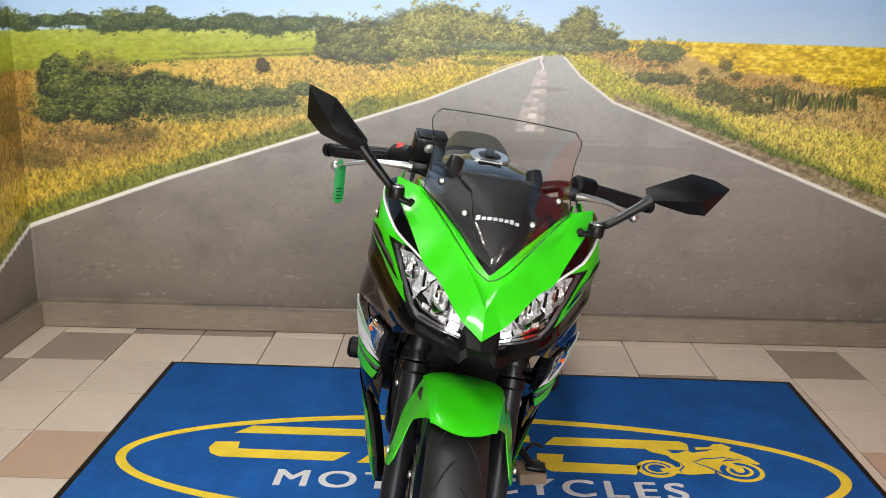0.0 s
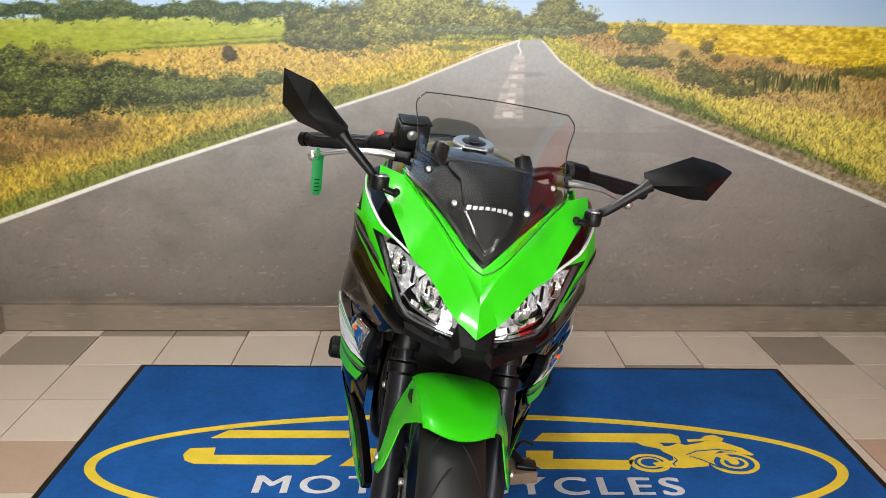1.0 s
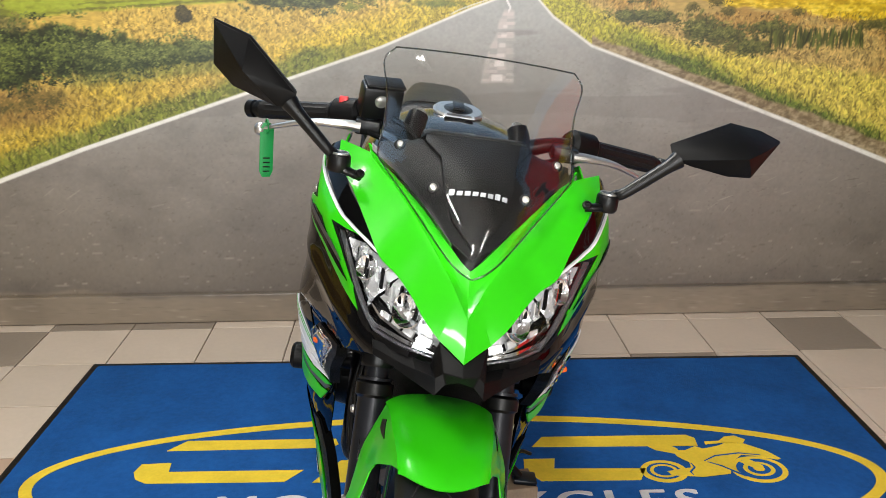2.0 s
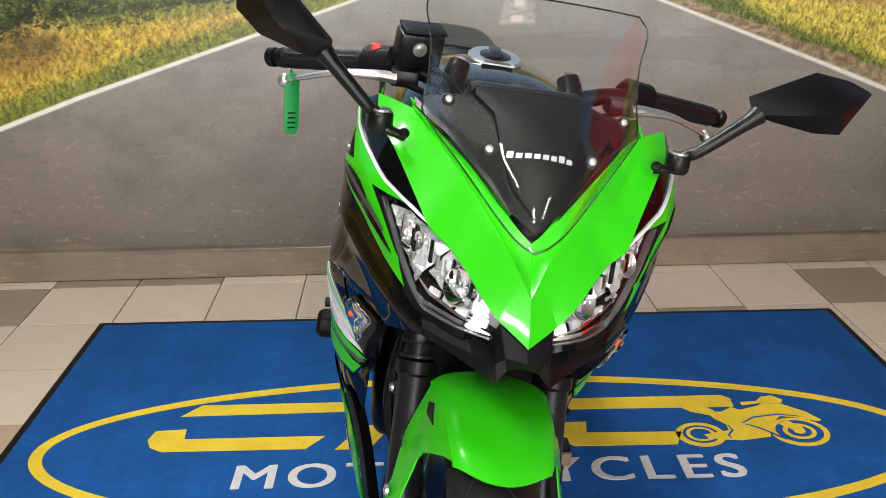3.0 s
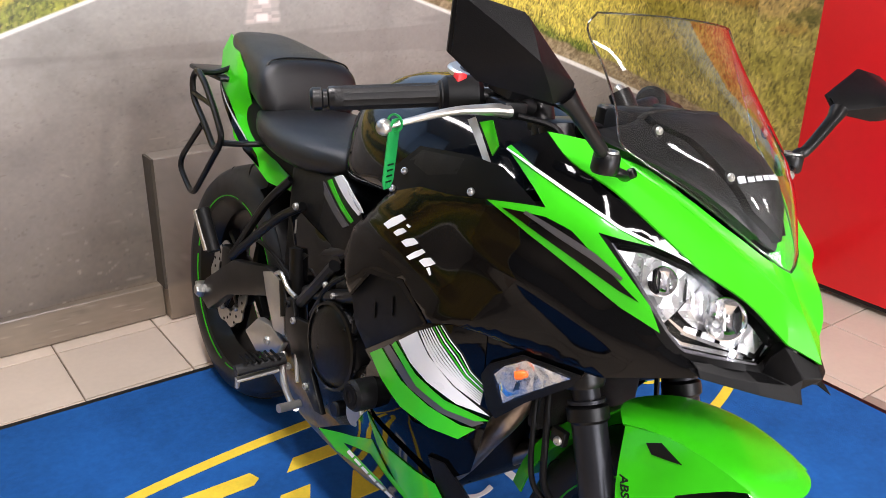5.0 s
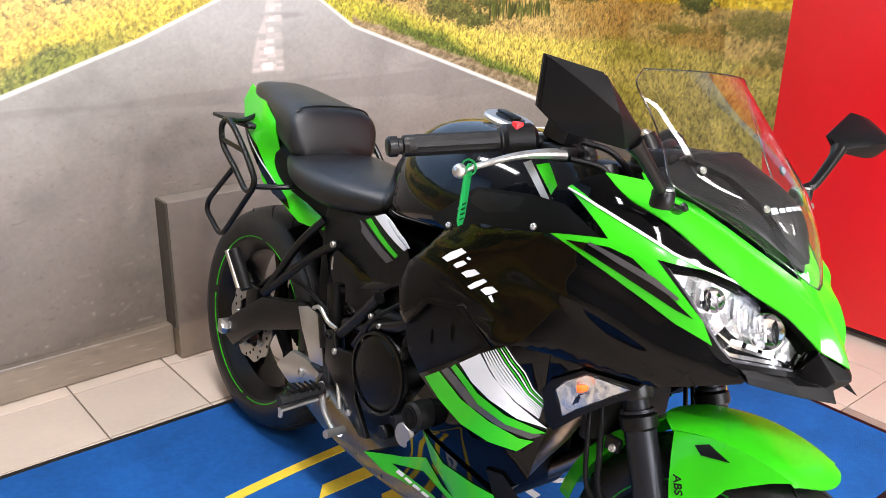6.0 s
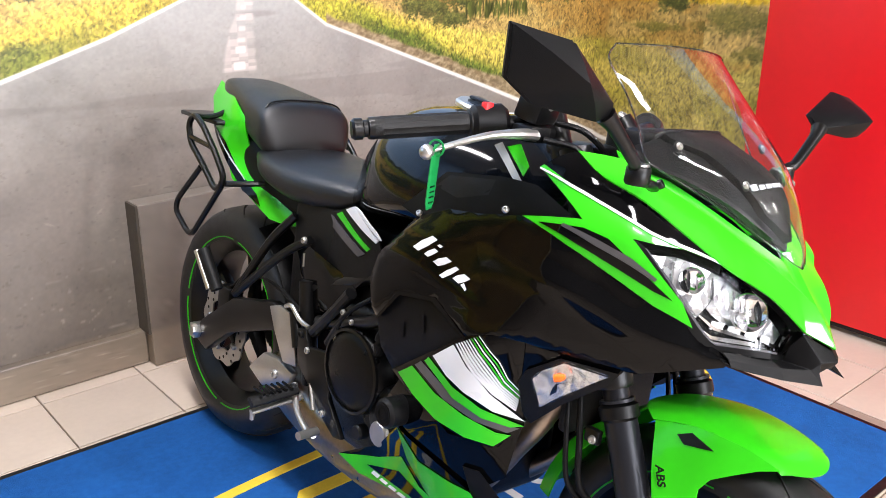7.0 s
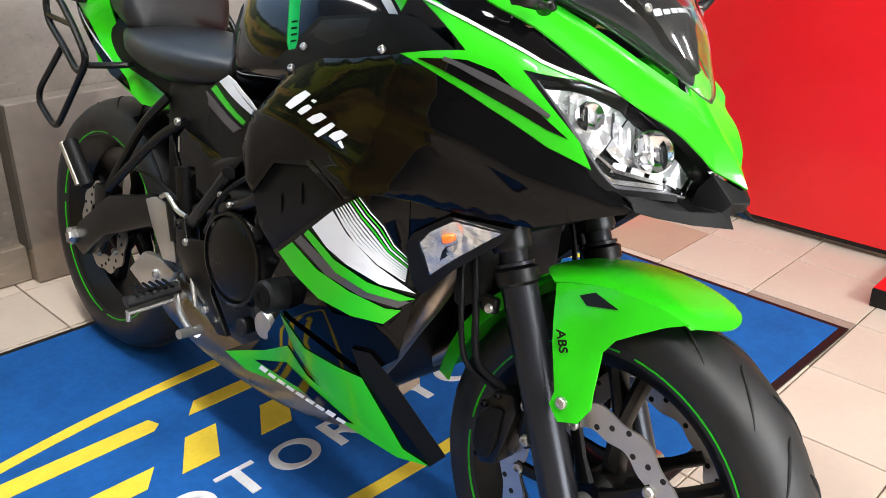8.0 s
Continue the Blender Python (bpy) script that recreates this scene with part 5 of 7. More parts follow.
        for u, v in ((-0.557, 0.873), (-0.43, 0.866), (-0.54, 0.90)):
            p = flank.at(u, v, 0.001)
            P("screw", bolt((p[0] * -s, p[1], p[2]), (-0.8 * -s, 0, 0.6), 0.0055, 0.004), M_ALU, inner, "silver screw")
        band = P("lower_fairing", low.shell([(-0.572, 0.607), (-0.514, 0.644), (-0.467, 0.675), (-0.426, 0.681), (-0.376, 0.675), (-0.371, 0.616), (-0.35, 0.546), (-0.391, 0.502), (-0.459, 0.519), (-0.521, 0.557)], -0.004, 0.004, 0.010, sides=(s,)), M_GLOSS, label="black lower fairing with green and white bands")
        P("lower_flank", low.shell([(-0.552, 0.508), (-0.582, 0.544), (-0.553, 0.6), (-0.466, 0.515), (-0.382, 0.505), (-0.351, 0.55), (-0.364, 0.455), (-0.415, 0.419), (-0.451, 0.43), (-0.507, 0.454)], -0.012, 0.004, 0.014, sides=(s,)), M_GLOSS, band, "black flank below the bands")
        for nm, o, m, lb in (("green_band", [(-0.561, 0.604), (-0.538, 0.619), (-0.496, 0.579), (-0.446, 0.55), (-0.392, 0.529), (-0.368, 0.528), (-0.392, 0.506), (-0.44, 0.514), (-0.49, 0.536), (-0.532, 0.571)], M_GREEN, "wide lime green band"),
                             ("grey_band", [(-0.534, 0.621), (-0.524, 0.629), (-0.474, 0.584), (-0.424, 0.554), (-0.357, 0.541), (-0.374, 0.531), (-0.427, 0.543), (-0.481, 0.571)], M_GREYDECAL, "grey band"),
                             ("green_line", [(-0.519, 0.63), (-0.513, 0.637), (-0.471, 0.594), (-0.422, 0.565), (-0.364, 0.549), (-0.35, 0.546), (-0.371, 0.541), (-0.419, 0.55), (-0.468, 0.576)], M_GREEN, "narrow lime green band"),
                             ("white_band", [(-0.507, 0.64), (-0.478, 0.661), (-0.455, 0.629), (-0.413, 0.591), (-0.377, 0.569), (-0.351, 0.554), (-0.403, 0.563), (-0.453, 0.588), (-0.483, 0.611)], M_WHITE, "white band")):
            lift = {"green_band": -.0012, "grey_band": -.0018, "green_line": -.0004, "white_band": .0002}[nm]
            P(nm, low.shell(o, lift, 0.004, 0.006, soft=0.0002, sides=(s,)), m, band, lb)
        for k in range(10):
            f = k / 9
            a = (-0.474 + 0.031 * f, 0.663 + 0.015 * f)
            m0 = (-0.442 + 0.035 * f, 0.620 + 0.021 * f)
            b = (-0.368 + 0.001 * f, 0.570 + 0.030 * f)
            P("white_streak", low.shell(ribbon([a, ((a[0] + m0[0]) / 2 - .001, (a[1] + m0[1]) / 2 - .001), m0, ((b[0] + m0[0]) / 2 - .003, (b[1] + m0[1]) / 2 - .003), b], 0.0040 - 0.0024 * f), -0.0012, 0.004, 0.008, soft=0.0001, sides=(s,)), M_GREEN if k in (6, 8) else M_WHITE, band, "thin streak of the band")
        P("indicator_surround", flank.shell([(-0.379, 0.677), (-0.292, 0.660), (-0.236, 0.653), (-0.245, 0.640), (-0.324, 0.652), (-0.365, 0.630), (-0.373, 0.610), (-0.381, 0.630)], -0.007, 0.004, 0.010, soft=0.001, sides=(s,)), M_GLOSS, band, "gloss black filler round the indicator")
        belly = P("belly_pan", low.shell([(-0.552, 0.508), (-0.452, 0.444), (-0.415, 0.419), (-0.337, 0.336), (-0.302, 0.292), (-0.35, 0.303), (-0.425, 0.338), (-0.504, 0.383), (-0.615, 0.4), (-0.662, 0.422), (-0.582, 0.459)], -0.002, 0.005, 0.012, sides=(s,)), M_GLOSS, label="black belly pan with green panels")
        P("belly_front", low.shell([(-0.415, 0.419), (-0.434, 0.463), (-0.406, 0.459), (-0.363, 0.414), (-0.281, 0.314), (-0.302, 0.292), (-0.338, 0.311)], -0.003, 0.03, 0.012, sides=(s,)), M_MATT, belly, "black front edge of the belly pan")
        P("belly_green", low.shell([(-0.552, 0.508), (-0.507, 0.454), (-0.451, 0.43), (-0.415, 0.419), (-0.338, 0.306), (-0.369, 0.319), (-0.426, 0.348), (-0.485, 0.398), (-0.526, 0.451)], 0.002, 0.004, 0.010, sides=(s,)), M_GREEN, belly, "lime green wedge")
        P("belly_green", low.shell([(-0.662, 0.422), (-0.581, 0.436), (-0.537, 0.453), (-0.5, 0.407), (-0.446, 0.37), (-0.407, 0.344), (-0.303, 0.294), (-0.35, 0.298), (-0.424, 0.331), (-0.504, 0.376), (-0.615, 0.394)], 0.002, 0.004, 0.010, sides=(s,)), M_GREEN, belly, "lime green lower edge")
        P("belly_inlay", low.shell([(-0.600, 0.416), (-0.538, 0.424), (-0.495, 0.392), (-0.42, 0.340), (-0.452, 0.344), (-0.515, 0.384)], 0.004, 0.004, 0.010, soft=0.0002, sides=(s,)), M_GLOSS, belly, "black inlay")
        for o in blocks((-0.590, 0.402), (-0.432, 0.335), 9, 0.008, 0.22, 0.2):
            P("belly_mark", low.shell(o, 0.0055, 0.003, 0.010, soft=0.0001, sides=(s,)), M_WHITE, belly, "white mark of a logo")
        # indicator
        IND = [(-0.36, 0.623), (-0.348, 0.639), (-0.319, 0.654), (-0.255, 0.64), (-0.29, 0.616), (-0.31, 0.602), (-0.338, 0.579)]
        ind = P("indicator", flank.shell(IND, 0.016, 0.002, 0.010, soft=0.006, sides=(s,)), M_LENS, label="clear indicator lens")
        ind.visible_shadow = False
        P("indicator_housing", flank.shell([(-0.375, 0.616), (-0.367, 0.635), (-0.324, 0.658), (-0.245, 0.645), (-0.255, 0.627), (-0.307, 0.59), (-0.343, 0.553), (-0.359, 0.57)], 0.003, 0.03, 0.014, soft=0.003, sides=(s,)), M_MATT, ind, "black indicator housing")
        P("indicator_reflector", cut_glass(shrink(IND, 0.94, (-0.315, 0.622)), -0.0050, .002, .006, .0026, 21, s), M_REFLECT2, ind, "chrome reflector", 0.1)
        b = flank.at(-0.322, 0.630, 0.010)
        bulb = lathe([(0, 0.010), (0.005, 0.008), (0.007, 0.0), (0.006, -0.008), (0, -0.008)], "z", n=16)
        bmesh.ops.transform(bulb, matrix=Matrix.Translation((b[0] * -s, b[1], b[2])) @ Euler((1.2, 0, 0.6)).to_matrix().to_4x4(), verts=bulb.verts)
        P("bulb", bulb, M_ORANGE, ind, "amber bulb")

    # dark body behind the panels
    P("radiator", box(-.115, .115, .29, .315, .52, .70, .01), M_MESH, label="dark radiator mesh")
    P("inner_body", box(-.16, .16, .30, .62, .60, .84, .03), M_MATT)
    P("front_bulkhead", box(-.08, .08, .18, .32, .72, .87, .03), M_MATT)

    # ---- windscreen and dash
    pane = Sheet([(0, .010, .876), (-.075, .085, .922), (.075, .085, .922), (-.152, .212, .988), (.152, .212, .988), (-.157, .296, 1.114), (.157, .296, 1.114), (-.14, .307, 1.142), (.14, .307, 1.142),
                  (0, .052, .95), (0, .125, 1.05), (0, .235, 1.155), (-.1, .16, 1.0), (.1, .16, 1.0)], (0, 1, -0.55), 6e-4)
    # rows from the point of the V to the upper edge: each bows from one side edge over the middle to the other
    side_line = smooth_path([Vector(q) for q in ((-.0004, .0262, .8672), (-.020, .034, .876), (-.045, .055, .895), (-.100, .129, .944), (-.138, .188, .974), (-.150, .212, .990), (-.1455, .235, 1.030), (-.148, .266, 1.075), (-.158, .296, 1.117), (-.142, .300, 1.139))], 5)
    mid_line = smooth_path([Vector(q) for q in ((0, .026, .867), (0, .030, .880), (0, .038, .905), (0, .058, .945), (0, .080, .975), (0, .100, 1.000), (0, .140, 1.04), (0, .185, 1.080), (0, .238, 1.122), (0, .268, 1.146))], 5)
    bm = bmesh.new()
    N = 24
    rows = []
    for a, b in zip(side_line, mid_line):
        row = []
        for k in range(N + 1):
            f = 2 * k / N - 1
            t = f * f
            row.append(bm.verts.new((-a.x * f, b.y + (a.y - b.y) * t ** 1.15, b.z + (a.z - b.z) * t)))
        rows.append(row)
    for a, b in zip(rows, rows[1:]):
        for k in range(N):
            bm.faces.new((a[k], a[k + 1], b[k + 1], b[k]))
    bmesh.ops.recalc_face_normals(bm, faces=bm.faces)
    rimp = [r[0].co.copy() for r in rows] + [v.co.copy() for v in rows[-1][1:]] + [r[-1].co.copy() for r in rows[-2::-1]]
    bmesh.ops.solidify(bm, geom=bm.faces[:], thickness=0.003)
    screen = P("windscreen", bm, M_SCREEN, label="clear acrylic windscreen", smooth=0.7)
    P("screen_edge", tube(rimp, .0014, 6, curved=False), M_EDGE, screen, "dark polished edge of the acrylic")
    screen.visible_shadow = False
    dash = Sheet([(0, .056, .884), (-.05, .092, .912), (.05, .092, .912), (-.145, .225, .975), (.145, .225, .975), (0, .095, .955), (0, .18, 1.003), (-.075, .245, 1.014), (.075, .245, 1.014), (0, .25, 1.018)], (0, 1, -0.55))
    dh = [(0, .056, .884), (-.04, .085, .906), (-.10, .155, .952), (-.150, .228, .984), (-.150, .255, .996), (-.10, .255, 1.000), (-.07, .252, 1.015), (0, .255, 1.018)]
    cover = P("dash_cover", dash.shell(dh + [(-x, y, z) for x, y, z in dh[-2:0:-1]], 0.003, 0.006, 0.014), M_DASH, label="dark grey cover below the windscreen", smooth=1.0)
    rib = [(0, .06, .895), (-.034, .085, .93), (-.05, .13, .97), (-.056, .19, .995), (-.080, .235, 1.008), (-.078, .25, 1.015), (0, .253, 1.018)]
    P("dash_hump", dash.shell(rib + [(-x, y, z) for x, y, z in rib[-2:0:-1]], 0.017, 0.022, 0.010, soft=0.0025), M_DASH, cover, "raised middle of the dash cover")
    P("dash_lip", tube(bend([(-.084, .245, 1.012), (-.074, .236, 1.024), (.074, .236, 1.024), (.084, .245, 1.012)], .01), .004, 8, curved=False), M_MATT, cover, "rolled upper lip")
    for s in BOTH:
        # flat black patch set in place of a modelled, shaded hollow
        P("recess_patch", dash.shell([(s * .085, .17, .975), (s * .066, .13, .95), (s * .05, .10, .915), (s * .075, .13, .93), (s * .098, .19, .97)], 0.0012, 0.003, 0.012, soft=0.0003), M_METAL_BLACK, cover, "flat black patch for the hollow beside the hump")
        trim = [(s * .03, .080, .893), (s * .07, .128, .926), (s * .115, .186, .961), (s * .158, .234, .986), (s * .160, .252, .994), (s * .11, .185, .965), (s * .05, .105, .918)]
        P("dash_trim", dash.shell(trim, 0.011, 0.018, 0.010), M_METAL_BLACK, cover, "black trim along the screen edge")
    a, b = dash.flat((-.043, .10, .963)), dash.flat((.043, .10, .963))
    for o in blocks(a, b, 8, 0.0092, 0.3, 0.12):
        P("dash_mark", dash.shell(o, 0.0182, 0.0025, 0.01, soft=0.0001), M_SILVERDECAL, cover, "silver mark of a logo")
    for s in BOTH:
        for x, y, z in ((.118, .193, 1.004), (.066, .117, .962)):
            uvp = pane.flat((x, y, z))
            q = pane.at(uvp[0], uvp[1], 0.0045)
            sc = P("screen_bolt", lathe([(0, .0015), (.008, .0015), (.009, 0), (.008, -.002), (0, -.002)], "z", n=18), M_METAL_BLACK, screen, "black rubber washer")
            sc.matrix_local = Matrix.Translation((q[0] * s, q[1], q[2])) @ Vector((0, -1, .55)).to_track_quat("Z", "Y").to_matrix().to_4x4()
            P("bolt_head", bolt((q[0] * s, q[1] - 0.0015, q[2] + 0.001), (0, -1, .55), 0.0055, 0.004), M_ALU, screen, "silver screw head")
    # instrument cluster
    P("instrument_panel", box(-.085, .085, .262, .31, .93, 1.02, .012), M_MATT, label="black back of the instruments")

    # ---- mirrors
    def mirror(name, ring, front, foot, label):
        R = [Vector(p) for p in ring]
        c = sum(R, Vector()) / len(R)
        f = Vector(front)
        bm = bmesh.new()
        n = len(R)
        back = [bm.verts.new(p + Vector((0, 0.010, 0.002)) + (c - p) * 0.05) for p in R]
        rim = [bm.verts.new(p) for p in R]
        inn = [bm.verts.new(p.lerp(f, 0.5) + (p.lerp(f, 0.5) - p.lerp(c, 0.5)) * 0.10) for p in R]
        top = bm.verts.new(f)
        for i in range(n):
            j = (i + 1) % n
            bm.faces.new((back[i], back[j], rim[j], rim[i]))
            bm.faces.new((rim[i], rim[j], inn[j], inn[i]))
            bm.faces.new((inn[i], inn[j], top))
        bm.faces.new(back)
        bmesh.ops.recalc_face_normals(bm, faces=bm.faces)
        ringed = set(rim)
        bmesh.ops.bevel(bm, geom=[e for e in bm.edges if e.verts[0] in ringed and e.verts[1] in ringed], offset=0.004, segments=2, affect="EDGES", clamp_overlap=True)
        m = P(name, bm, M_MATT, label=label, smooth=0.62)
        gl = bmesh.new()
        gl.faces.new([gl.verts.new(p + Vector((0, 0.0115, 0.002)) + (c - p) * 0.12) for p in R])
        ext = bmesh.ops.extrude_face_region(gl, geom=gl.faces[:])
        for v in ext["geom"]:
            if isinstance(v, bmesh.types.BMVert):
                v.co.y += 0.002
        P("mirror_glass", gl, M_MIRROR, m, "mirror glass facing the rider")
        s = -1 if foot[0] < 0 else 1
        neck = min(R, key=lambda p: (p - Vector(foot)).length)
        a = neck.lerp(c, 0.12)
        ft = Vector(foot)
        P("stem", tube([a, a.lerp(ft, 0.2) + Vector((0, -.004, 0)), a.lerp(ft, 0.75) + Vector((0, -.006, 0)), ft + Vector((s * .012, 0, .012)), ft], [0.014, 0.010, 0.0085, 0.0085, 0.010], 14), M_METAL_BLACK, m, "black mirror stem")
        P("pivot", lathe([(0, .012), (.015, .012), (.017, .009), (.0175, -.010), (.015, -.014), (0, -.014)], "z", ft, 22), M_METAL_BLACK, m, "round pivot")
        P("pivot_cap", lathe([(0, .0140), (.010, .0140), (.0105, .0125), (0, .0125)], "z", ft, 18), M_FORK, m)
        P("pivot_ring", lathe([(.0115, .0150), (.0135, .0150), (.0140, .0125), (.0115, .0125)], "z", ft, 20, closed=True), M_ALU, m, "bright ring round the pivot")
        mount = Vector((s * .171, .176, .955))
        P("bracket", tube([ft + Vector((0, 0, -.008)), ft.lerp(mount, .6) + Vector((0, -.006, -.002)), mount], [0.011, 0.009, 0.010], 12, flat=0.7), M_METAL_BLACK, m, "bracket bolted to the cowl")
        P("bracket_bolt", bolt(mount + Vector((0, -.010, .006)), (s * -0.3, -0.8, 0.6), 0.007, 0.005), M_METAL_BLACK, m)

    mirror("mirror", [(-.415, .247, 1.146), (-.352, .200, 1.133), (-.275, .184, 1.063), (-.277, .184, 1.043), (-.30, .188, 1.036), (-.375, .235, 1.05), (-.411, .25, 1.078)], (-.352, .165, 1.085), (-.204, .181, .972), "black rear-view mirror on a stem")
    mirror("mirror", [(.286, .200, 1.062), (.377, .207, 1.108), (.425, .206, 1.103), (.457, .202, 1.092), (.408, .168, 1.034), (.372, .165, 1.032), (.32, .18, 1.037), (.290, .185, 1.043)], (.385, .135, 1.068), (.205, .185, .966), "black rear-view mirror on a stem")

    # ---- handlebars
    for s in BOTH:
        end, inn = Vector((s * .372, .545, .972)), Vector((s * .235, .478, .995))
        hand = P("handlebar", tube([inn, (s * .16, .435, 1.0), (s * .10, .425, .985)], [.012, .013, .016], 14), M_METAL_BLACK, label="black clip-on handlebar")
        d = (inn - end)
        path = [end + d * (k / 60) for k in range(61)]
        grip = tube(path, [0.0170 + (0.004 if k > 57 else 0.0) for k in range(61)], 24, curved=False)
        dn = d.normalized()
        for q in grip.verts:
            along = (q.co - end).dot(dn)
            spoke = q.co - end - dn * along
            around = math.atan2(spoke.z, spoke.dot(dn.cross(Vector((0, 0, 1)))))
            if .012 < along < d.length * .93:
                q.co += spoke.normalized() * (.0009 * math.copysign(1, math.sin(along * 520 + around * 6) * math.sin(along * 520 - around * 6)) - .0004)
        P("grip", grip, M_BLACK_RUBBER, hand, "ribbed rubber grip")
        P("bar_end", tube([end - dn * .034, end - dn * .030, end - dn * .018, end - dn * .016, end - dn * .010, end - dn * .008, end], [.013, .0165, .0165, .013, .013, .0165, .0175], 18, curved=False), M_METAL_BLACK, hand, "black bar-end weight")
        P("switch_box", tube([inn + dn * -.004, inn + dn * .004, inn + dn * .048, inn + dn * .056], [.020, .027, .027, .020], 16, curved=False), M_MATT, hand, "black switch housing")
        ball = Vector((s * .358, .434, .956)) if s < 0 else Vector((.336, .440, .957))
        piv = Vector((s * .185, .395, .99))
        P("lever", tube([piv, piv.lerp(ball, .22) + Vector((s * .0, -.008, .008)), piv.lerp(ball, .55) + Vector((0, -.010, .012)), ball], [.017, .013, .009, .0065], 12, flat=0.6), M_ALU, hand, "silver lever")
        P("lever_ball", lathe([(.0001, .0115)] + [(.0115 * math.sin(a * math.pi / 10), .0115 * math.cos(a * math.pi / 10)) for a in range(1, 10)] + [(.0001, -.0115)], "z", ball, 18), M_ALU, hand, "silver ball end")
        P("lever_perch", box(-.022, .022, -.02, .025, -.012, .014, .005), M_METAL_BLACK, hand).matrix_local = Matrix.Translation(piv + Vector((-s * .012, .012, 0)))
        P("riser", tube([(s * .10, .385, .93), (s * .094, .425, .995), (s * .088, .440, 1.018)], [.018, .020, .018], 18), M_METAL_BLACK, hand, "bar riser")
        P("riser_bolt", bolt((s * .087, .436, 1.021), (0, -.5, 1), .0105, .006), M_ALU, hand, "large silver bolt")
    P("kill_switch", box(-.230, -.214, .455, .468, 1.010, 1.029, .002), M_RED_PLASTIC, label="red switch")
    P("top_clamp", box(-.115, .115, .36, .43, .955, .98, .01), M_METAL_BLACK, label="black upper fork clamp")
    res = P("brake_reservoir", box(-.037, .033, -.022, .022, -.034, .024, .006), M_METAL_BLACK, label="black brake fluid reservoir")
    res.matrix_local = Matrix.Translation((-.155, .412, 1.042)) @ Euler((0.25, 0, 0.25)).to_matrix().to_4x4()
    P("reservoir_lid", box(-.034, .034, -.023, .023, .0245, .030, .004), M_MATT, res, "lid")
    P("sight_glass", lathe([(0, -.0245), (.006, -.0245), (.0075, -.0235), (.011, -.0235), (.011, -.0222)], "y", (-.006, 0, .002), 20), M_ALU, res, "round sight glass")
    P("hose", tube([(-.13, .40, 1.01), (-.10, .36, 1.0), (-.06, .34, .96), (-.05, .33, .90)], .005, 8), M_MATT, label="brake hose")
    P("hose", tube([(-.17, .385, .985), (-.13, .345, .975), (-.12, .33, .93), (-.11, .30, .85)], .005, 8), M_MATT, label="cable")
    P("hose", tube([(.17, .385, .985), (.12, .345, .975), (.10, .33, .93), (.08, .31, .85)], .005, 8), M_MATT, label="cable")
    P("ignition", lathe([(0, .022), (.014, .022), (.018, .018), (.018, -.01), (0, -.01)], "z", (0, .375, .985), 20), M_METAL_BLACK)

    # ---- fuel tank
    def loft(stations, n=28, power=2.4, cap=True, bottom=0.25):
        """Rounded sections (y, half width, low z, top z) joined along y."""
        bm = bmesh.new()
        ys = np.array([q[0] for q in stations])
        fine = np.linspace(0, len(stations) - 1, (len(stations) - 1) * 4 + 1)
        sm = smooth_path([Vector((q[0], q[1], 0)) for q in stations], 4)
        sz = smooth_path([Vector((q[0], q[2], q[3])) for q in stations], 4)
        rings = []
        for a, b in zip(sm, sz):
            ring = []
            zc = b.y + (b.z - b.y) * bottom
            for k in range(n):
                t = 2 * math.pi * k / n
                c, s = math.cos(t), math.sin(t)
                x = a.y * math.copysign(abs(c) ** (2 / power), c)
                h = (b.z - zc) if s > 0 else (zc - b.y)
                ring.append(bm.verts.new((x, a.x, zc + h * math.copysign(abs(s) ** (2 / power), s))))
            rings.append(ring)
        for p, q in zip(rings, rings[1:]):
            for k in range(n):
                bm.faces.new((p[k], p[(k + 1) % n], q[(k + 1) % n], q[k]))
        bm.faces.new(rings[0])
        bm.faces.new(rings[-1])
        return bm

    tank = P("fuel_tank", loft([(.44, .10, .78, .90), (.50, .15, .77, .955), (.58, .185, .765, .985), (.70, .196, .76, .993), (.79, .184, .75, .985), (.86, .15, .74, .945), (.92, .11, .735, .875), (.97, .085, .73, .81)], power=2.5, bottom=0.3), M_TANK, label="gloss black fuel tank", smooth=1.0)
    def tipped(own):
        """Leans the filler forwards with the slope of the tank."""
        at = Vector((0, .70, .993))
        bmesh.ops.transform(own, matrix=Matrix.Translation(at) @ Matrix.Rotation(radians(11), 4, "X") @ Matrix.Translation(-at), verts=own.verts)
        return own

    P("filler_ring", tipped(lathe([(.030, .004), (.048, .004), (.052, .0), (.052, -.006), (.030, -.006)], "z", (0, .70, .999), 36)), M_ALU, tank, "silver filler ring")
    P("filler_cap", tipped(lathe([(0, .008), (.016, .008), (.020, .006), (.030, .005), (.030, -.004), (0, -.004)], "z", (0, .70, .999), 28)), M_METAL_BLACK, tank, "black filler cap")
    P("filler_flap", tipped(box(-.012, .012, .68, .73, 1.005, 1.011, .003)), M_METAL_BLACK, tank)
    P("warning_label", box(-.03, .03, .630, .662, .9945, .9965), M_WHITE, tank, "small white warning label")
    for k in range(3):
        P("label_bar", box(-.025, .025, .636 + k * .008, .640 + k * .008, .9966, .9974), M_GREYDECAL, tank)
    for s in BOTH:
        w = Sheet([(-.205, .40, .97), (-.225, .34, .92), (-.20, .48, .96), (-.215, .44, .90)], (1, .4, -.3))
        P("cowl_back", w.shell([(-.196, .43, .965), (-.190, .405, .972), (-.205, .37, .945), (-.212, .375, .93)], 0, .004, .014, sides=(s,)), M_GREEN, label="small green fin behind the cowl")
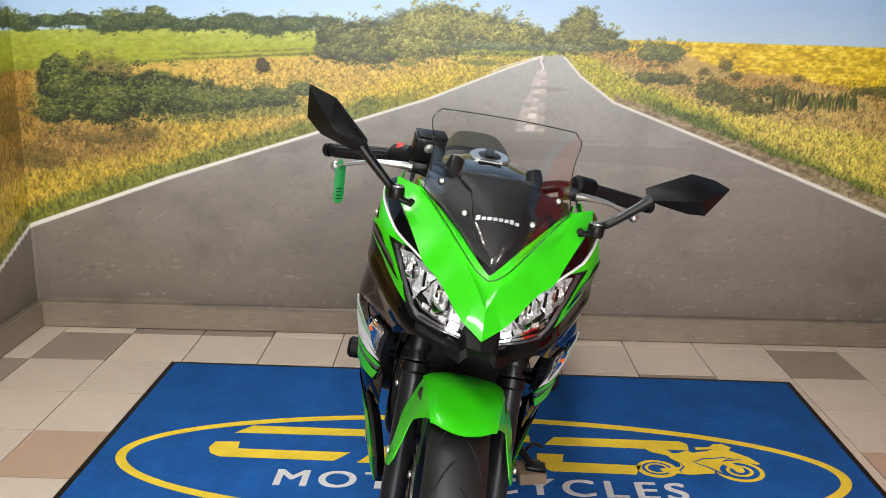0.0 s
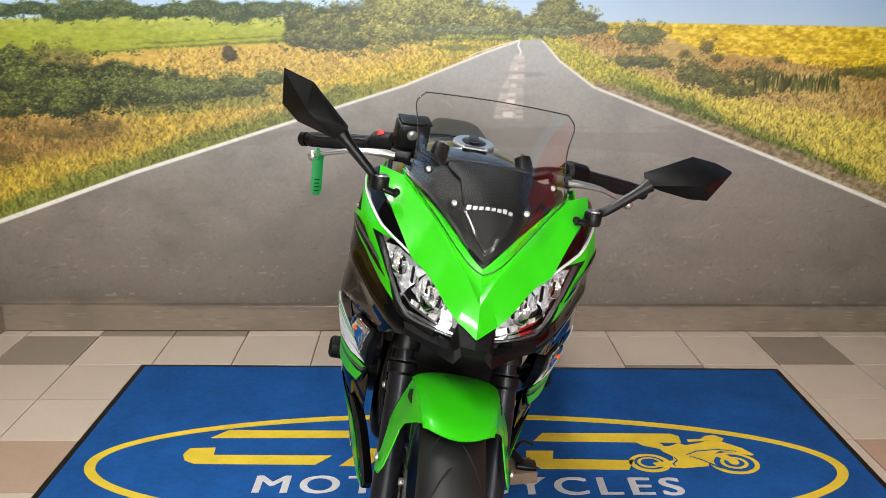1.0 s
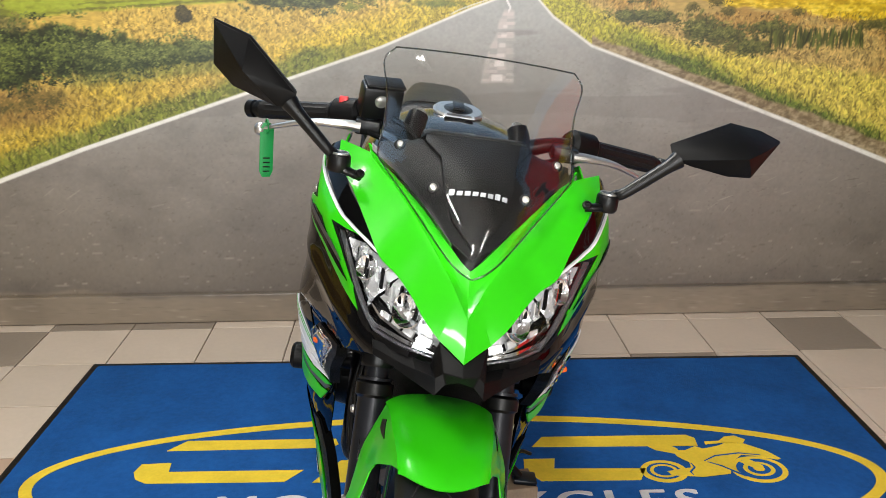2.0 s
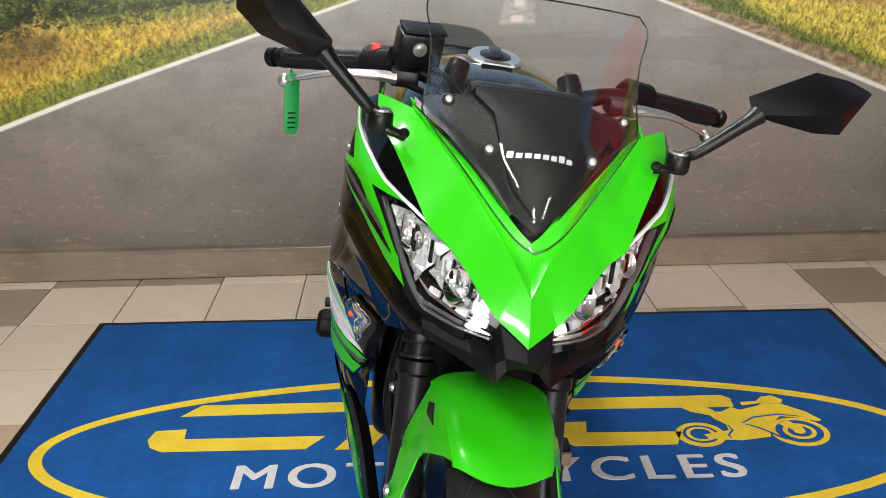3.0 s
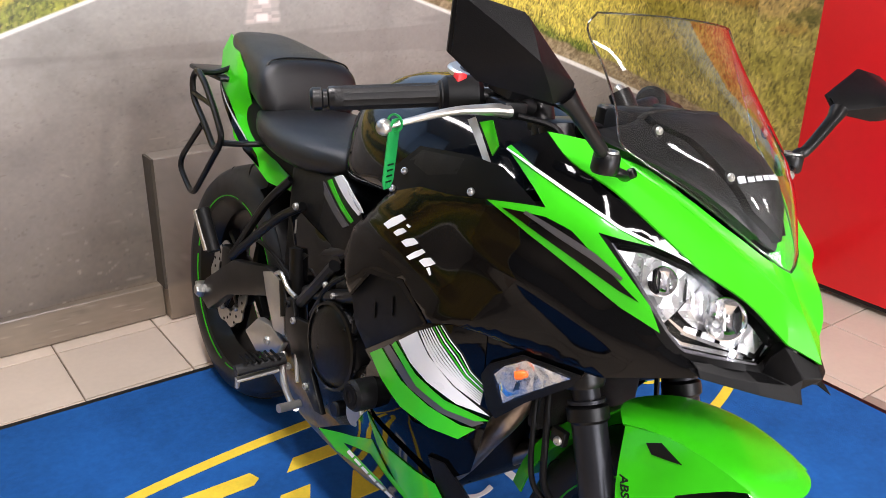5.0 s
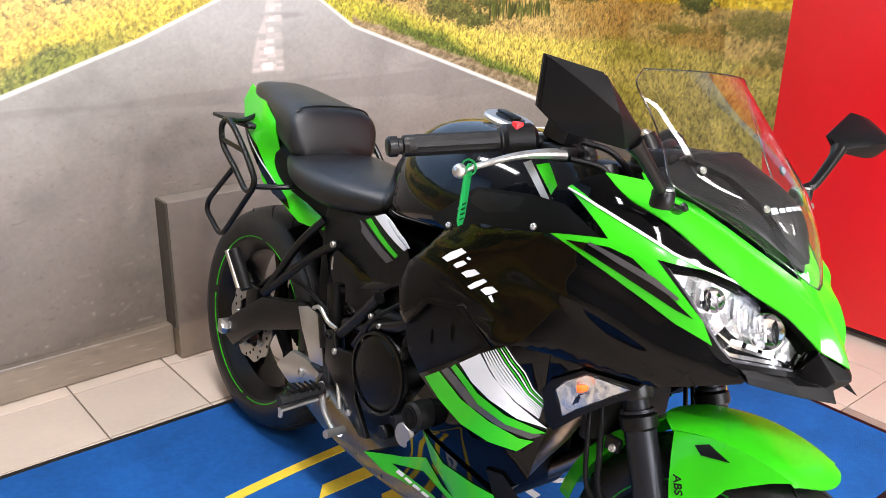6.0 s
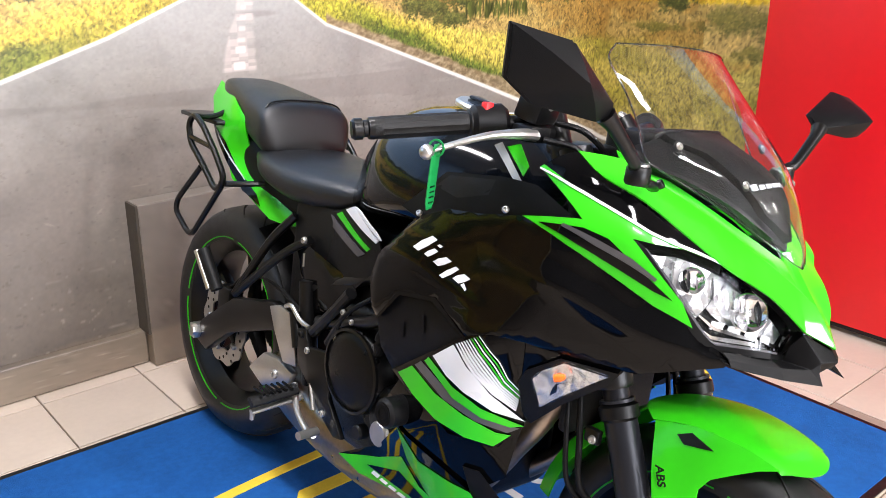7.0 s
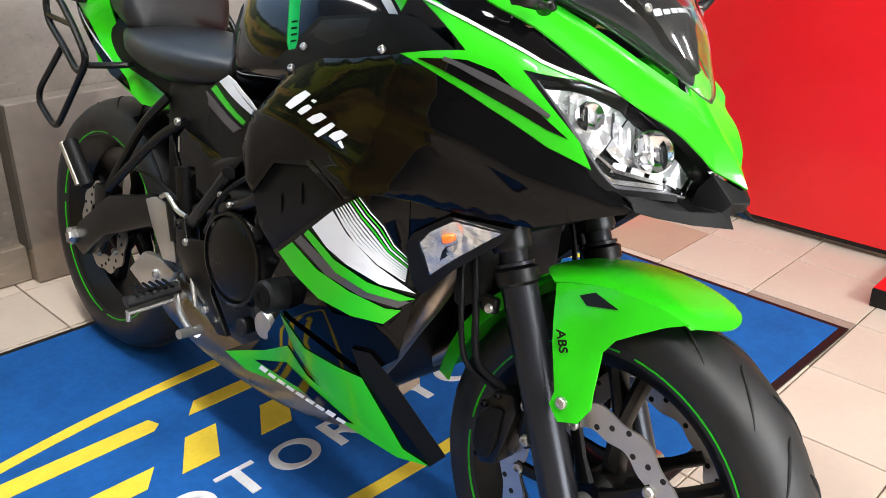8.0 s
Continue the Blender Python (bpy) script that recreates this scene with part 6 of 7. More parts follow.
        P("fin_line", w.shell([(-.204, .455, .965), (-.202, .44, .972), (-.222, .36, .915), (-.222, .372, .910)], 0.001, .003, .014, sides=(s,)), M_SILVERDECAL, label="silver edge of the fin")

    # ---- seats and tail
    P("rider_seat", loft([(.90, .060, .738, .775), (.95, .095, .724, .796), (1.05, .134, .710, .804), (1.15, .152, .710, .808), (1.25, .146, .730, .815), (1.31, .120, .76, .816)], power=2.7, bottom=0.55), M_SEAT, label="black vinyl rider seat", smooth=1.0)
    pil = P("pillion_seat", loft([(1.262, .095, .79, .84), (1.285, .122, .785, .905), (1.32, .125, .79, .925), (1.42, .112, .83, .938), (1.52, .09, .88, .948), (1.57, .075, .90, .950), (1.59, .055, .92, .945)], power=3.2, bottom=0.5), M_SEAT, label="black vinyl pillion seat with a raised front", smooth=1.0)
    P("seat_seam", tube([(-.112, 1.305, .895), (-.095, 1.31, .916), (-.05, 1.312, .9245), (0, 1.313, .9255), (.05, 1.312, .9245), (.095, 1.31, .916), (.112, 1.305, .895)], .0022, 8), M_METAL_BLACK, pil, "stitched seam")
    tail = Sheet([(-.055, 1.608, .932), (-.118, 1.44, .853), (-.112, 1.378, .84), (-.091, 1.378, .773), (-.092, 1.09, .659), (-.1, 1.24, .69), (-.108, 1.17, .653), (-.085, 1.563, .877), (-.118, 1.393, .74)], (.85, .40, -.33))
    for s in BOTH:
        tp = P("tail_fairing", tail.shell([(-1.492, 1.094), (-1.378, 1.042), (-1.299, .983), (-1.289, .927), (-1.270, .905), (-1.250, .868), (-1.180, .815), (-1.028, .752), (-1.113, .750), (-1.165, .756), (-1.215, .780), (-1.319, .835), (-1.358, .902), (-1.450, .974), (-1.506, 1.049)],
                                          0.010, 0.010, 0.012, soft=0.003, sides=(s,)), M_GREEN, label="lime green tail fairing")
        P("tail_inlay", tail.shell([(-1.444, .973), (-1.363, .923), (-1.308, .860), (-1.228, .807), (-1.207, .782), (-1.276, .811), (-1.340, .868), (-1.385, .914)], 0.0112, 0.003, 0.012, soft=0.0002, sides=(s,)), M_GLOSS, tp, "black wedge")
        P("tail_line", tail.shell(ribbon([(-1.408, .949), (-1.333, .881), (-1.277, .837)], .004), 0.0126, 0.003, 0.012, soft=0.0001, sides=(s,)), M_SILVERDECAL, tp, "silver pinstripe")
    P("tail_core", loft([(1.0, .08, .62, .72), (1.2, .10, .64, .76), (1.4, .11, .72, .88), (1.52, .09, .80, .93), (1.58, .05, .86, .93)], power=3), M_MATT, label="black tail underside")
    P("tail_light", box(-.05, .05, 1.572, 1.60, .87, .915, .01), M_RED_PLASTIC, label="red tail light")

    # ---- luggage rails
    for s in BOTH:
        x = s * .2
        rail = P("luggage_rail", tube(bend([(x, 1.478, .864), (x, 1.43, .842), (x, 1.365, .792), (x, 1.313, .741), (x, 1.325, .712), (x, 1.355, .703), (x, 1.415, .747), (x, 1.488, .79), (x, 1.506, .835)], .02, True), .0075, 10, curved=False), M_METAL_BLACK, label="black tubular luggage rail")
        P("lower_loop", tube(bend([(x, 1.43, .741), (x, 1.545, .637), (x, 1.552, .606), (x, 1.478, .566), (x, 1.452, .570), (x, 1.322, .716)], .022), .007, 10, curved=False), M_METAL_BLACK, rail)
        P("cross_tube", tube([(x, 1.497, .806), (x, 1.375, .797)], .006, 8, curved=False), M_METAL_BLACK, rail)
        P("rail_strut", tube([(x, 1.335, .72), (s * .15, 1.30, .725), (s * .11, 1.28, .73)], .007, 8), M_METAL_BLACK, rail)
        P("rail_strut", tube([(x, 1.478, .858), (s * .15, 1.49, .855), (s * .10, 1.50, .87)], .007, 8), M_METAL_BLACK, rail)
    P("rack_plate", box(-.15, .15, 1.46, 1.66, .838, .85, .005), M_METAL_BLACK, label="black luggage plate behind the seat")

    # ---- wheels
    def wheel(name, ax, R, w, rim_r, label):
        hub = P(name, lathe([(rim_r, -w * .46), (rim_r * 1.07, -w * .5), (R * .82, -w * .52), (R * .905, -w * .49), (R * .955, -w * .37), (R * .985, -w * .22), (R, 0), (R * .985, w * .22), (R * .955, w * .37), (R * .905, w * .49),
                             (R * .82, w * .52), (rim_r * 1.07, w * .5), (rim_r, w * .46)], "x", ax, 72, closed=True), M_TYRE, label=label, smooth=0.9)
        P("rim", lathe([(rim_r * 1.05, -w * .48), (rim_r * 1.05, -w * .40), (rim_r * .96, -w * .32), (rim_r * .90, 0), (rim_r * .96, w * .32), (rim_r * 1.05, w * .40), (rim_r * 1.05, w * .48), (rim_r * .98, w * .44), (rim_r * .87, w * .2), (rim_r * .86, -w * .2), (rim_r * .98, -w * .44)], "x", ax, 64, closed=True), M_METAL_BLACK, hub, "black cast rim")
        for s in BOTH:
            for k in range(4):
                P("rim_stripe", lathe([(rim_r * 1.045, s * w * .495), (rim_r * 1.033, s * w * .490), (rim_r * 1.033, s * w * .475), (rim_r * 1.045, s * w * .48)], "x", ax, 22, closed=True, start=k * math.pi / 2 + 0.12, sweep=math.pi / 2 - 0.10), M_GREEN, hub, "green rim tape")
        for k in range(5):
            a = 2 * math.pi * k / 5 + 0.3
            for da in (-.14, .14):
                d0 = Vector((0, math.cos(a), math.sin(a)))
                d1 = Vector((0, math.cos(a + da), math.sin(a + da)))
                P("spoke", tube([ax + d0 * .03, ax + d0 * rim_r * .45, ax + d1 * rim_r * .9], [.018, .012, .013], 8, up=(1, 0, 0), flat=1.4), M_METAL_BLACK, hub)
        P("hub", lathe([(.0, -w * .45), (.022, -w * .45), (.035, -w * .35), (.035, w * .35), (.022, w * .45), (0, w * .45)], "x", ax, 28), M_METAL_BLACK, hub)
        # slanted tread grooves, each a raised near-black strip instead of a cut
        for k in range(18):
            for s in BOTH:
                a0 = 2 * math.pi * (k + (0.5 if s > 0 else 0)) / 18
                pts = []
                for t in range(6):
                    f = t / 5
                    xx = s * w * (.06 + .34 * f)
                    rr = R * (1 - 0.05 * (xx / (w * .37)) ** 2) + 0.0004
                    aa = a0 + 0.26 * f ** 1.4
                    pts.append(ax + Vector((xx, rr * math.cos(aa), rr * math.sin(aa))))
                P("groove_strip", tube(pts, [.0008, .0022, .0026, .0024, .002, .0008], 6, steps=3), M_HOLLOW, hub)
        return hub

    def disc(ax, x, r0, r1, parent, waves=12):
        bm = bmesh.new()
        n = waves * 12
        rows = []
        for k in range(n):
            a = 2 * math.pi * k / n
            ro = r1 + 0.004 * math.cos(a * waves)
            ri = r0 + 0.003 * math.cos(a * waves + 1)
            rows.append([bm.verts.new(ax + Vector((x + dx, r * math.cos(a), r * math.sin(a)))) for r, dx in ((ri, -.002), (ro, -.002), (ro, .002), (ri, .002))])
        for k in range(n):
            a, b = rows[k], rows[(k + 1) % n]
            for i in range(4):
                bm.faces.new((a[i], b[i], b[(i + 1) % 4], a[(i + 1) % 4]))
        d = P("brake_disc", bm, M_ALU, parent, "wavy steel brake disc", 0.3)
        # holes shown by near-black plugs that stand proud of the disc
        for k in range(waves * 3):
            a = 2 * math.pi * k / (waves * 3)
            r = r0 + (r1 - r0) * (.24, .52, .80)[k % 3]
            P("hole_plug", lathe([(0, -.0026), (.0044, -.0026), (.0044, .0026), (0, .0026)], "x", ax + Vector((x, r * math.cos(a), r * math.sin(a))), 8), M_HOLLOW, parent)
        for k in range(5):
            d0 = Vector((0, math.cos(2 * math.pi * k / 5), math.sin(2 * math.pi * k / 5)))
            P("disc_carrier", tube([ax + Vector((x * .9, 0, 0)) + d0 * .03, ax + Vector((x * .95, 0, 0)) + d0 * .07, ax + Vector((x, 0, 0)) + d0 * (r0 + .008)], [.016, .010, .012], 8, up=(1, 0, 0), flat=.5), M_METAL_BLACK, parent, "black arm of the disc carrier")
        for k in range(5):
            a = 2 * math.pi * k / 5
            P("carrier_bolt", bolt(ax + Vector((x + math.copysign(.004, x), (r0 + .004) * math.cos(a), (r0 + .004) * math.sin(a))), (x, 0, 0), .009, .006), M_ALU, parent)

    front = wheel("front_wheel", AX_F, .298, .118, .222, "black front tyre on a black rim with green tape")
    rear = wheel("rear_wheel", AX_R, .312, .160, .222, "black rear tyre on a black rim with green tape")
    for s in BOTH:
        disc(AX_F, s * .072, .112, .150, front)
    disc(AX_R, -.085, .07, .11, rear, 10)
    teeth = bmesh.new()
    ring_v = []
    for k in range(92):
        a = 2 * math.pi * k / 92
        r = .112 + (.005 if k % 2 else 0.0)
        ring_v.append([teeth.verts.new(AX_R + Vector((dx, r * math.cos(a), r * math.sin(a)))) for dx in (.086, .094)])
    for k in range(92):
        p0, p1 = ring_v[k], ring_v[(k + 1) % 92]
        teeth.faces.new((p0[0], p1[0], p1[1], p0[1]))
    teeth.faces.new([q[0] for q in ring_v])
    teeth.faces.new([q[1] for q in ring_v][::-1])
    P("sprocket", teeth, M_METAL_BLACK, rear, "dark toothed chain sprocket")
    P("chain_guard", lathe([(.20, .088), (.205, .098), (.125, .104), (.118, .100), (.12, .092)], "x", AX_R, 24, start=radians(60), sweep=radians(130), closed=True), M_MATT, rear, "black chain guard")

    # ---- fork
    rake = Vector((0, .44, 1)).normalized()
    for s in BOTH:
        foot = Vector((s * .105, .083, .315))

        def up(d):
            return foot + rake * d

        leg = P("fork_leg", tube([up(-.06), up(-.03), up(.0), up(.12), up(.30)], [.018, .026, .027, .027, .026], 20, curved=False), M_FORK, label="dark fork lower leg")
        P("dust_seal", tube([up(.295), up(.300), up(.318), up(.322)], [.026, .031, .031, .024], 20, curved=False), M_METAL_BLACK, leg, "black fork seal")
        P("seal_ring", tube([up(.323), up(.328)], [.0275, .0275], 20, curved=False), M_FORK, leg, "dark ring")
        P("stanchion", tube([up(.325), up(.40)], [.0205, .0205], 20, curved=False), M_FORK, leg, "dark stanchion")
        P("fork_upper", tube([up(.345), up(.352), up(.40), up(.72)], [.027, .030, .028, .026], 20, curved=False), M_METAL_BLACK, leg, "black fork upper")
        P("axle_end", lathe([(0, s * .13), (.014, s * .13), (.016, s * .127), (.016, s * .07), (0, s * .07)], "x", AX_F, 18), M_ALU, leg, "axle end")
        P("axle_lug", tube([up(-.02), AX_F + Vector((s * .105, 0, 0))], [.024, .022], 14, curved=False), M_FORK, leg)
        def yz(outline, h, x0, bevel):
            """An outline in the plane of the wheel, raised sideways by h from x0."""
            own = prism(outline, h, bevel=bevel)
            bmesh.ops.transform(own, matrix=Matrix.Translation((x0, 0, 0)) @ Matrix(((0, 0, 1, 0), (1, 0, 0, 0), (0, 1, 0, 0), (0, 0, 0, 1))), verts=own.verts)
            return own

        shape = [(.236, .385), (.208, .424), (.176, .430), (.164, .405), (.178, .350), (.188, .312), (.218, .300), (.238, .322)]
        cal = P("brake_caliper", yz(shape, .050, .070 if s > 0 else -.120, .006), M_METAL_BLACK, label="black brake caliper")
        P("piston_housing", yz([(.228, .375), (.204, .404), (.184, .402), (.188, .350), (.198, .322), (.216, .316), (.228, .332)], .010, .1195 if s > 0 else -.1295, .004), M_MATT, cal, "raised piston housing")
        P("caliper_lug", yz([(.176, .428), (.148, .428), (.138, .358), (.152, .350), (.170, .372), (.174, .405)], .014, .092 if s > 0 else -.106, .003), M_METAL_BLACK, cal, "mounting lug")
        for y, z in ((.156, .419), (.149, .367)):
            P("caliper_bolt", bolt((s * .107, y, z), (s, 0, 0), .009, .007), M_ALU, cal, "silver bolt")
        for y, z in ((.222, .398), (.222, .318), (.200, .420)):
            P("caliper_bolt", bolt((s * .121, y, z), (s, 0, 0), .006, .005), M_METAL_BLACK, cal)
        hose = P("brake_hose", tube([(s * .105, .200, .425), (s * .128, .238, .46), (s * .134, .250, .54), (s * .125, .268, .62), (s * .09, .285, .69)], .0055, 10), M_MATT, label="black brake hose")
        P("hose_clip", box(-.006, .006, -.016, .012, -.012, .012, .003), M_METAL_BLACK, hose).matrix_local = Matrix.Translation((s * .128, .232, .552))
        P("clip_bolt", bolt((s * .134, .226, .548), (s, -.3, 0), .007, .005), M_ALU, hose, "silver bolt")
        P("sensor_wire", tube([(s * .105, .215, .42), (s * .132, .258, .455), (s * .140, .272, .54), (s * .128, .286, .62), (s * .09, .295, .69)], .0045, 10), M_MATT, label="thin sensor cable")
    P("lower_clamp", box(-.14, .14, .225, .30, .645, .685, .012), M_METAL_BLACK, label="black lower fork clamp")

    # ---- front mudguard
    bm = bmesh.new()
    rows = []
    for i in range(-12, 13):
        g = (i / 12) ** 2
        front, rear = radians(23.2 - 5.0 * g), radians(-27 + 9 * g)
        row = []
        for k in range(25):
            f = k / 24
            a = rear + (front - rear) * f
            r = .329 - .004 * g - .006 * g ** 4 + .007 * (1 - g) * max(0, 1 - f / .3) ** 2 - .004 * max(0, (f - .85) / .15) ** 2
            row.append(bm.verts.new(((.086 - .022 * f) * i / 12, AX_F.y - r * math.sin(a), AX_F.z + r * math.cos(a))))
        rows.append(row)
    for p, q in zip(rows, rows[1:]):
        for k in range(24):
            bm.faces.new((p[k], p[k + 1], q[k + 1], q[k]))
    bmesh.ops.recalc_face_normals(bm, faces=bm.faces)
    bmesh.ops.solidify(bm, geom=bm.faces[:], thickness=0.003)
    guard = P("front_mudguard", bm, M_GREEN, label="lime green front mudguard", smooth=0.9)
    bm = bmesh.new()
    rows = []
    for i in range(-7, 8):
        x = .067 * i / 6 if abs(i) < 7 else .072 * i / 7
        row = []
        for k in range(11):
            a = radians(-27 - 50 * k / 10)
            r = .326 - .004 * (i / 6) ** 4 if abs(i) < 7 else .297
            row.append(bm.verts.new((x * (1 - .02 * k), AX_F.y - r * math.sin(a), AX_F.z + r * math.cos(a))))
        rows.append(row)
    for p, q in zip(rows, rows[1:]):
        for k in range(10):
            bm.faces.new((p[k], p[k + 1], q[k + 1], q[k]))
    bmesh.ops.recalc_face_normals(bm, faces=bm.faces)
    bmesh.ops.solidify(bm, geom=bm.faces[:], thickness=0.003)
    P("rear_half", bm, M_GREEN, guard, "green rear half behind the fork", 0.9)
    for s in BOTH:
        sheet = Sheet([(-.086, .16, .60), (-.078, .06, .617), (-.066, -.04, .603), (-.108, .10, .53), (-.127, .09, .46), (-.122, .05, .46), (-.118, .13, .53), (-.078, .0, .585), (-.095, .05, .56)], (1, 0, .001))
        shoulder = [(-.09, AX_F.y - .3195 * math.sin(radians(a)), AX_F.z + .3195 * math.cos(radians(a))) for a in (17.5, 12, 6, 0, -6, -12, -17.5)]
        P("mudguard_leg", sheet.shell([(-.09, -.010, .592), (-.09, .020, .574), (-.1, .046, .557), (-.1, .058, .537), (-.12, .053, .485), (-.12, .049, .463), (-.12, .060, .441), (-.12, .087, .434), (-.12, .106, .452), (-.12, .104, .469), (-.1, .130, .540)] + shoulder[::-1], 0.0, .004, .010, soft=.0015, sides=(s,)), M_GREEN, guard, "green side leg of the mudguard")
        P("vent", sheet.shell([(-.09, .113, .597), (-.09, .093, .607), (-.09, .054, .596), (-.09, .098, .588)], .0018, .003, .012, soft=.0003, sides=(s,)), M_METAL_BLACK, guard, "black vent")
        P("mudguard_bolt", bolt((s * .131, .087, .461), (s, 0, 0), .0085, .005), M_ALU, guard, "silver bolt")
        cu = bpy.data.curves.new("abs_lettering", "FONT")
        cu.body, cu.size, cu.extrude, cu.offset = "ABS", 0.019, 0.0005, 0.0004
        tmp = new("tmp_text", cu)
        bpy.context.view_layer.update()
        me = bpy.data.meshes.new_from_object(tmp.evaluated_get(bpy.context.evaluated_depsgraph_get()))
        bpy.data.objects.remove(tmp)
        me.materials.clear()
        me.materials.append(M_METAL_BLACK)
        ob = new("lettering", me)
        ob.parent = guard
        ob["label"] = "black lettering on the mudguard leg"
        if s < 0:
            ob.matrix_local = Matrix.Translation((-.1195, .120, .552)) @ Euler((math.pi / 2, 0, -math.pi / 2 + .06), "XYZ").to_matrix().to_4x4() @ Matrix.Rotation(-1.25, 4, "Z")
        else:
            ob.matrix_local = Matrix.Translation((.1165, .095, .49)) @ Euler((math.pi / 2, 0, math.pi / 2 - .06), "XYZ").to_matrix().to_4x4() @ Matrix.Rotation(1.25, 4, "Z")

    # ---- engine, frame and exhaust
    eng = P("engine", box(-.15, .15, .50, .92, .26, .58, .04, 3), M_ENGINE, label="black parallel-twin engine")
    P("cylinder_block", box(-.13, .13, .42, .66, .50, .74, .03, 2), M_ENGINE, eng)
    for s in BOTH:
        P("side_case", lathe([(0, s * .196), (.06, s * .196), (.078, s * .190), (.090, s * .176), (.094, s * .14)], "x", (0, .775, .46), 40), M_ENGINE, eng, "round black engine cover")
        P("side_case", lathe([(0, s * .182), (.05, s * .182), (.062, s * .174), (.068, s * .14)], "x", (0, .66, .40), 32), M_ENGINE, eng, "smaller engine cover")
        for k in range(8):
            a = 2 * math.pi * k / 8 + .2
            P("case_bolt", bolt((s * .182, .775 + .083 * math.cos(a), .46 + .083 * math.sin(a)), (s, 0, 0), .006, .005), M_METAL_BLACK, eng)
        P("round_plug", lathe([(0, s * .193), (.023, s * .193), (.025, s * .190), (.025, s * .172)], "x", (0, .668, .372), 26), M_ALU, eng, "silver round plug")
        P("oil_plug", lathe([(0, s * .192), (.013, s * .192), (.016, s * .188), (.016, s * .17)], "x", (0, .735, .345), 20), M_METAL_BLACK, eng)
        slider = P("crash_slider", lathe([(0, s * .272), (.022, s * .272), (.027, s * .266), (.027, s * .215), (.024, s * .208), (.018, s * .205), (.016, s * .15)], "x", (0, .565, .475), 26), M_MATT, label="black crash slider")
        P("slider_mark", lathe([(.010, s * .2735), (.018, s * .2735), (.018, s * .2715), (.010, s * .2715)], "x", (0, .565, .475), 22, closed=True), M_DASH, slider)
        # frame tubes
        for pts, r in (([(s * .12, .42, .80), (s * .14, .62, .74), (s * .14, .76, .66), (s * .13, .90, .60), (s * .13, 1.02, .55)], .014), ([(s * .17, .62, .72), (s * .18, .70, .60), (s * .17, .80, .55), (s * .15, .95, .50)], .014), ([(s * .14, 1.02, .57), (s * .14, 1.0, .45), (s * .13, .99, .34)], .02)):
            P("frame_tube", tube(pts, r, 12), M_METAL_BLACK, label="black trellis frame tube")
        sheet = Sheet([(-.100, 1.06, .66), (-.128, .95, .72), (-.168, .80, .745), (-.165, .75, .70), (-.12, 1.0, .62), (-.15, .86, .66)], (1, .3, -.2))
        cov = P("side_cover", sheet.shell([(-1.212, 0.676), (-1.069, 0.694), (-1.034, 0.734), (-0.896, 0.772), (-0.777, 0.727), (-0.767, 0.702), (-0.79, 0.661), (-0.884, 0.587), (-1.133, 0.64)], -.004, .006, .016, sides=(s,)), M_MATT, label="black side cover with stripes")
        P("grey_band", sheet.shell([(-1.018, 0.733), (-0.982, 0.743), (-0.821, 0.691), (-0.845, 0.68)], -.001, .004, .012, soft=.0002, sides=(s,)), M_GREYDECAL, cov, "grey stripe")
        P("green_band", sheet.shell([(-0.957, 0.748), (-0.934, 0.756), (-0.804, 0.704), (-0.813, 0.697)], -.001, .004, .012, soft=.0002, sides=(s,)), M_GREEN, cov, "green stripe")
        P("white_band", sheet.shell([(-0.912, 0.764), (-0.868, 0.777), (-0.776, 0.726), (-0.784, 0.719)], -.001, .004, .012, soft=.0002, sides=(s,)), M_WHITE, cov, "white stripe")
        for k in range(3):
            P("white_streak", sheet.shell(ribbon([(-0.862 + k * .011, 0.776 - k * .003), (-0.80 + k * .008, 0.744 - k * .002), (-0.772 + k * .002, 0.728)], 0.0035), -.001, .004, .012, soft=.0001, sides=(s,)), M_WHITE, cov, "thin white streak")
        P("under_seat_panel", sheet.shell([(-1.16, 0.65), (-1.02, 0.70), (-0.86, 0.68), (-0.78, 0.63), (-0.80, 0.54), (-0.98, 0.50), (-1.12, 0.56)], -.030, .006, .02, sides=(s,)), M_MATT, cov, "black plastic panel under the seat")
        # swingarm, pegs
        arm = prism([(1.525, .272), (1.485, .328), (1.334, .432), (1.153, .478), (1.05, .465), (1.02, .42), (1.145, .412), (1.348, .335), (1.457, .252)], .03, bevel=.005)
        bmesh.ops.transform(arm, matrix=Matrix(((0, 0, 1, 0), (1, 0, 0, 0), (0, 1, 0, 0), (0, 0, 0, 1))), verts=arm.verts)
        bmesh.ops.translate(arm, vec=(-.145 if s < 0 else .115, 0, 0), verts=arm.verts)
        sw = P("swingarm", arm, M_METAL_BLACK, label="black swingarm")
        P("axle_nut", lathe([(0, s * .163), (.012, s * .163), (.014, s * .158), (.020, s * .152), (.020, s * .14), (0, s * .14)], "x", AX_R + Vector((0, .03, -.02)), 6), M_ALU, sw, "rear axle nut")
        P("adjuster", box(min(s * .148, s * .112), max(s * .148, s * .112), 1.515, 1.545, .262, .30, .004), M_ALU, sw)
        plate = prism([(1.127, .480), (1.088, .494), (.992, .482), (1.016, .424), (1.004, .378), (1.055, .37), (1.102, .433)], .006, bevel=.0015)
        bmesh.ops.transform(plate, matrix=Matrix(((0, 0, 1, 0), (1, 0, 0, 0), (0, 1, 0, 0), (0, 0, 0, 1))), verts=plate.verts)
        bmesh.ops.translate(plate, vec=(-.165 if s < 0 else .159, 0, 0), verts=plate.verts)
        P("heel_plate", plate, M_ALU, label="silver heel guard plate")
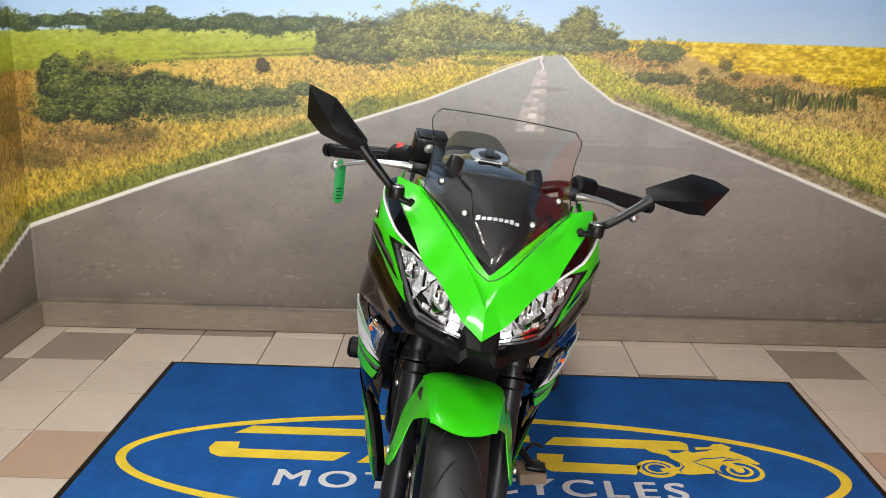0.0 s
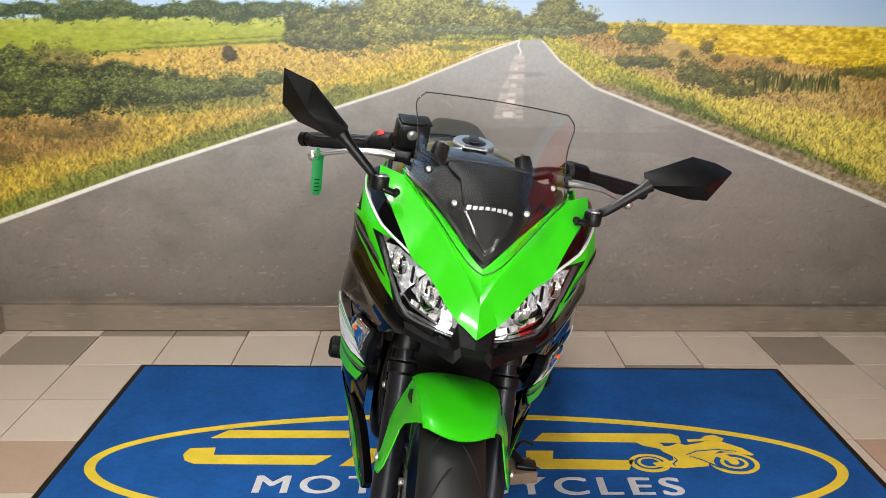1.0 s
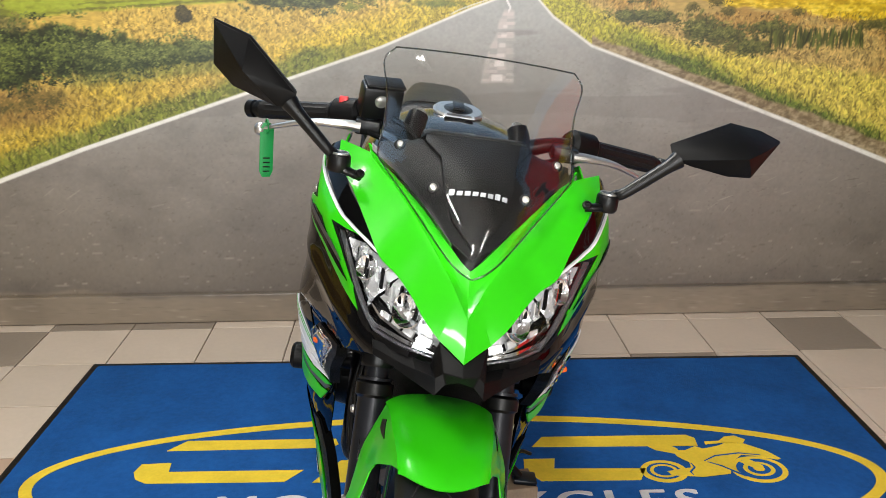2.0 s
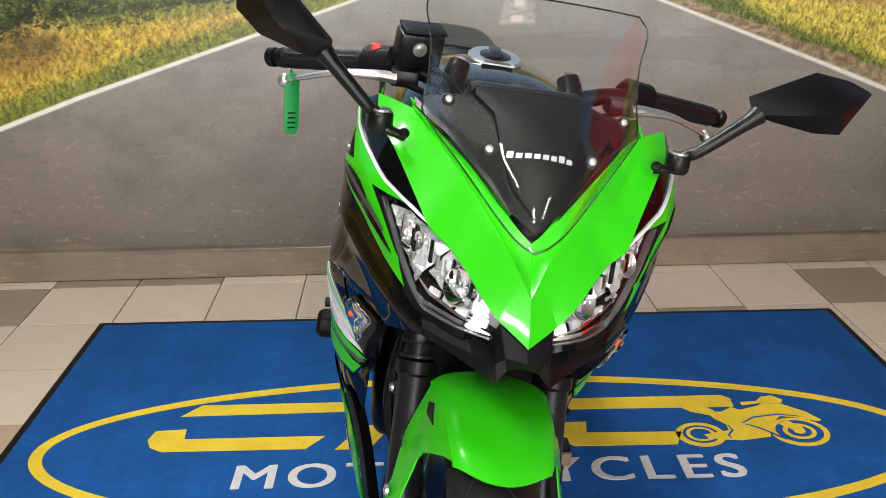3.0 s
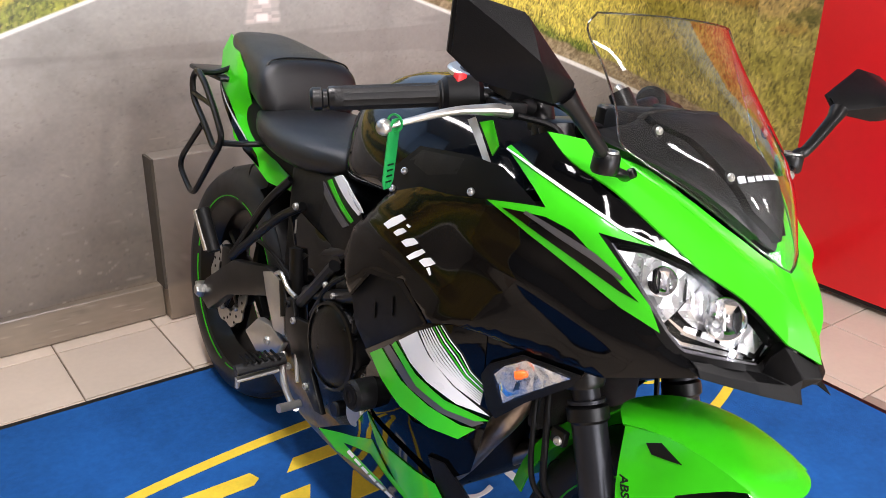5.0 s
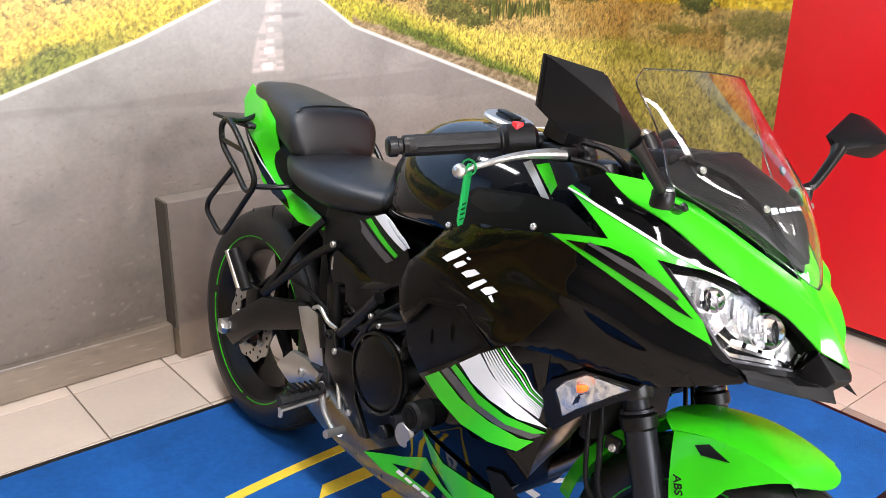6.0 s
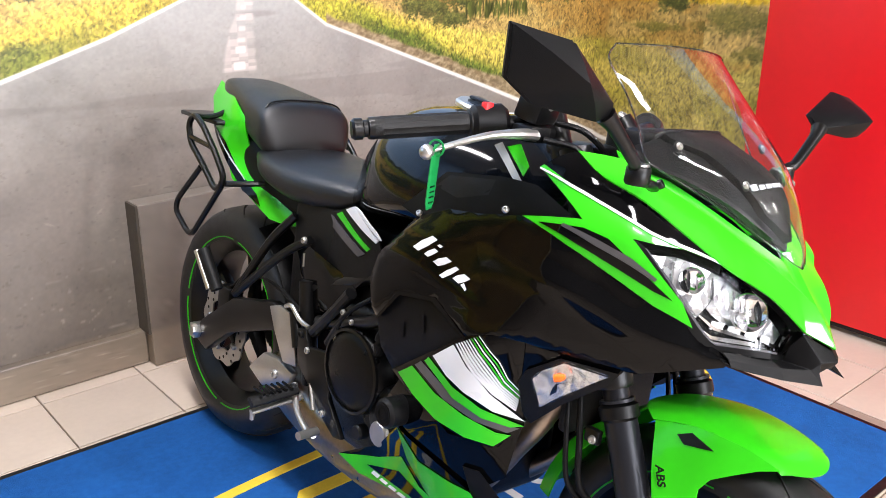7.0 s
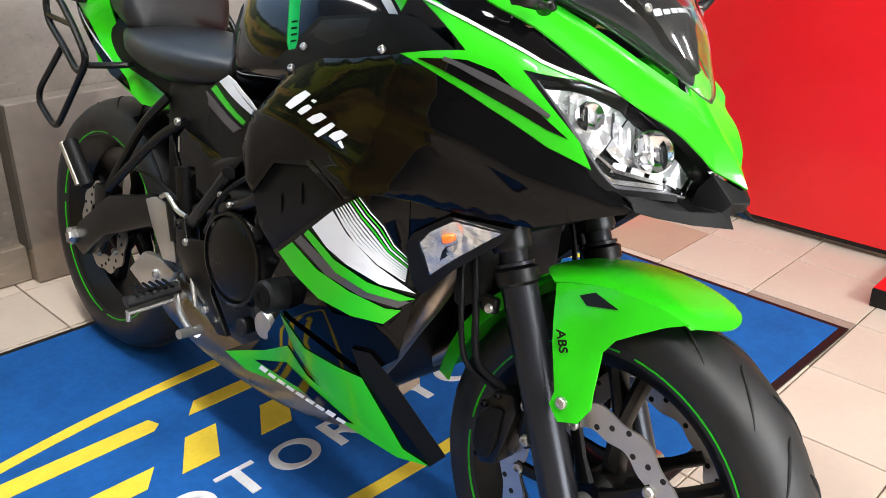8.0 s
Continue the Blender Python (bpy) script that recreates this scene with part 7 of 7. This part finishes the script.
        peg = P("footpeg", tube([(s * .17, .985, .335), (s * .275, .995, .318)], [.017, .016], 12, curved=False, flat=.7), M_BLACK_RUBBER, label="black rubber footpeg")
        P("peg_base", tube([(s * .155, .985, .315), (s * .272, .995, .296)], [.012, .009], 10, curved=False, flat=.6), M_ALU, peg, "silver peg underside")
        P("peg_tip", tube([(s * .268, .996, .300), (s * .268, .996, .278)], [.006, .005], 8, curved=False), M_ALU, peg)
        for k in range(6):
            P("peg_rib", tube([(s * (.19 + k * .014), .968, .345), (s * (.19 + k * .014), 1.01, .345)], .003, 6, curved=False), M_MATT, peg)
        pp = P("pillion_peg", tube([(s * .215, 1.36, .555), (s * .205, 1.30, .47)], [.016, .015], 12, curved=False), M_BLACK_RUBBER, label="black folded pillion footpeg")
        P("peg_face", tube([(s * .226, 1.372, .55), (s * .216, 1.318, .468)], [.008, .008], 10, curved=False), M_ALU, pp, "silver peg face")
        P("peg_hanger", tube([(s * .12, 1.12, .69), (s * .15, 1.17, .62), (s * .18, 1.26, .47)], .010, 10), M_METAL_BLACK, pp)
        P("peg_hanger", tube([(s * .13, 1.04, .655), (s * .15, 1.12, .60), (s * .18, 1.26, .47)], .010, 10), M_METAL_BLACK, pp)
        P("hanger_bolt", bolt((s * .145, 1.04, .655), (s, 0, 0), .008, .006), M_ALU, pp)
        # exhaust headers
        pipe = P("exhaust_header", tube([(s * .055, .42, .60), (s * .09, .335, .585), (s * .118, .340, .53), (s * .120, .385, .46), (s * .112, .440, .38), (s * .08, .52, .30), (s * .05, .60, .235), (s * .03, .75, .215)], .0195, 16), M_STEEL, label="heat-tinted exhaust header pipe")
    P("brake_pedal", tube([(-.165, 1.0, .34), (-.185, .95, .30), (-.19, .90, .275), (-.20, .862, .285)], .007, 10), M_ALU, label="silver brake pedal")
    P("pedal_tip", tube([(-.195, .858, .296), (-.245, .852, .298)], .009, 12, curved=False), M_ALU, label="silver pedal toe piece")
    P("pedal_link", tube([(-.165, .955, .42), (-.19, .885, .33)], .005, 8, curved=False), M_ALU, label="silver pedal link")
    P("gear_lever", tube([(.16, 1.0, .34), (.18, .90, .30), (.235, .86, .30)], .007, 10), M_ALU, label="silver gear lever")
    muf = P("silencer", loft([(.62, .07, .15, .25), (.75, .10, .14, .26), (.95, .115, .15, .28), (1.10, .125, .18, .34), (1.20, .11, .22, .34), (1.235, .06, .26, .32)], power=3.2, bottom=.5), M_STEEL, label="steel silencer slung under the engine")
    cv = prism([(1.228, .293), (1.165, .352), (1.10, .358), (1.035, .345), (1.06, .308), (1.16, .268)], .02, bevel=.006)
    bmesh.ops.transform(cv, matrix=Matrix(((0, 0, 1, 0), (1, 0, 0, 0), (0, 1, 0, 0), (0, 0, 0, 1))), verts=cv.verts)
    bmesh.ops.translate(cv, vec=(-.150, 0, 0), verts=cv.verts)
    P("silencer_cover", cv, M_ALU, muf, "brushed aluminium end cover")
    P("cover_bolt", bolt((-.151, 1.105, .32), (-1, 0, 0), .011, .007), M_ALU, muf)
    P("rear_hugger", lathe([(.325, -.085), (.338, -.05), (.342, 0), (.338, .05), (.325, .085), (.321, .085), (.334, .05), (.338, 0), (.334, -.05), (.321, -.085)], "x", AX_R, 20, start=radians(115), sweep=radians(70), closed=True), M_MATT, label="black rear tyre hugger")
    P("rear_shock", tube([(.02, 1.0, .62), (.02, 1.12, .50)], .03, 16, curved=False), M_METAL_BLACK, label="rear shock absorber")
    for s in BOTH:
        brk = prism([(0.981, 0.479), (0.951, 0.486), (0.939, 0.451), (0.869, 0.463), (0.848, 0.414), (0.851, 0.369), (0.792, 0.301), (0.82, 0.295), (0.879, 0.327), (0.923, 0.368), (0.975, 0.407)][::1], .012, bevel=.002)
        bmesh.ops.transform(brk, matrix=Matrix(((0, 0, 1, 0), (1, 0, 0, 0), (0, 1, 0, 0), (0, 0, 0, 1))), verts=brk.verts)
        bmesh.ops.translate(brk, vec=(-.182 if s < 0 else .170, 0, 0), verts=brk.verts)
        fr = P("peg_bracket", brk, M_METAL_BLACK, label="black footpeg bracket")
        for y, z in ((0.858, 0.453), (0.862, 0.331), (0.937, 0.444), (.965, .47)):
            P("bracket_bolt", bolt((s * .183, y, z), (s, 0, 0), .0075, .005), M_ALU if y != .965 else M_METAL_BLACK, fr, "bolt head")
        for y, z in ((0.837, 0.507), (0.821, 0.567), (0.791, 0.556)):
            P("frame_bolt", bolt((s * .186, y, z), (s, 0, 0), .006, .005), M_ALU, fr, "small silver bolt")
        P("frame_tube", tube([(s * .165, .945, .48), (s * .172, .875, .545), (s * .172, .82, .605)], .013, 10), M_METAL_BLACK, label="black trellis frame tube")
        P("frame_tube", tube([(s * .168, .886, .476), (s * .17, .828, .561)], .010, 10, curved=False), M_METAL_BLACK, label="black trellis frame tube")
        ex = Sheet([(-.135, 1.085, .626), (-.14, .90, .617), (-.15, .84, .60), (-.14, .997, .497), (-.145, .95, .57)], (1, .2, -.1))
        P("splash_panel", ex.shell([(-.13, 1.085, .626), (-.13, 1.036, .641), (-.13, .899, .617), (-.13, .84, .601), (-.13, .908, .542), (-.13, .997, .497), (-.13, 1.054, .561)], 0.0, .006, .016, soft=.003, sides=(s,)), M_GLOSS, label="black plastic panel behind the frame")
        P("panel_slot", ex.shell([(-.13, 1.052, .622), (-.13, 1.046, .624), (-.13, 1.044, .594), (-.13, 1.050, .592)], 0.002, .003, .01, soft=.0005, sides=(s,)), M_ALU, label="thin silver clip")
        P("clutch_cable", tube([(s * .14, .70, .66), (s * .20, .76, .60), (s * .205, .80, .56), (s * .19, .83, .53)], .0045, 8), M_MATT, label="black cable")
        P("engine_hose", tube([(s * .13, .66, .62), (s * .18, .70, .565), (s * .185, .70, .52)], .009, 10), M_MATT, label="black rubber hose")
        rbz = lathe([(.080, s * .1935), (.086, s * .192), (.086, s * .186), (.080, s * .188)], "x", (0, .775, .46), 40, closed=True)
        P("case_edge", rbz, M_METAL_BLACK, eng)
    # added black block that keeps the gaps in the frame dark
    P("seat_filler", box(-.12, .12, .66, 1.14, .46, .74, .03), M_MATT, label="black filler block under the seat")
    rc = P("rear_caliper", box(-.118, -.072, 1.40, 1.46, .355, .43, .008), M_METAL_BLACK, label="black rear brake caliper")
    P("rear_hose", tube([(-.10, 1.42, .43), (-.12, 1.30, .50), (-.14, 1.15, .52), (-.15, 1.02, .50)], .005, 8), M_MATT, label="rear brake hose")
    P("master_cylinder", tube([(-.165, 1.02, .50), (-.17, .99, .43)], .014, 12, curved=False), M_METAL_BLACK, label="rear master cylinder")
    P("clip", tube([(-.172, 1.05, .505), (-.176, 1.02, .515), (-.176, .985, .495), (-.176, .95, .49)], .005, 8), M_ALU, label="silver return clip")
    # side stand on the left
    st = P("side_stand", tube([(.10, .80, .30), (.20, .80, .20), (.30, .81, .105)], [.014, .013, .011], 12), M_METAL_BLACK, label="black side stand, down")
    P("stand_foot", box(.285, .345, .785, .835, .092, .106, .004), M_METAL_BLACK, st)
    P("stand_tang", tube([(.27, .81, .135), (.30, .85, .15), (.335, .88, .13)], .005, 8), M_METAL_BLACK, st)
    return bike


BIKE = motorcycle()

# ---- block under the side stand, tag on the lever
block = part("wood_block", box(-.04, .04, -.045, .045, 0.0105, .046, .003), M_WOOD, None)
block.matrix_world = pose(0.705, 7.52, 0.0, 0, 0, 8)
tagged(block, "worn wooden block under the side stand", "block")


def lever_tag():
    base = empty("lever_tag", BIKE.matrix_world.copy() @ Matrix.Translation((-.346, .428, .957)) @ pose(0, 0, 0, 0, -8.8, 0) @ pose(0, 0, 0, 6, 4, 20))
    tagged(base, "green plastic tag hanging from the front brake lever", "tag")
    own = prism([(-.012, 0), (-.012, -.075), (-.007, -.086), (.007, -.086), (.012, -.075), (.012, 0), (.006, .012), (-.006, .012)], .002, Matrix.Rotation(math.pi / 2, 4, "X") @ Matrix.Translation((0, 0, -.001)), .0004)
    part("tag_plate", own, M_TAG, base)
    for k in range(4):
        part("tag_mark", box(-.006, .006, -.0022, -.0012, -.052 - k * .008, -.050 - k * .008), M_METAL_BLACK, base, "dark printed mark")
    part("tag_eye", lathe([(.0035, -.0016), (.006, -.0016), (.006, .0016), (.0035, .0016)], "y", (0, 0, -.078), 16, closed=True), M_TAG, base)
    part("tag_loop", lathe([(.0105, -.0012), (.013, -.0012), (.013, .0012), (.0105, .0012)], "x", (0, 0, .006), 18, closed=True), M_TAG, base)


lever_tag()

# ---------------------------------------------------------------- floor tiles
def floor_tiles():
    floor = tagged(part("floor", box(FAR_W - 0.12, FAR_E + 0.12, BACK_Y - 0.12, WALL_Y + 0.12, -0.15, -0.006), M_GROUT, None), "tiled showroom floor, beige with scattered grey tiles", "floor", kind="structure")
    P, J, Y0 = 0.30, 0.0022, 8.66
    grey = {(6, 0), (-4, 0), (4, 1), (-2, -1), (-3, -1), (-5, 1), (5, 5), (-6, 4)}
    tan = {(-3, 3), (4, 4), (6, 3)}

    def tile_mesh(w, d, mat):
        bm = box(J, w - J, J, d - J, -0.008, 0.0, 0.0012, 1)
        return finish(bm, "tile", mat, 0.4)

    meshes = {}
    quads = []
    for i in range(-17, 19):
        for j in range(-1, 39):
            x0, y1 = i * P, Y0 - j * P
            y0 = y1 - P
            x1 = x0 + P
            x0, x1 = max(x0, FAR_W), min(x1, FAR_E)
            if y1 > WALL_Y:
                y1 = WALL_Y
            if y0 < BACK_Y:
                y0 = BACK_Y
            if x1 - x0 < 0.02 or y1 - y0 < 0.02:
                continue
            kind = "grey" if (i, j) in grey else "tan" if (i, j) in tan else "beige"
            mat = {"grey": M_TILE_GREY, "tan": M_TILE_TAN, "beige": M_TILE}[kind]
            if j > 9 or not -6 <= i <= 9:
                quads.append((x0 + J, x1 - J, y0 + J, y1 - J))
                continue
            key = (round(x1 - x0, 3), round(y1 - y0, 3), kind)
            if key not in meshes:
                meshes[key] = tile_mesh(x1 - x0, y1 - y0, mat)
            ob = new("tile", meshes[key])
            ob.location = (x0, y0, 0)
            ob.parent = floor
    vs, fs = [], []
    for x0, x1, y0, y1 in quads:
        n = len(vs)
        for z in (0.0, -0.007):
            vs += [(x0, y0, z), (x1, y0, z), (x1, y1, z), (x0, y1, z)]
        fs += [(n, n + 1, n + 2, n + 3)] + [(n + k, n + 4 + k, n + 4 + (k + 1) % 4, n + (k + 1) % 4) for k in range(4)]
    me = bpy.data.meshes.new("far_tiles")
    me.from_pydata(vs, [], fs)
    me.materials.append(M_TILE)
    ob = new("far_tiles", me)
    ob.parent = floor
    ob["label"] = "plain beige tiles"
    ob["kind"] = "stuff"


floor_tiles()
